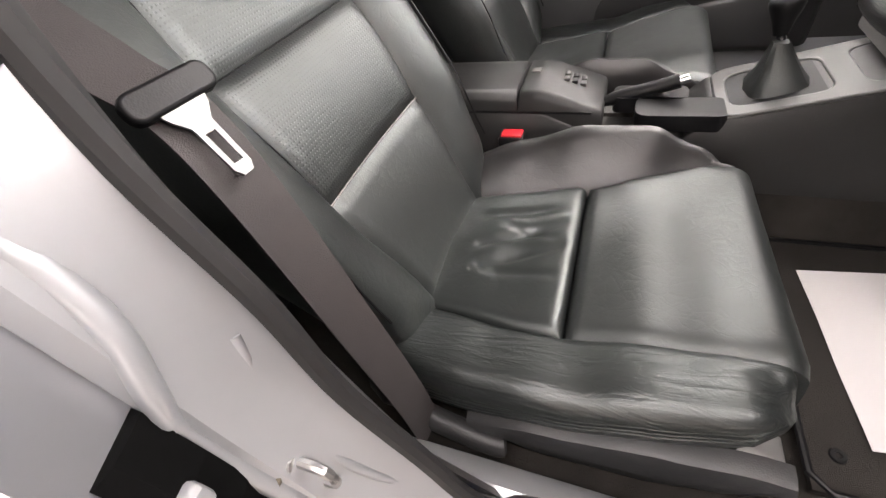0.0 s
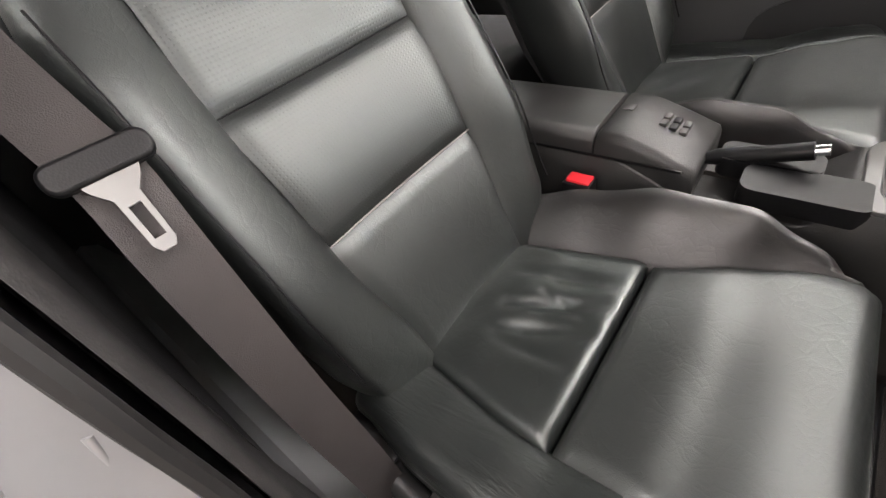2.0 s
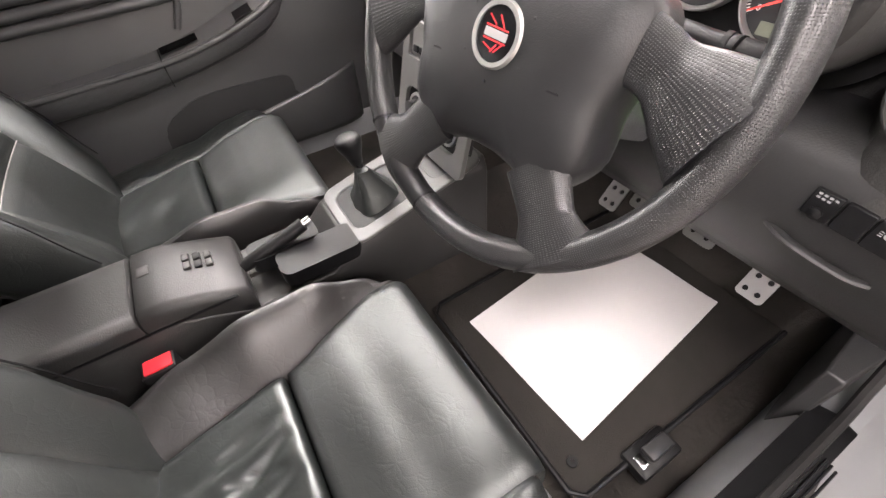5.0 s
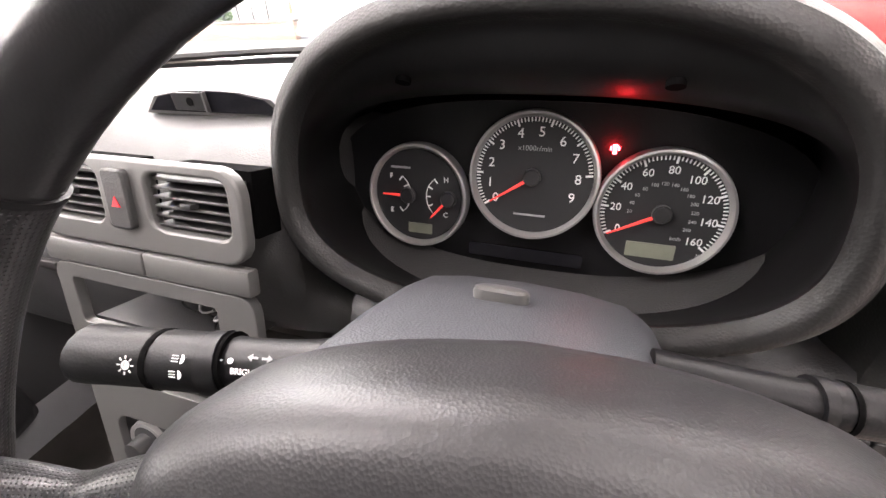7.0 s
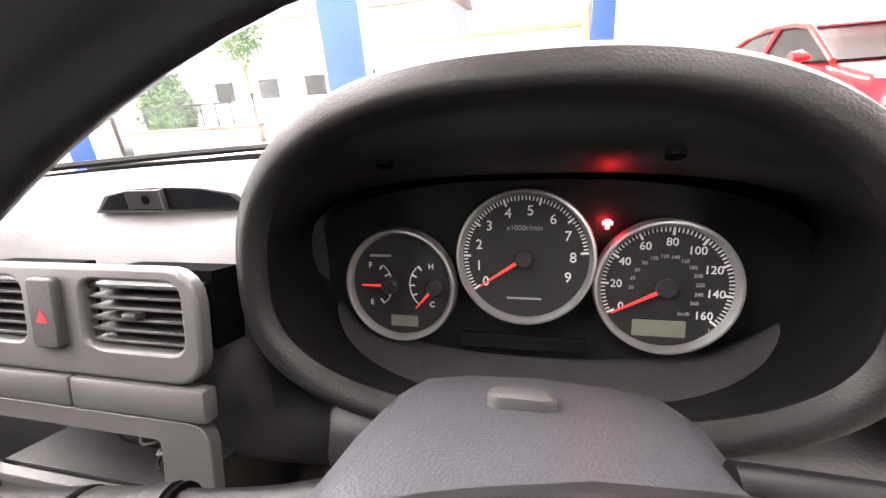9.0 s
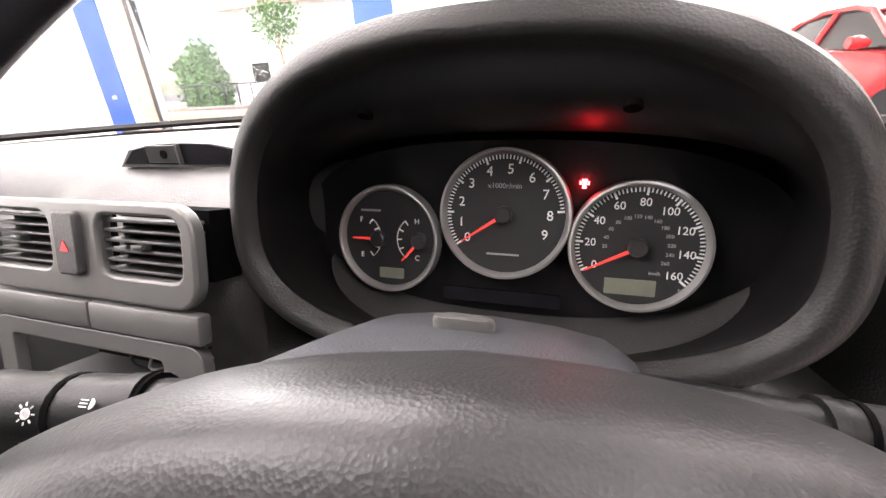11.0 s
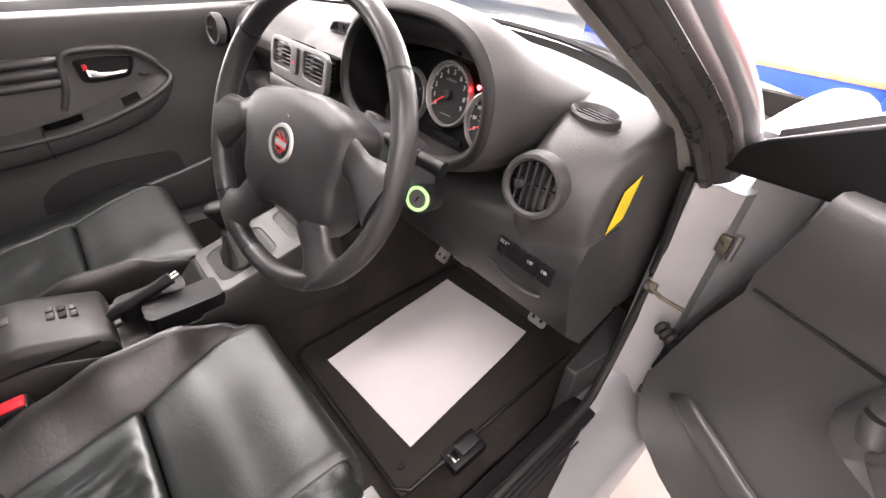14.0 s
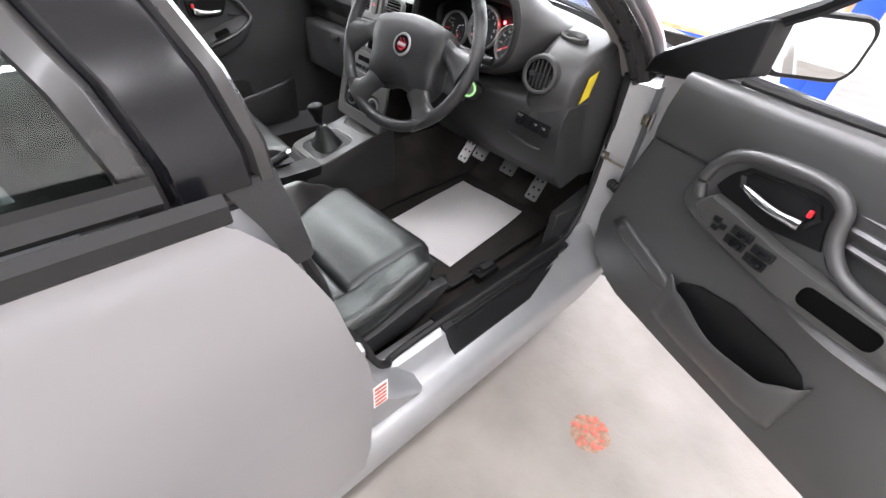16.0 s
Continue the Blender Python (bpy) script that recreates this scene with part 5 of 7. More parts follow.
for x in (-0.058, 0, 0.058):
    part("heater_knob", kl(lathe([(0.022, 0.0), (0.022, 0.004), (0.015, 0.006), (0.013, 0.022), (0.0001, 0.022)], 24, m=Matrix.Translation((x, -0.20, 0.002)))), DASH_DARK, cs)
    part("knob_ring", kl(lathe([(0.022, 0.0), (0.022, 0.005), (0.027, 0.005), (0.028, 0.0)], 28, m=Matrix.Translation((x, -0.20, 0.002)))), RING, cs)

# dash top pocket with screen lens
dp = thing("dash_top_pocket", "black pocket sunk into the dash top", "dashboard pocket", (-0.045, 0.405, 0.975))
part("pocket_hood", loft([[V(0.105 * c * w, y, 0.028 * s_ * h + zz) for c, s_ in ((-1, 0), (-0.8, 0.7), (-0.4, 0.95), (0, 1), (0.4, 0.95), (0.8, 0.7), (1, 0))] for y, w, h, zz in ((-0.045, 1.0, 1.0, -0.01), (0.03, 1.02, 0.9, -0.008), (0.12, 0.9, 0.3, -0.004))], closed=True), DASH, dp, smooth=60)
part("pocket_face", loft([[V(0.095 * c, -0.047 + 0.001 * k, 0.024 * s_ - 0.006) for c, s_ in ((-1, 0), (-0.8, 0.65), (-0.4, 0.92), (0, 0.96), (0.4, 0.92), (0.8, 0.65), (1, 0))] for k in (0, 1)]), GLOSS, dp)
part("pocket_plate", box(-0.050, -0.004, -0.0505, -0.0465, -0.004, 0.016, bev=0.001), BLACK, dp, "matt blanking plate", smooth=0)
part("plate_divider", box(-0.0035, -0.001, -0.052, -0.0465, -0.005, 0.017), DASH, dp, smooth=0)
part("screw_hole", lathe([(0.0001, 0), (0.0048, 0), (0.0048, 0.0008), (0.0001, 0.0008)], 16, m=Matrix.Translation((-0.024, -0.0505, 0.006)) @ Matrix.Rotation(radians(90), 4, "X")), VOID, dp)

# side vent and its ring
sv = thing("side_air_vent", "round black air vent with satin silver ring", "air vent", (0.596, 0.236, 0.903))
YM = Matrix.Rotation(radians(8), 4, "Z") @ Matrix.Rotation(radians(80), 4, "X")
part("ring", lathe([(0.034, -0.012), (0.034, 0.004), (0.0375, 0.008), (0.0425, 0.007), (0.045, 0.0), (0.046, -0.014)], 48, m=YM), DASH, sv, "grey plastic ring")
part("inner_ring", lathe([(0.0325, -0.020), (0.0325, -0.002), (0.0338, 0.001), (0.0350, -0.002), (0.0350, -0.020)], 40, m=YM), GLOSS, sv, "gloss black inner ring")
# black disc behind the fins in place of shade
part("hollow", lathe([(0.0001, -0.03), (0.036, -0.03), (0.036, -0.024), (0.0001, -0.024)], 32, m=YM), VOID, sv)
for k in range(5):
    x = -0.022 + 0.011 * k
    hgt = math.sqrt(0.032 ** 2 - x * x)
    b = box(x - 0.0012, x + 0.0012, -hgt, hgt, -0.016, 0.004)
    bmesh.ops.transform(b, matrix=YM, verts=b.verts)
    part("fin", b, DASH_DARK, sv)
b = box(-0.03, 0.03, -0.001, 0.001, -0.012, 0.0)
bmesh.ops.transform(b, matrix=YM, verts=b.verts)
part("fin", b, DASH_DARK, sv)
part("knob", lathe([(0.0001, -0.01), (0.006, -0.01), (0.007, 0.010), (0.005, 0.013), (0.0001, 0.013)], 16, m=YM @ Matrix.Translation((-0.016, 0, 0))), DASH_DARK, sv)
copy_thing(sv, Matrix.Translation((-0.610, 0.225, 0.905)))

# screen demister outlet
dv = thing("demister_vent", "oval slotted demister outlet in the dash top", "air vent", (0.590, 0.358, 0.9725))
DM = Matrix.Rotation(radians(-12), 4, "Z") @ Matrix.Rotation(radians(9), 4, "X")
part("surround", loft([[DM @ V(0.86 * a * math.cos(t), 0.86 * b_ * math.sin(t), z) for t in [6.2832 * k / 32 for k in range(32)]] for a, b_, z in ((0.048, 0.028, -0.01), (0.048, 0.028, 0.002), (0.044, 0.024, 0.004), (0.036, 0.016, -0.004), (0.036, 0.016, -0.012))]), DASH, dv)
# black oval under the slats in place of shade
part("hollow", loft([[DM @ V(0.032 * math.cos(t), 0.0148 * math.sin(t), z) for t in [6.2832 * k / 24 for k in range(24)]] for z in (-0.012, -0.009)]), VOID, dv)
for k in range(4):
    yy = -0.0087 + 0.0058 * k
    hw = 0.030 * math.sqrt(max(0, 1 - (yy / 0.0142) ** 2))
    b = box(-hw, hw, yy - 0.0009, yy + 0.0009, -0.010, -0.002)
    bmesh.ops.transform(b, matrix=DM, verts=b.verts)
    part("slat", b, DASH_DARK, dv)

# switch row and lower panel
lp = thing("knee_panel", "knee panel, colour darkened for shade, with a row of four switches", "dashboard panel", (0.56, 0.24, 0.78))
# darker plastic than the dash, to imitate the shade below it
part("panel", loft([[V(x, y, z) for y, z in ((0.022 - 0.1 * e, 0.062), (0.006 - 0.1 * e, 0.035), (0.004 - 0.1 * e, -0.005), (0.014 - 0.1 * e, -0.045), (0.040, -0.125), (0.10, -0.185), (0.20, -0.165), (0.12, 0.0), (0.10, 0.062))] for x, e in ((-0.38, 0.25), (-0.25, 0.28), (-0.13, 0.25), (-0.09, 0.15), (-0.05, 0.08), (0.0, 0.03), (0.06, 0.0), (0.10, 0.0), (0.122, 0.0))]), DASH_DARK, lp, smooth=60)
PM = Matrix.Rotation(radians(4), 4, "Y") @ Matrix.Rotation(radians(88), 4, "X")
for k in range(4):
    x = 0.003 + 0.0262 * k
    b = prism(rrect(0.0245, 0.030, 0.002), 0.008, PM @ Matrix.Translation((x, 0.005, -0.006)))
    kk = part("switch", b, BLACK, lp, "black push switch", bevel=0.001)
    if k in (2, 3):
        c = lathe([(0.0032, 0), (0.0032, 0.0005), (0.0024, 0.0005), (0.0024, 0)], 12, m=PM @ Matrix.Translation((x, 0.010, 0.0022)))
        for q in range(3):
            prism([(-0.007, -0.0028 + 0.0022 * q), (-0.0040, -0.0028 + 0.0022 * q), (-0.0040, -0.0022 + 0.0022 * q), (-0.007, -0.0022 + 0.0022 * q)], 0.0005, PM @ Matrix.Translation((x, 0.010, 0.0022)), c)
        part("switch_symbol", c, GREYPRINT, kk, smooth=0)
    if k == 0:
        c = bmesh.new()
        for q in range(7):
            prism(rrect(0.003, 0.002, 0.0005, 2), 0.0005, PM @ Matrix.Translation((x - 0.007 + 0.0047 * (q % 4), 0.016 - 0.004 * (q // 4), 0.0022)), c)
        part("switch_symbol", c, GREYPRINT, kk, smooth=0)
        part("thumb_wheel", lathe([(0.0001, 0), (0.006, 0), (0.006, 0.004), (0.0001, 0.006)], 16, m=PM @ Matrix.Translation((x, -0.003, 0.002))), BLACK, kk)
part("release_handle", tube(smoothpath([(-0.03, 0.012, -0.045), (0.0, 0.004, -0.05), (0.05, 0.010, -0.058), (0.07, 0.02, -0.06)], 4), 0.006, 8, flat=0.6), DASH_DARK, lp)
ys = prism([(-0.5, -0.5), (0.5, -0.5), (0.5, 0.5), (-0.5, 0.5)], 0.0006, Matrix(((0, 0, 1, 0.6815), (0.038, 0.016, 0, 0.325), (0.012, 0.060, 0, 0.883), (0, 0, 0, 1))))
tagged(part("yellow_label", ys, YELLOW, None, smooth=0), "plain yellow sticker on the dash end", "sticker")

# toe board side trim
kp_thing = thing("kick_panel", "charcoal plastic kick panel beside the footwell", "trim")
(part("moulding", loft([[V(x, y, z) for x, y in ((0.69, 0.36), (0.70, 0.44), (0.705, 0.505), (0.69, 0.52), (0.66, 0.60), (0.64, 0.60), (0.665, 0.36))] for z in (0.29, 0.40, 0.47, 0.497)]), DASH_DARK, kp_thing, smooth=50, bevel=0.004))
part("clip", lathe([(0.0001, 0), (0.008, 0), (0.007, 0.003), (0.0001, 0.004)], 14, m=Matrix.Translation((0.6625, 0.44, 0.40)) @ Matrix.Rotation(radians(-90), 4, "Y")), BLACK, kp_thing)
sp_ = thing("scuff_plate", "ribbed black plastic scuff plate on the sill", "scuff plate", (0.745, 0.15, 0.40))
part("plate", loft([[V(x - max(0, x) * 1.25 * max(0, y) / 0.236, y, z + up + (0.030 * max(0, y) / 0.236 if x > 0.015 else 0)) for x, z in ((-0.058, 0.004), (-0.03, 0.014), (0.0, 0.006), (0.022, -0.028), (0.041, -0.044), (0.041, -0.050), (0.02, -0.036), (0.0, -0.002), (-0.03, 0.004), (-0.058, -0.004))] for y, up in ((-0.30, 0), (-0.29, 0.001), (0.0, 0.001), (0.18, 0.002), (0.228, 0.003), (0.236, -0.001))]), BLACK, sp_, smooth=30)
for k in range(5):
    part("rib", tube([(-0.022 + 0.008 * k, -0.27, 0.0135 - 0.0012 * k * k * 0.55), (-0.022 + 0.008 * k, 0.16, 0.0145 - 0.0012 * k * k * 0.55)], 0.002, 6), BLACK, sp_)

# ---------------------------------------------------------------- floor things
mt = thing("floor_mat", "dark carpet floor mat with bound edge", "floor mat", (0.375, 0.29, 0.316))
part("mat", sheet(lambda u, v: (lerp(-0.225, 0.215, u), lerp(-0.275, 0.26, v), 0.0015 * noise.noise(V(u * 8, v * 8, 3)) + 0.10 * max(0, v - 0.83) ** 1.3), 20, 24, 0.01, down=(0, 0, -1)), MAT, mt)
part("edge_binding", tube([(-0.225, 0.26, 0.010), (-0.225, -0.255, 0), (-0.205, -0.275, 0), (0.195, -0.275, 0), (0.215, -0.255, 0), (0.215, 0.26, 0.010)], 0.005, 8), BLACK, mt)
part("eyelet", lathe([(0.004, 0), (0.004, 0.003), (0.009, 0.003), (0.010, 0)], 16, m=Matrix.Translation((0.166, -0.24, 0.0))), BLACK, mt)


def paper(u, v):
    a, b = V(0.226, 0.062, 0), V(0.527, 0.085, 0)
    c, d = V(0.187, 0.485, 0), V(0.478, 0.507, 0)
    p = a.lerp(b, u).lerp(c.lerp(d, u), v)
    return (p.x, p.y, 0.3205 + 0.004 * math.sin(v * 3) * (1 - u) + 0.016 * max(0, v - 0.8) * (1 + u) + 0.002 * math.sin(5 * u + 2 * v) ** 2 + 0.02 * max(0, v - 0.9) * u)


tagged(part("paper_sheet", sheet(paper, 16, 22, 0.0006, down=(0, 0, -1)), PAPER, None), "white paper sheet laid on the driver's floor mat", "paper")

PED = [("accelerator_pedal", (0.520, 0.500, 0.470), 0.048, 0.118, 35), ("brake_pedal", (0.400, 0.482, 0.495), 0.060, 0.066, 38), ("clutch_pedal", (0.298, 0.440, 0.520), 0.056, 0.064, 38), ("foot_rest", (0.224, 0.455, 0.500), 0.042, 0.120, 38)]
for nm, p, w, h, an in PED:
    pe = thing(nm, "drilled aluminium pedal pad", "pedal", p, group="pedals")
    M = Matrix.Rotation(radians(90 - an), 4, "X")
    holes = []
    cols = 2 if w > 0.05 else 2
    rows = max(2, int(h / 0.026))
    for r in range(rows):
        for c in range(cols):
            off = 0.25 if r % 2 else -0.25
            cx_, cy_ = (c - 0.5) * w * 0.46 + off * w * 0.12, (r - (rows - 1) / 2) * h / rows
            holes.append([(cx_ + 0.0052 * math.cos(6.2832 * k / 10), cy_ + 0.0052 * math.sin(6.2832 * k / 10)) for k in range(10)])
    b = framed(w, h, 0.008, holes, 0.004)
    bmesh.ops.transform(b, matrix=M, verts=b.verts)
    part("pad", b, STEEL, pe, "drilled aluminium pad", smooth=30)
    b = prism(rrect(w * 0.9, h * 0.92, 0.006), 0.003, M @ Matrix.Translation((0, 0, -0.004)))
    part("backing", b, BLACK, pe)
    part("arm", tube([M @ V(0, 0, -0.006), M @ V(0, 0.02, -0.03), V(0, 0.14, 0.10), V(0, 0.17, 0.22)] if nm != "foot_rest" else [M @ V(0, 0, -0.006), V(0, 0.08, -0.05)], 0.008, 8), BLACK, pe)

lt = thing("release_latch", "black fuel flap release lever in the carpet", "lever", (0.600, 0.165, 0.300))
part("bezel", box(-0.025, 0.025, -0.045, 0.045, 0.0, 0.028, bev=0.006), BLACK, lt)
part("lever", box(-0.013, 0.013, -0.015, 0.036, 0.024, 0.037, bev=0.004), DASH_DARK, lt)
part("spring", box(-0.01, 0.012, -0.036, -0.020, 0.026, 0.031, bev=0.002), CHROME, lt)

# ---------------------------------------------------------------- centre console
cc = thing("centre_console", "charcoal centre console with armrest box and silver gear surround", "console", (0, -0.2, 0.5))
part("base", loft([[V(x, y, z) for x, z in ((-0.10, -0.21), (-0.095, zt - 0.03), (-0.083, zt), (0.083, zt), (0.095, zt - 0.03), (0.10, -0.21))] for y, zt in ((-0.56, 0.03), (-0.20, 0.03), (-0.14, 0.005), (-0.09, -0.02), (0.06, -0.02), (0.10, 0.02), (0.20, 0.045), (0.36, 0.09), (0.40, 0.10))]), CONSOLE, cc, smooth=30, bevel=0.004)
part("armrest_box", loft([[V(x * 0.084 - 0.002, y, z) for x, z in ((-1, 0.0), (-1, zt - 0.018), (-0.95, zt - 0.006), (-0.86, zt - 0.001), (-0.7, zt), (0.7, zt), (0.86, zt - 0.001), (0.95, zt - 0.006), (1, zt - 0.018), (1, 0.0))] for y, zt in ((-0.60, 0.062), (-0.595, 0.067), (-0.245, 0.067), (-0.241, 0.062))]), CONSOLE, cc, "charcoal armrest lid", smooth=50)
part("switch_block", loft([[V(x * 0.084 - 0.002, y, z) for x, z in ((-1, -0.02), (-1, zt - 0.016), (-0.93, zt - 0.004), (-0.82, zt), (0.82, zt), (0.93, zt - 0.004), (1, zt - 0.016), (1, -0.02))] for y, zt in ((-0.238, 0.063), (-0.234, 0.068), (-0.200, 0.068), (-0.180, 0.064), (-0.130, 0.047), (-0.085, 0.030), (-0.080, 0.020))]), CONSOLE, cc, smooth=50)
part("catch_button", box(-0.032, -0.008, -0.229, -0.209, 0.065, 0.0705, bev=0.003), PILLAR_TRIM, cc)
part("side_groove", box(0.0815, 0.0845, -0.58, -0.10, 0.026, 0.030), BLACK, cc)
for ix in range(2):
    for iy in range(3):
        kb = box(-0.022 + 0.022 * ix, -0.004 + 0.022 * ix, -0.162 + 0.016 * iy, -0.150 + 0.016 * iy, 0.0, 0.008, bev=0.002)
        bmesh.ops.transform(kb, matrix=Matrix.Translation((-0.012, 0, 0.0530 - 0.0055 * iy)), verts=kb.verts)
        part("rocker_switch", kb, PILLAR_TRIM if iy != 1 else BLACK, cc)
part("coin_tray", box(0.036, 0.080, 0.085, 0.112, 0.004, 0.010, bev=0.002), SILVERTRIM, cc, "pale tray insert")
part("coin_bin", framed(0.07, 0.15, 0.02, [hole(0, 0, 0.056, 0.13, 0.016)], 0.03, 0.058, 0.05, 0.0), BLACK, cc, smooth=40)
bmg = framed(0.186, 0.30, 0.03, [hole(0.0, -0.06, 0.126, 0.138, 0.024), hole(0.0, 0.085, 0.13, 0.075, 0.02)], 0.007)
bmesh.ops.transform(bmg, matrix=Matrix.Translation((0.0, 0.252, 0.056)) @ Matrix.Rotation(radians(14), 4, "X"), verts=bmg.verts)
# black plates fill the two openings, standing in for their shaded depth
for cx_, cy_, w_, h_ in ((0.0, -0.06, 0.130, 0.142), (0.0, 0.085, 0.134, 0.079)):
    part("opening_shade", prism(rrect(w_, h_, 0.02), 0.002, Matrix.Translation((0.0, 0.252, 0.056)) @ Matrix.Rotation(radians(14), 4, "X") @ Matrix.Translation((cx_, cy_, 0.0015))), BLACK, cc, "black plate painted as shade in the surround's opening")
part("gear_surround", bmg, GEAR_TRIM, cc, "satin grey gear lever surround", bevel=0.004, smooth=30)
gl_ = thing("gear_lever", "black gear lever with gaiter and round knob", "gear lever", (0.0, -0.012, 0.542))
part("gaiter", loft([[V(r * math.copysign(abs(math.cos(a)) ** 0.6, math.cos(a)) + dx * h, r * math.copysign(abs(math.sin(a)) ** 0.6, math.sin(a)) + 0.012 - h * 0.3 + 0.002 * math.sin(9 * a + 30 * h), h) for a in [6.2832 * k / 24 for k in range(24)]] for r, h, dx in ((0.056, -0.02, 0), (0.050, 0.0, 0.1), (0.036, 0.02, 0.1), (0.024, 0.045, 0.1), (0.016, 0.062, 0.1), (0.011, 0.075, 0.1))]), LEATHER, gl_, "black leather gaiter")
part("stick", tube([(0.002, -0.006, 0.05), (-0.010, -0.012, 0.10)], 0.007, 10), GLOSS, gl_)
part("knob", tube(smoothpath([(-0.009, -0.011, 0.080), (-0.011, -0.013, 0.099), (-0.013, -0.015, 0.118), (-0.015, -0.0165, 0.132), (-0.016, -0.0175, 0.140)], 4), [0.011, 0.012, 0.0135, 0.0145, 0.016, 0.018, 0.020, 0.022, 0.0235, 0.0245, 0.025, 0.0245, 0.023, 0.020, 0.016, 0.010, 0.003], 16), BLACK, gl_, "worn black knob")
hb_ = thing("handbrake", "black handbrake lever with chrome button", "handbrake", (0.012, -0.31, 0.515))
part("lever", tube(smoothpath([(0, 0, -0.01), (0.0, 0.06, 0.012), (0.0, 0.12, 0.030), (0.0, 0.155, 0.042)], 4), [0.010] * 3 + [0.013] * 10, 12), BLACK, hb_)
part("button", tube([(0, 0.154, 0.0416), (0, 0.170, 0.047)], 0.008, 12), CHROME, hb_, "chrome release button")


# ---------------------------------------------------------------- open driver's door
OPEN = radians(68)
dr = thing("front_door", "open driver's door with black trim and silver skin", "car door", (0.80, 0.50, 0))
dr.rotation_euler = (0, 0, OPEN - math.pi / 2)
# local frame: x runs from the hinge to the latch, y towards the outside, z up


def edge_front(z):
    return curve1([(0.33, 0.17), (0.36, 0.09), (0.42, 0.02), (0.50, 0.0), (0.62, 0.018), (0.80, 0.065), (0.94, 0.10)], z)


ZD = [0.335, 0.35, 0.37, 0.40, 0.45, 0.52, 0.60, 0.70, 0.78, 0.80, 0.82, 0.88, 0.93, 0.95, 0.958]


def trim_n(z):
    return curve1([(0.335, -0.052), (0.40, -0.060), (0.60, -0.055), (0.78, -0.052), (0.82, -0.062), (0.90, -0.085), (0.945, -0.085), (0.958, -0.070)], z)


def belt_up(x):
    return 0.045 * max(0, x) ** 1.0


part("trim_panel", loft([[V(lerp(edge_front(z), 1.02, t), trim_n(z), z + belt_up(lerp(edge_front(z), 1.02, t)) * max(0, (z - 0.5) / 0.46)) for t in (0, 0.01, 0.04, 0.1, 0.2, 0.35, 0.5, 0.7, 0.9, 1.0)]
      + [V(1.02, -0.02, z + 0.045 * max(0, (z - 0.5) / 0.46)), V(edge_front(z), -0.02, z)] for z in ZD]), DOOR_TRIM, dr, "black grained door trim", smooth=50)
part("inner_shell", loft([[V(x, y, z) for x, y in ((edge_front(z) - 0.012, -0.018), (1.04, -0.018), (1.05, 0.04), (edge_front(z) - 0.01 - 0.5 * (edge_front(z)), 0.055))] for z in (0.30, 0.36, 0.5, 0.7, 0.9, 0.945)]), JAMB, dr, "silver painted door shell")
part("outer_skin", sheet(lambda u, v: (lerp(0.0, 1.07, u), 0.055 + 0.045 * math.sin(3.14 * min(1, v * 0.8 + 0.15)), lerp(0.28, 0.965, v)), 14, 12, 0.006), PAINT, dr, "silver outer skin")
part("edge_seal", tube(smoothpath([(edge_front(z) - 0.006, -0.030, z) for z in (0.94, 0.80, 0.62, 0.50, 0.42, 0.36, 0.335)] + [(0.35, -0.03, 0.322), (1.0, -0.03, 0.33)], 5), 0.008, 8), RUBBER, dr)
# armrest and switch island
isl = [(0.225, 0.745), (0.238, 0.80), (0.262, 0.845), (0.300, 0.868), (0.36, 0.880), (0.44, 0.890), (0.475, 0.872), (0.492, 0.835), (0.505, 0.80), (0.54, 0.765), (0.62, 0.748), (0.78, 0.745), (0.80, 0.70), (0.76, 0.665), (0.62, 0.650), (0.50, 0.662), (0.38, 0.680), (0.27, 0.705), (0.235, 0.722)]
ip = [(p.x, p.y) for p in smoothpath([(x, z, 0) for x, z in isl + isl[:1]], 3)[:-1]]


def island(scale, cx, cz, y):
    return [V(cx + (x - cx) * scale, y, cz + (z - cz) * scale) for x, z in ip]


part("armrest", loft([island(1.03, 0.5, 0.75, -0.045), island(1.02, 0.5, 0.75, -0.070), island(1.0, 0.5, 0.75, -0.082), island(0.97, 0.5, 0.75, -0.086), island(0.90, 0.5, 0.76, -0.080), island(0.80, 0.5, 0.765, -0.074), island(0.3, 0.5, 0.77, -0.072)]), DOOR_TRIM, dr, "moulded charcoal armrest surround", smooth=60)
DZ = 0.012
swp = [(0.272, 0.735), (0.300, 0.766), (0.36, 0.762), (0.45, 0.748), (0.58, 0.742), (0.72, 0.738), (0.76, 0.722), (0.74, 0.690), (0.60, 0.676), (0.48, 0.676), (0.36, 0.692), (0.295, 0.712)]
bead = [(0.262, 0.752), (0.250, 0.785), (0.262, 0.832), (0.292, 0.866), (0.345, 0.884), (0.42, 0.893), (0.465, 0.890), (0.492, 0.868), (0.502, 0.835), (0.520, 0.800), (0.56, 0.770), (0.64, 0.757), (0.76, 0.752)]
part("armrest_bead", tube(smoothpath([(x, -0.084, z) for x, z in bead], 6), 0.0125, 12), DOOR_TRIM, dr, "soft raised edge of the armrest", smooth=80)
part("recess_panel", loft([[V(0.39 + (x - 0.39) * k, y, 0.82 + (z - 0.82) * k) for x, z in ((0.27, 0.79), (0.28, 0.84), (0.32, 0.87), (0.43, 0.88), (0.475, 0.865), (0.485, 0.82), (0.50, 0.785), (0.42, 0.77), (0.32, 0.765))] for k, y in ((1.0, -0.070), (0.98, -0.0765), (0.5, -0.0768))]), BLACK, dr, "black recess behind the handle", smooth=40)
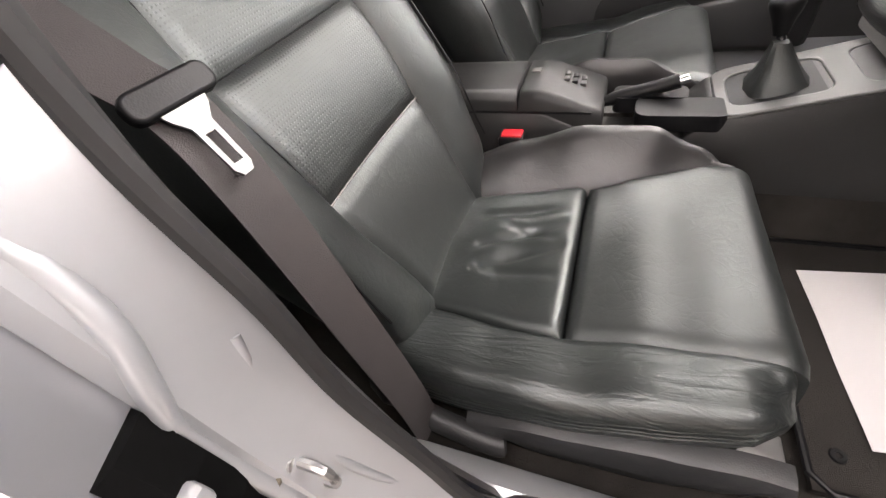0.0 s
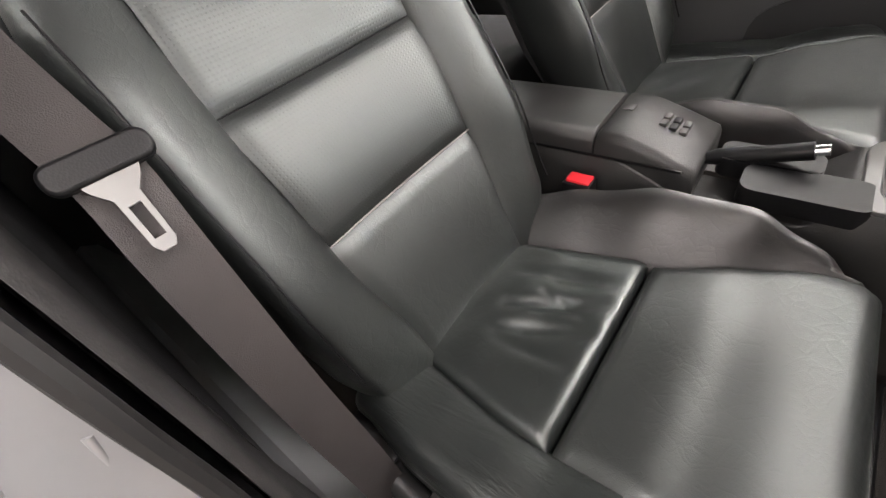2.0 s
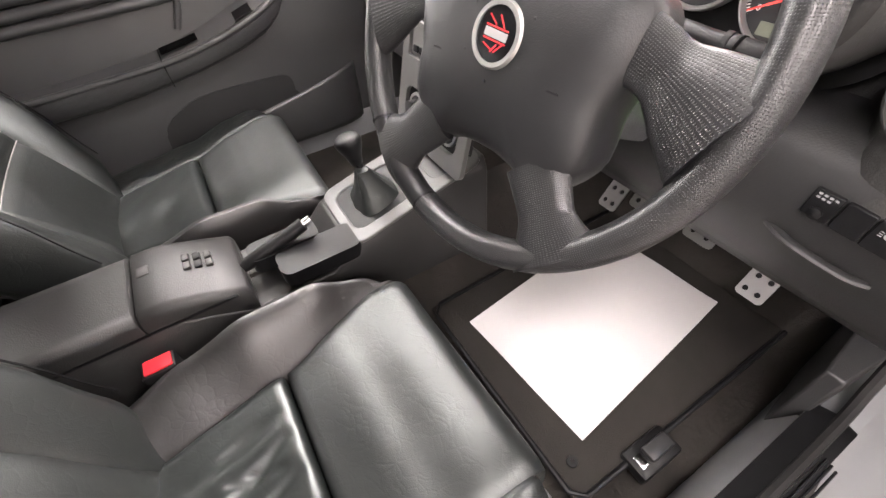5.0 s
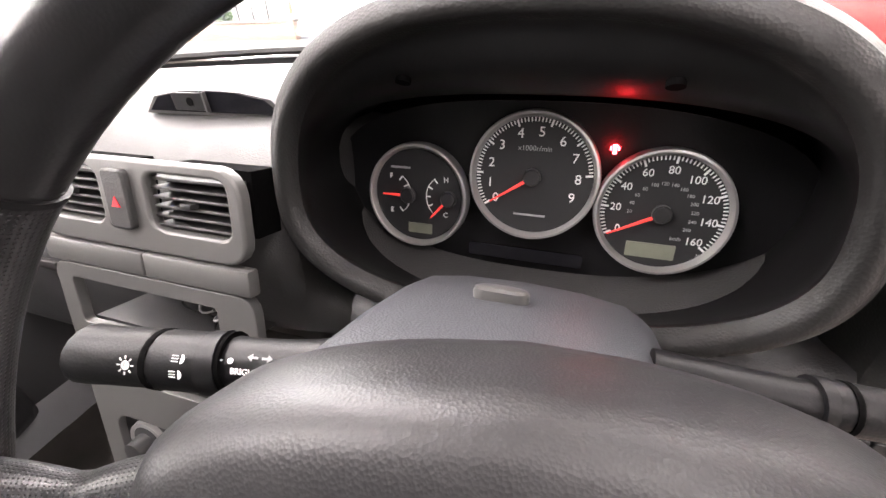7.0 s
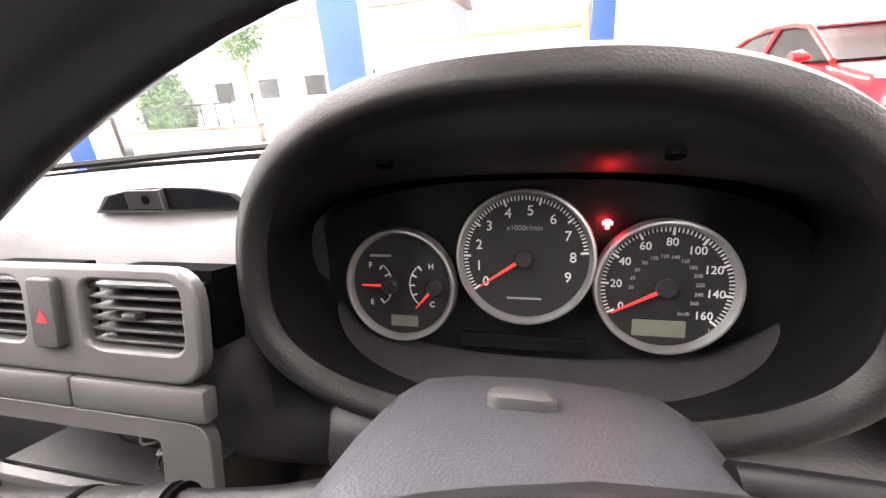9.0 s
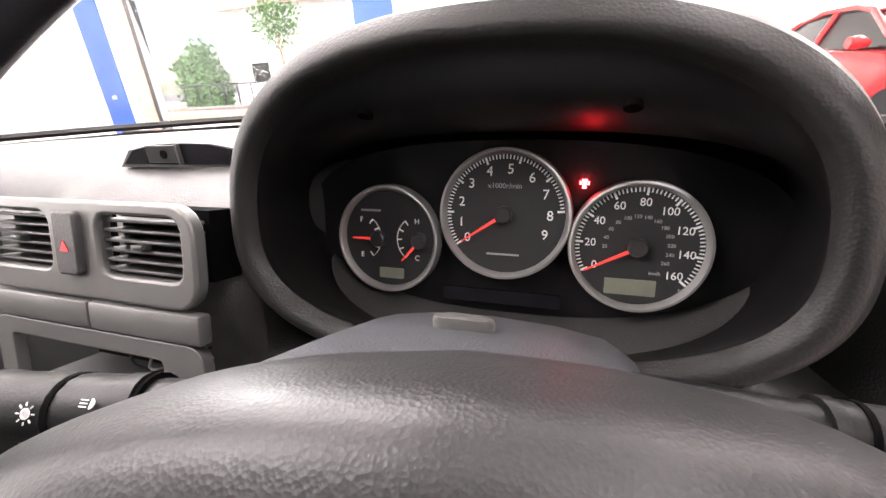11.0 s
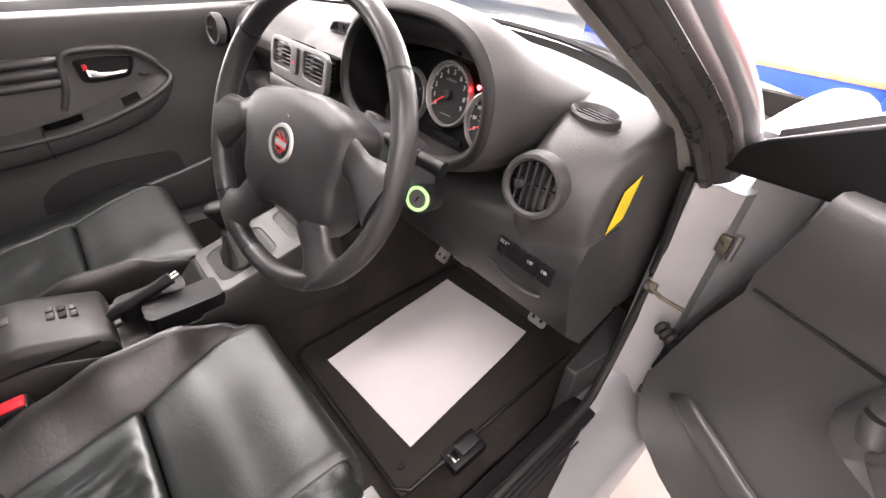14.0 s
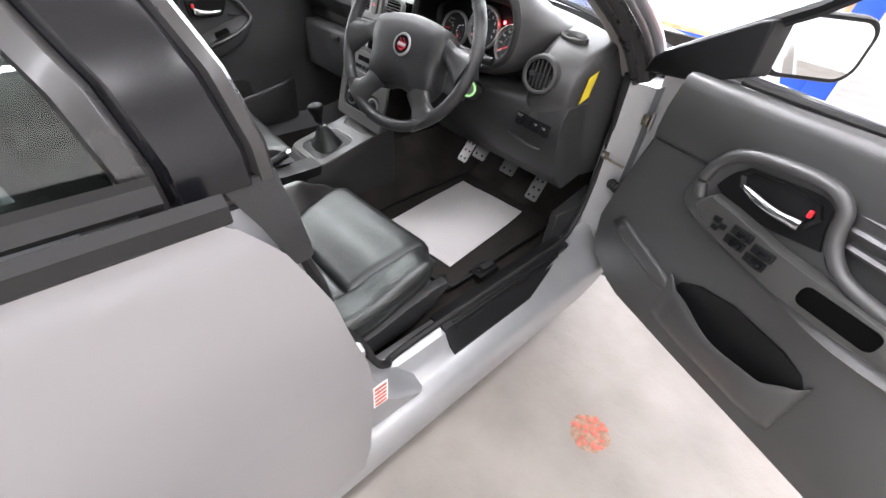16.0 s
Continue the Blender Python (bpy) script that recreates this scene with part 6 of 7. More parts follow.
part("switch_plate", loft([[V(0.5 + (x - 0.5) * k, y, DZ + 0.72 + (z - 0.72) * k) for x, z in swp] for k, y in ((1.03, -0.078), (1.02, -0.100), (1.0, -0.106), (0.97, -0.108), (0.5, -0.108))]), GEAR_TRIM, dr, "satin grey switch plate", smooth=50)
for x, z, w, h in ((0.335, 0.735, 0.016, 0.012), (0.352, 0.728, 0.014, 0.012), (0.338, 0.717, 0.014, 0.010)):
    part("small_switch", box(x - w / 2, x + w / 2, -0.114, -0.106, DZ + z - h / 2, DZ + z + h / 2, bev=0.002), BLACK, dr, "black mirror switch")
for x, z in ((0.392, 0.738), (0.388, 0.714), (0.442, 0.730), (0.438, 0.706)):
    wsw = part("window_switch", box(x - 0.022, x + 0.022, -0.113, -0.106, DZ + z - 0.0095, DZ + z + 0.0095, bev=0.002), BLACK, dr, "black window switch")
    part("rocker", box(x - 0.006, x + 0.017, -0.120, -0.110, DZ + z - 0.007, DZ + z + 0.007, bev=0.003), GLOSS, wsw)
# black plate on the switch plate, painted as the shade of the pull cup
part("pull_cup_shade", prism([(x * 1.0, z) for x, z in rrect(0.128, 0.040, 0.014)], 0.004, Matrix(((1, 0, 0, 0.590), (0, 0, -1, -0.1065), (0.02, 1, 0, DZ + 0.712), (0, 0, 0, 1)))), VOID, dr)
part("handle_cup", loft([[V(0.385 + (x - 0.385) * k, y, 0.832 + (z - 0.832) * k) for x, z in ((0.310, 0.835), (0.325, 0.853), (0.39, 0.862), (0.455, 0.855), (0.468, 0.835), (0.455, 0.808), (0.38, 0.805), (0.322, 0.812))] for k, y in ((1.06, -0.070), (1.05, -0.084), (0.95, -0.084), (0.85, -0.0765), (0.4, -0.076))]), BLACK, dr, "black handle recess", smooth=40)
part("inner_handle", tube(smoothpath([(0.335, -0.088, 0.820), (0.37, -0.094, 0.815), (0.41, -0.096, 0.812), (0.455, -0.093, 0.814)], 4), [0.003] + [0.0050] * 2 + [0.0058] * 8 + [0.007] * 2, 12, flat=1.5), CHROME, dr, "chrome inner door handle")
part("lock_flag", box(0.450, 0.458, -0.088, -0.082, 0.830, 0.844, bev=0.002), RED, dr)
# map pocket: a lip off the trim, inner shade painted; the speaker fin runs into it
def lip(t):
    x = lerp(0.285, 0.635, t)
    top = curve1([(0.285, 0.535), (0.34, 0.520), (0.47, 0.488), (0.57, 0.500), (0.615, 0.530), (0.635, 0.555)], x)
    out = curve1([(0.285, 0.003), (0.33, 0.024), (0.42, 0.034), (0.56, 0.034), (0.61, 0.020), (0.635, 0.003)], x)
    return x, top, out


rings = []
for k in range(25):
    x, top, out = lip(k / 24)
    rings.append([V(x, -0.052, 0.385), V(x, -0.060 - 0.45 * out, 0.395), V(x, -0.060 - 0.85 * out, 0.425), V(x, -0.062 - out, top - 0.02), V(x, -0.062 - out, top - 0.004), V(x, -0.059 - out, top),
                  V(x, -0.055 - out, top - 0.004), V(x, -0.056 - 0.8 * out, 0.440), V(x, -0.052 - 0.3 * out, 0.412)])
part("map_pocket", loft(rings), DOOR_TRIM, dr, "open map pocket", smooth=60)
# black plate on the trim, painted as the shade inside the pocket
part("pocket_shade", loft([[V(x, y, z) for x, z in ((0.31, 0.43), (0.60, 0.43), (0.622, 0.48), (0.625, 0.535), (0.606, 0.556), (0.56, 0.571), (0.44, 0.577), (0.36, 0.560), (0.318, 0.535), (0.30, 0.49))] for y in (-0.056, -0.0632)]), BLACK, dr)
fin = [(0.06, 0.535), (0.085, 0.560), (0.12, 0.556), (0.20, 0.535), (0.27, 0.515), (0.31, 0.488), (0.27, 0.470), (0.19, 0.488), (0.11, 0.510)]
fq = [(p.x, p.y) for p in smoothpath([(x, z, 0) for x, z in fin + fin[:1]], 4)[:-1]]
part("speaker_grille", loft([[V(0.19 + (x - 0.19) * k, y, 0.515 + (z - 0.515) * k) for x, z in fq] for k, y in ((1.04, -0.054), (1.02, -0.061), (0.95, -0.065), (0.7, -0.068), (0.3, -0.069))]), DOOR_TRIM, dr, "charcoal speaker grille", smooth=60)
part("trim_seam", tube([(0.075, trim_n(0.80) - 0.002, 0.80), (0.15, trim_n(0.80) - 0.002, 0.803), (0.235, trim_n(0.80) - 0.002, 0.806)], 0.0025, 6), BLACK, dr)
for k in range(3):
    part("trim_fold", tube(smoothpath([(0.50 + 0.01 * k, -0.060, 0.870 - 0.028 * k), (0.60, -0.066, 0.872 - 0.028 * k), (0.80, -0.066, 0.880 - 0.028 * k), (1.0, -0.062, 0.885 - 0.028 * k)], 4), 0.012, 8, flat=0.7), DOOR_TRIM, dr)
# window: frame, glass, mirror triangle
part("mirror_triangle", loft([[V(x, y, z) for x, z in ((-0.05, 0.915), (-0.035, 0.955), (-0.01, 0.975), (0.175, 1.078), (0.20, 1.085), (0.205, 0.985), (0.10, 0.94))] for y in (-0.05, -0.02, 0.01)]), BLACK, dr, "black mirror mount", bevel=0.005, smooth=30)
part("window_frame", tube([(-0.02, 0.0, 0.968), (0.10, -0.005, 1.035), (0.25, -0.02, 1.115), (0.5, -0.06, 1.29), (0.75, -0.09, 1.34), (0.98, -0.10, 1.34), (1.03, -0.03, 1.0)], 0.014, 8), BLACK, dr)
wg = part("window_glass", sheet(lambda u, v: (lerp(0.20, 1.0, u), -0.005 - 0.05 * v, lerp(0.95, lerp(0.98, 1.1, 0), v * 0.02)), 2, 2, 0.004), GLASS, dr)
part("belt_seal", tube([(0.20, -0.045, 0.975), (0.6, -0.045, 0.985), (1.02, -0.045, 1.0)], 0.008, 8), RUBBER, dr)
MT = Matrix.Translation((0.205, 0.085, 1.043)) @ Matrix.Rotation(radians(62), 4, "Z")
mr = part("mirror_shell", loft([[MT @ V(x * k, y, z * k) for x, z in rrect(0.178, 0.118, 0.036, 5)] for y, k in ((-0.030, 0.90), (-0.031, 0.96), (-0.027, 1.0), (-0.010, 1.02), (0.035, 0.93), (0.062, 0.62), (0.072, 0.2))]), BLACK, dr, "black door mirror shell", smooth=60)
part("mirror_glass", prism(rrect(0.156, 0.100, 0.030), 0.003, MT @ Matrix.Translation((0, -0.0295, 0)) @ Matrix.Rotation(radians(90), 4, "X")), MIRROR, mr, "mirror glass")
part("mirror_arm", tube([(0.13, -0.01, 1.01), (0.16, 0.045, 1.02), (0.19, 0.085, 1.035)], 0.026, 10), BLACK, dr)
# hinges and check strap on the post
for z in (0.42, 0.80):
    hg = new("door_hinge")
    hg.location, hg.parent = (0.785, 0.495, z), car
    part("plate", box(-0.014, 0.004, -0.005, 0.008, -0.015, 0.015, bev=0.003), BRASS, hg)
    part("pin", tube([(0.010, 0.003, -0.022), (0.010, 0.003, 0.022)], 0.005, 12), STEEL, hg)
    part("bolt", lathe([(0.0001, 0), (0.008, 0), (0.008, 0.005), (0.0001, 0.006)], 6, m=Matrix.Translation((-0.008, -0.005, 0)) @ Matrix.Rotation(radians(90), 4, "X") @ Matrix.Scale(0.7, 4)), BRASS, hg)
ck = thing("check_strap", "brass coloured door check strap", "hinge", (0.715, 0.485, 0.675))
part("bracket", box(-0.011, 0.011, -0.010, 0.0, -0.011, 0.011, bev=0.003), BRASS, ck)
part("bolt", lathe([(0.0001, 0), (0.0055, 0), (0.0055, 0.005), (0.0001, 0.006)], 6, m=Matrix.Translation((-0.004, -0.009, 0.002)) @ Matrix.Rotation(radians(90), 4, "X")), STEEL, ck)
part("strap", tube([(0, -0.007, 0), (0.024, -0.010, -0.006), (0.062, 0.0, -0.014)], 0.0038, 8), BRASS, ck)
wr = thing("wiring_boot", "black ribbed wiring boot between post and door", "cable boot", (0.755, 0.49, 0.60))
part("boot", tube([(0.0 + 0.006 * k, -0.003 * k, 0.0) for k in range(12)], [0.016 if k % 2 else 0.012 for k in range(12)], 12), RUBBER, wr)
# striker and stickers on the B-pillar
stk = thing("door_striker", "zinc plated door striker on the pillar", "striker", (0.799, -0.452, 0.622))
part("plate", box(-0.012, 0.012, -0.002, 0.004, -0.03, 0.03, bev=0.002), BRASS, stk)
part("casting", lathe([(0.0001, 0.006), (0.014, 0.006), (0.019, 0.004), (0.024, 0.0045), (0.027, 0.001), (0.0265, -0.003)], 20, m=Matrix.Rotation(radians(-90), 4, "X")), BRASS, stk, "round zinc casting")
for sz in (-1, 1):
    part("screw", lathe([(0.0001, 0.004), (0.005, 0.004), (0.0055, 0.0), (0.0055, -0.002)], 8, m=Matrix.Translation((0.004, 0.004, 0.019 * sz)) @ Matrix.Rotation(radians(-90), 4, "X")), STEEL, stk)
part("loop", tube(smoothpath([(0, 0.0, -0.014), (0.0, 0.028, -0.014), (0, 0.03, 0.014), (0, 0.0, 0.014)], 4), 0.004, 8), STEEL, stk)
pl = thing("pillar_label", "white label with red bars on the door pillar", "sticker", (0.8232, -0.395, 0.495))
part("paper", box(-0.001, 0.0, -0.020, 0.012, -0.034, 0.034), WHITE, pl, smooth=0)
for k in range(5):
    part("red_bar", box(0.0, 0.0006, -0.017, 0.009, -0.030 + 0.0125 * k, -0.0225 + 0.0125 * k), REDPAINT, pl, smooth=0)

# ---------------------------------------------------------------- passenger door inside
pd_ = thing("passenger_door", "closed passenger door with black moulded trim", "car door", (-0.70, 0, 0))
part("trim_panel", loft([[V(x, y, z) for x, z in ((-0.06, 0.30), (0.02, 0.30), (0.022, 0.42), (0.018, 0.60), (0.020, 0.72), (0.012, 0.80), (0.016, 0.87), (0.034, 0.92), (0.030, 0.952), (0.010, 0.962), (-0.06, 0.955))] for y in [-0.72 + 0.08 * k for k in range(16)]]), DOOR_TRIM, pd_, smooth=50, bevel=0.003)
part("outer_skin", sheet(lambda u, v: (-0.15 - 0.01 * math.sin(3.14 * v), lerp(-0.5, 0.56, u), lerp(0.26, 0.97, v)), 6, 6, 0.01), PAINT, pd_)
part("armrest", loft([[V(0.016 + d, y, z) for d, z in ((0, ze - th), (0.7 * w, ze - th + 0.006), (0.95 * w, ze - 0.72 * th), (w, ze - 0.016), (w, ze - 0.006), (w - 0.006, ze - 0.002), (w - 0.010, ze - 0.005), (0.006, ze + up), (0, ze + up + 0.004))]
      for y, ze, up, w, th in ((-0.66, 0.660, 0.0, 0.030, 0.06), (-0.60, 0.662, 0.004, 0.052, 0.068), (-0.45, 0.664, 0.008, 0.058, 0.07), (-0.29, 0.672, 0.014, 0.056, 0.065), (-0.22, 0.679, 0.020, 0.055, 0.062), (-0.15, 0.691, 0.026, 0.055, 0.062), (-0.07, 0.712, 0.030, 0.053, 0.064), (0.0, 0.735, 0.032, 0.050, 0.062), (0.045, 0.755, 0.026, 0.042, 0.052), (0.080, 0.775, 0.008, 0.022, 0.03))]), DOOR_TRIM, pd_, "charcoal armrest with a sloping top", smooth=50)
part("armrest_bead", tube(smoothpath([(0.068, -0.62, 0.657), (0.069, -0.29, 0.669), (0.068, -0.15, 0.688), (0.066, -0.07, 0.709), (0.062, 0.0, 0.732), (0.054, 0.048, 0.755), (0.036, 0.080, 0.777), (0.028, 0.070, 0.802), (0.026, 0.040, 0.838), (0.025, -0.010, 0.866), (0.025, -0.12, 0.872), (0.025, -0.156, 0.856), (0.024, -0.168, 0.815), (0.023, -0.178, 0.77), (0.020, -0.200, 0.725)], 6), 0.0085, 10), DOOR_TRIM, pd_, "rounded edge round armrest and handle", smooth=80)
part("armrest_seam", tube([(0.0745, -0.268, 0.615), (0.0765, -0.268, 0.655), (0.074, -0.268, 0.677), (0.022, -0.266, 0.692)], 0.0016, 6), BLACK, pd_)
# black block on the armrest top stands for the shaded pull slot
part("pull_cup_shade", loft([[V(0.052 + 0.55 * (a - 0.035), y, ze + 0.0012 * q) for a, q in ((0.0, 6), (0.030, 0), (0.030, -4), (0.0, -2))] for y, ze in ((-0.262, 0.690), (-0.255, 0.691), (-0.20, 0.699), (-0.176, 0.704), (-0.168, 0.705))]), VOID, pd_, "black block painted as shade of the armrest pull slot", smooth=40)
part("switch_panel", loft([[V(0.050 + dx, y, ze + dz) for dx, dz in ((-0.016, 0.012), (0.010, -0.0015), (0.010, -0.006), (-0.016, 0.006))] for y, ze in ((-0.066, 0.7255), (-0.018, 0.7400))]), BLACK, pd_, "black window switch plate", smooth=20, bevel=0.001)
cup = [(-0.132, 0.838), (-0.122, 0.847), (-0.060, 0.849), (-0.008, 0.844), (-0.002, 0.832), (-0.016, 0.802), (-0.034, 0.792), (-0.100, 0.788), (-0.124, 0.793), (-0.130, 0.810)]
cq = [(p.x, p.y) for p in smoothpath([(y, z, 0) for y, z in cup + cup[:1]], 3)[:-1]]
part("handle_cup", loft([[V(d, -0.066 + (y + 0.066) * k, 0.82 + (z - 0.82) * k) for y, z in cq] for d, k in ((0.010, 1.08), (0.0235, 1.08), (0.0245, 1.02), (0.0225, 0.96), (0.0185, 0.90), (0.0180, 0.3))]), BLACK, pd_, "black handle recess", smooth=40)
part("inner_handle", loft([[V(d, y, z) for d, z in ((0.022, zb + 0.002), (0.030, zb), (0.034, zb + 0.006), (0.031, zb + h), (0.026, zb + h + 0.002), (0.022, zb + h))] for y, zb, h in ((-0.116, 0.799, 0.022), (-0.108, 0.796, 0.024), (-0.085, 0.795, 0.016), (-0.055, 0.796, 0.013), (-0.030, 0.799, 0.012), (-0.022, 0.803, 0.009))]), CHROME, pd_, "chrome inner door handle", smooth=60, bevel=0.0015)
part("lock_flag", box(0.021, 0.027, -0.121, -0.110, 0.818, 0.834, bev=0.002), RED, pd_)
part("trim_notch", tube(smoothpath([(0.0215, 0.002, 0.795), (0.0220, 0.018, 0.789), (0.0215, 0.034, 0.790)], 4), [0.001] + [0.003] * 7 + [0.001], 8), BLACK, pd_)
for k in range(3):
    part("trim_fold", tube(smoothpath([(0.014, -0.64, 0.838 - 0.028 * k), (0.022, -0.5, 0.846 - 0.028 * k), (0.022, -0.3, 0.850 - 0.028 * k), (0.020, -0.20, 0.852 - 0.028 * k), (0.012, -0.168, 0.853 - 0.028 * k)], 5), 0.0135, 10, flat=0.9), DOOR_TRIM, pd_)
part("map_pocket", loft([[V(0.018 + d, y, z) for d, z in ((0, 0.34), (0.8 * w, 0.35), (w, 0.37), (w + 0.004, zh - 0.010), (w + 0.002, zh - 0.002), (w - 0.004, zh), (w - 0.007, zh - 0.004), (0, zh - 0.03))] for y, zh, w in ((-0.50, 0.42, 0.008), (-0.40, 0.435, 0.03), (-0.25, 0.453, 0.046), (-0.10, 0.480, 0.052), (0.03, 0.503, 0.055), (0.10, 0.517, 0.055), (0.17, 0.530, 0.046), (0.215, 0.535, 0.025), (0.232, 0.53, 0.006))]), DOOR_TRIM, pd_, "moulded map pocket", smooth=60)
pocket = [(-0.36, 0.42), (-0.34, 0.500), (-0.26, 0.545), (-0.18, 0.556), (-0.05, 0.553), (0.012, 0.548), (0.030, 0.532), (0.032, 0.50), (0.028, 0.44)]
pq = [(p.x, p.y) for p in smoothpath([(y, z, 0) for y, z in pocket + pocket[:1]], 3)[:-1]]
# darker plate on the trim imitates the pocket's inner shade
part("pocket_shade", loft([[V(d, y, z) for y, z in pq] for d in (0.012, 0.0245)]), DASH_DARK, pd_, smooth=0)
pw = part("window_glass", sheet(lambda u, v: (-0.03 + 0.2 * v * v * 0.3, lerp(-0.55, 0.42, u), lerp(0.955, 1.36, v)), 4, 4, 0.004), GLASS, pd_)
pw.visible_shadow = False

# glovebox and under-dash on the passenger side
gb = thing("glovebox", "charcoal glovebox lid with small catch", "glovebox", (-0.38, 0.30, 0.72))
part("lid", box(-0.24, 0.22, -0.02, 0.05, -0.12, 0.06, bev=0.02, seg=3), DASH_DARK, gb)
part("catch", box(-0.02, 0.03, -0.028, -0.018, 0.028, 0.044, bev=0.003), PILLAR_TRIM, gb)


# ---------------------------------------------------------------- hall beyond the car
def post(x, w=0.30, strip=True):
    p = thing("steel_post", "blue painted steel post of the shop front", "post", (x, YF - 0.06, 0), group="blue posts")
    part("shaft", box(-w / 2, w / 2, -0.06, 0.06, 0, 2.9, bev=0.01), BLUE, p)
    part("lock_plate", box(-0.03, 0.05, -0.072, -0.06, 0.95, 1.0, bev=0.004), STEEL, p)
    if strip:
        part("white_edge", box(w / 2, w / 2 + 0.03, -0.04, 0.05, 0, 2.9), WALL, p)
    return p


post(-5.40, 0.40)
post(-1.62, 0.42)
post(0.78, 0.19, False)
jam = thing("brick_jamb", "rough yellow brick jamb beside the blue post", "wall", (-4.98, YF, 0), kind="structure")
rnd = random.Random(7)
for k in range(36):
    part("brick", box(-0.13 + rnd.uniform(-0.01, 0.01), 0.13 + rnd.uniform(-0.012, 0.012), -0.05, 0.06, 0.003 + 0.08 * k, 0.075 + 0.08 * k, bev=0.004, seg=1), BRICK, jam)
part("mortar", box(-0.12, 0.12, -0.04, 0.05, 0, 2.88), CONCRETE, jam)
part("dark_strip", box(0.135, 0.20, -0.05, 0.06, 0, 2.88), DASH_DARK, jam)
# lower blue panel and pale board between the last two posts
sd = thing("shop_door", "white boarded door with blue kick panel and timber beads", "door", (-0.3, YF, 0))
part("kick_panel", box(-0.95, 0.985, -0.04, 0.02, 0.02, 0.40, bev=0.005), BLUE, sd, "blue kick panel")
part("timber_bead", box(-0.95, 0.985, -0.05, 0.0, 0.40, 0.44, bev=0.004), WOOD, sd, "timber bead")
part("timber_bead", box(0.93, 0.985, -0.055, 0.0, 0.44, 2.8, bev=0.004), WOOD, sd, "timber bead")
part("white_board", box(-0.95, 0.93, -0.03, 0.01, 0.44, 1.45, bev=0.003), WALL, sd, "white board")
part("timber_bead", box(-0.95, 0.93, -0.05, 0.01, 1.45, 1.50, bev=0.004), WOOD, sd, "timber bead")

# yard outside
tagged(part("yard", sheet(lambda u, v: (lerp(-30, 0.85, u), lerp(YF + 0.25, 40, v), 0.012), 8, 8, 0.01, down=(0, 0, -1)), TARMAC, None, smooth=0), "sunlit pale concrete yard", "yard", kind="structure")
hd = thing("hedge", "pale green garden hedge across the yard", "hedge", (-13.9, 14, 0))
hb = bmesh.new()
rnd = random.Random(3)
for k in range(3600):
    c = V(rnd.uniform(-1.0, 1.0), rnd.uniform(-0.5, 0.5), 0)
    c.z = rnd.uniform(0.05, 1) * (2.5 - 0.9 * c.x * c.x + 0.5 * noise.noise(V(c.x * 1.6, 0, 0)))
    a, b = Vector((rnd.gauss(0, 1), rnd.gauss(0, 1), rnd.gauss(0, 1))).normalized() * 0.09, Vector((rnd.gauss(0, 1), rnd.gauss(0, 1), rnd.gauss(0, 1))).normalized() * 0.06
    vs = [hb.verts.new(c + q) for q in (a, b, -a, -b)]
    hb.faces.new(vs)
part("foliage", hb, LEAF, hd, smooth=0)
hs = thing("brick_house", "pale rendered house across the yard", "house", (-14, 26, 0))
part("wall", box(-9, 9, 0, 5, 0, 5.5), WALL, hs)
for k in range(5):
    wn_ = part("window", box(-7.6 + 3.4 * k, -6.0 + 3.4 * k, -0.06, 0.0, 1.0, 2.3), GLOSS, hs, "dark window")
    part("frame", framed(1.7, 1.4, 0.02, [hole(0, 0, 1.5, 1.2, 0.01)], 0.06), WHITE, wn_).matrix_local = Matrix.Translation((-6.8 + 3.4 * k, -0.06, 1.65)) @ Matrix.Rotation(radians(90), 4, "X")
part("roof", loft([[V(x, y, z) for y, z in ((-0.4, 5.5), (2.5, 7.4), (5.4, 5.5))] for x in (-9.4, 9.4)]), BRICK, hs, "tiled roof", smooth=0)
tr = thing("tree", "thin tree with pale yellow-green leaves in the yard", "tree", (-15.6, 21.5, 0))
part("trunk", tube([(0, 0, 0), (0.05, 0, 1.4), (-0.05, 0, 2.8), (0.05, 0, 4.4)], [0.14, 0.11, 0.08, 0.03], 10), WOOD, tr, "slim bare trunk")
for k in range(6):
    a = 1.05 * k
    part("limb", tube([(0, 0, 2.5 + 0.22 * k), (0.5 * math.cos(a), 0.5 * math.sin(a), 3.0 + 0.22 * k), (1.0 * math.cos(a), 1.0 * math.sin(a), 3.3 + 0.24 * k)], [0.05, 0.03, 0.012], 6), WOOD, tr)
cb = bmesh.new()
for k in range(2200):
    d = Vector((rnd.gauss(0, 1), rnd.gauss(0, 1), rnd.gauss(0, 1))).normalized()
    c = Vector((0, 0, 4.0)) + d * (1.35 * (0.35 + 0.65 * rnd.random()) * (1 + 0.45 * noise.noise(d * 2.2)))
    a, b = Vector((rnd.gauss(0, 1), rnd.gauss(0, 1), rnd.gauss(0, 1))).normalized() * 0.10, Vector((rnd.gauss(0, 1), rnd.gauss(0, 1), rnd.gauss(0, 1))).normalized() * 0.06
    cb.faces.new([cb.verts.new(c + q) for q in (a, b, -a, -b)])
part("crown", cb, LEAF, tr, smooth=0)
rl = thing("yard_railing", "thin dark railing in front of the hedge", "railing", (-9.7, 10.5, 0))
for k in range(7):
    part("upright", box(-1.5 + 0.5 * k, -1.47 + 0.5 * k, 0, 0.03, 0, 1.05), DASH_DARK, rl)
part("rail", box(-1.6, 1.6, 0, 0.04, 1.02, 1.07), DASH_DARK, rl)
lw = thing("low_wall", "low pale brick wall at the yard edge", "wall", (-9.5, 10.0, 0))
part("courses", box(-2.5, 2.5, -0.1, 0.1, 0, 0.42, bev=0.02), BRICK, lw)
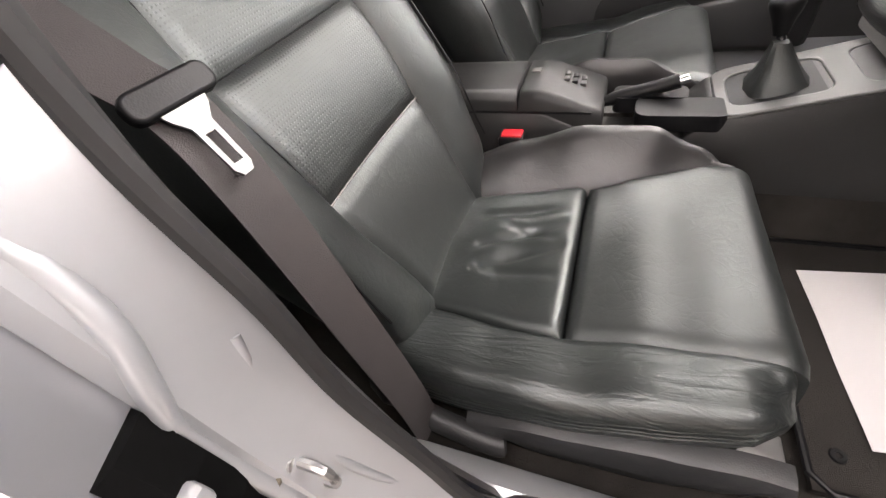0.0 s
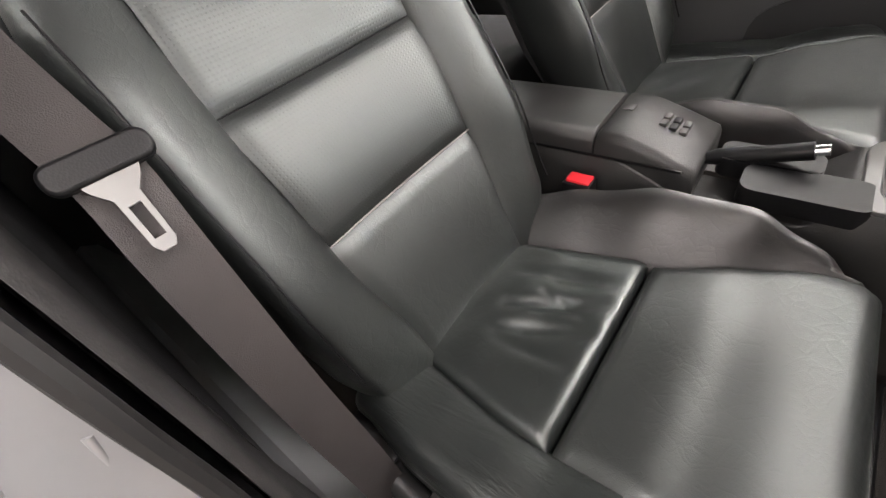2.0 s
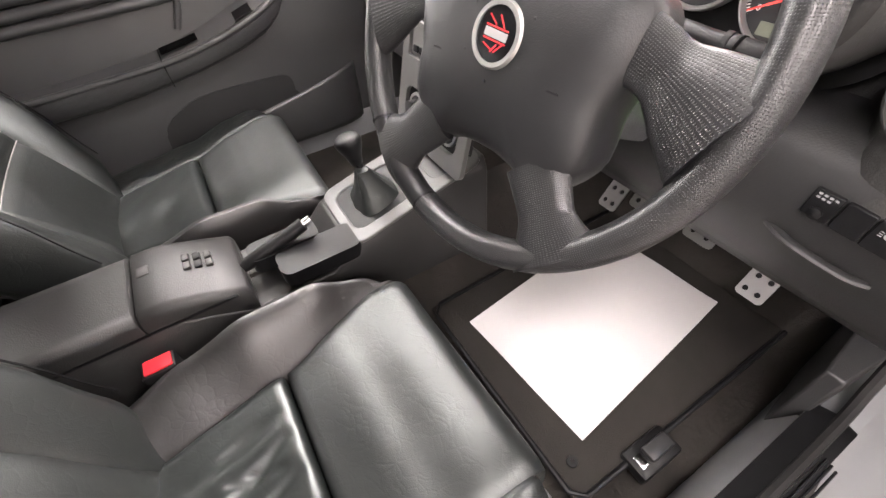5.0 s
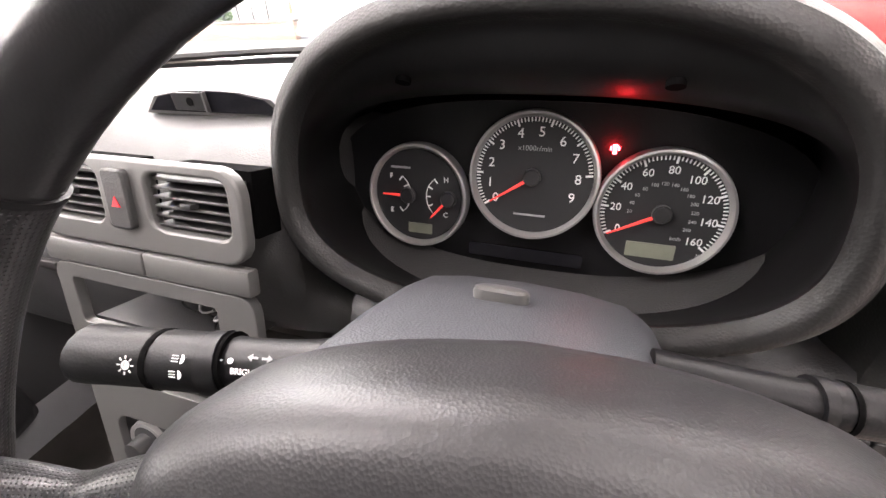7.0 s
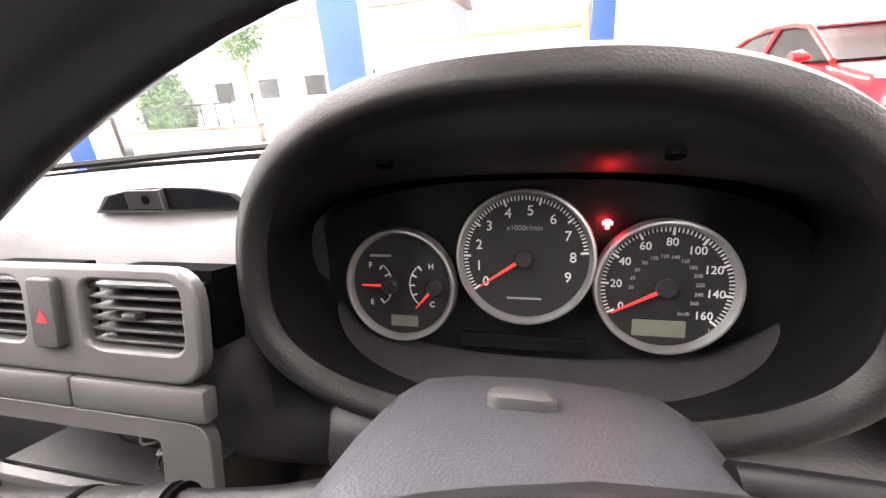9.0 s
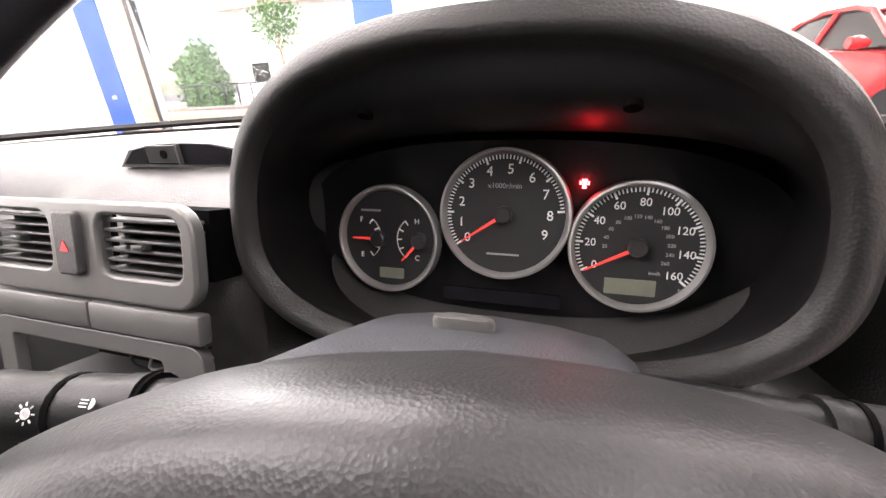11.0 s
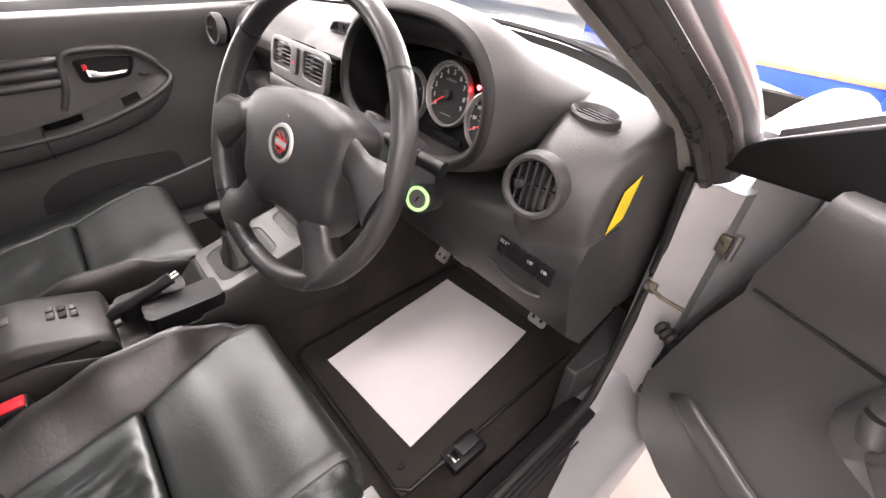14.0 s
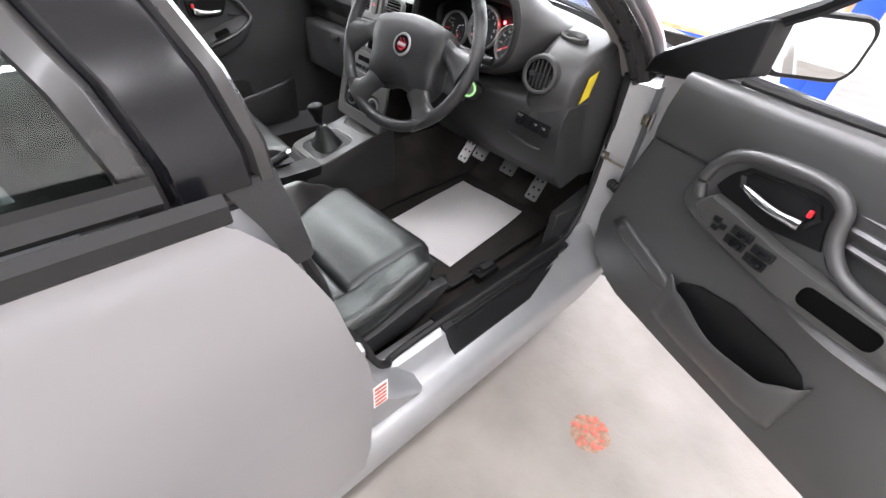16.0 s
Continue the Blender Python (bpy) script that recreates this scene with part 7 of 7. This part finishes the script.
part("coping", box(-2.55, 2.55, -0.14, 0.14, 0.42, 0.48, bev=0.01), CONCRETE, lw)

# red saloon in the next bay
rc = thing("red_car", "shiny red saloon car with rear wing parked in the bay", "car", (4.0, 7.0, 0))
rc.rotation_euler = (0, 0, radians(-83))
# local frame: x forward, y to the car's left
xs = [-2.16 + 0.08 * k for k in range(55)]
rings = []
for x in xs:
    top = curve1([(-2.18, 0.80), (-2.10, 1.02), (-1.55, 1.07), (-0.85, 1.04), (0.65, 0.99), (0.95, 0.97), (1.75, 0.84), (2.12, 0.70), (2.20, 0.5)], x)
    bot = max([0.24] + [0.31 + math.sqrt(max(0, 0.35 ** 2 - (x - ax) ** 2)) for ax in (-1.28, 1.30) if abs(x - ax) < 0.35])
    bot = min(bot, top - 0.05)
    w = curve1([(-2.18, 0.70), (-1.8, 0.82), (0, 0.86), (1.6, 0.84), (2.2, 0.62)], x)
    rings.append([V(x, s * a, z) for s, a, z in ((1, w - 0.06, bot), (1, w, lerp(bot, top, 0.35)), (1, w - 0.01, lerp(bot, top, 0.7)), (1, w - 0.05, top - 0.03), (1, w - 0.14, top), (-1, w - 0.14, top), (-1, w - 0.05, top - 0.03), (-1, w - 0.01, lerp(bot, top, 0.7)), (-1, w, lerp(bot, top, 0.35)), (-1, w - 0.06, bot))])
part("body", loft(rings), CARRED, rc, "gloss red bodywork", smooth=50)
part("cabin", loft([[V(x, s * w, z) for s, w, z in ((1, 0.76, 1.0), (1, 0.56 * k + 0.76 * (1 - k), z1), (-1, 0.56 * k + 0.76 * (1 - k), z1), (-1, 0.76, 1.0))] for x, k, z1 in ((-1.58, 0.05, 1.06), (-1.0, 0.9, 1.36), (-0.6, 1, 1.43), (0.0, 1, 1.43), (0.25, 0.9, 1.38), (1.02, 0.05, 1.0))]), GLOSS, rc, "dark glazed cabin", smooth=30)
part("roof_panel", loft([[V(x, s * w, z) for s, w, z in ((1, 0.57, z1), (1, 0.50, z1 + 0.02), (-1, 0.50, z1 + 0.02), (-1, 0.57, z1))] for x, z1 in ((-1.02, 1.36), (-0.6, 1.435), (0.0, 1.435), (0.27, 1.38))]), CARRED, rc)
for s in (1, -1):
    for pts in ([(1.05, 0.77, 0.99), (0.27, 0.58, 1.39)], [(-1.62, 0.76, 1.05), (-1.02, 0.58, 1.37)], [(-0.35, 0.775, 1.0), (-0.35, 0.585, 1.42)], [(0.27, 0.58, 1.39), (0, 0.58, 1.445), (-0.6, 0.58, 1.445), (-1.02, 0.58, 1.37)]):
        part("pillar", tube([(x, s * y, z) for x, y, z in pts], 0.035, 8), CARRED, rc)
    mm = part("door_mirror", tube([(0.72, s * 0.80, 1.04), (0.70, s * 0.90, 1.06), (0.70, s * 1.0, 1.06)], [0.03, 0.075, 0.06], 12), CARRED, rc, "red door mirror")
    for ax in (-1.28, 1.30):
        wh_ = part("wheel", lathe([(0.20, -0.10), (0.30, -0.10), (0.315, -0.06), (0.315, 0.06), (0.30, 0.10), (0.20, 0.10)], 32, m=Matrix.Translation((ax, s * 0.76, 0.315)) @ Matrix.Rotation(radians(90), 4, "X")), RUBBER, rc, "black tyre")
        part("rim", lathe([(0.0001, -0.06), (0.205, -0.08), (0.205, 0.08), (0.0001, 0.06)], 24, m=Matrix.Translation((ax, s * 0.76, 0.315)) @ Matrix.Rotation(radians(90), 4, "X")), STEEL, wh_, "silver alloy rim")
    part("wing_stay", box(-2.08, -1.96, s * 0.60 - 0.02, s * 0.60 + 0.02, 1.02, 1.24, bev=0.01), CARRED, rc)
part("rear_wing", box(-2.14, -1.92, -0.68, 0.68, 1.22, 1.26, bev=0.012), CARRED, rc, "tall red rear wing")
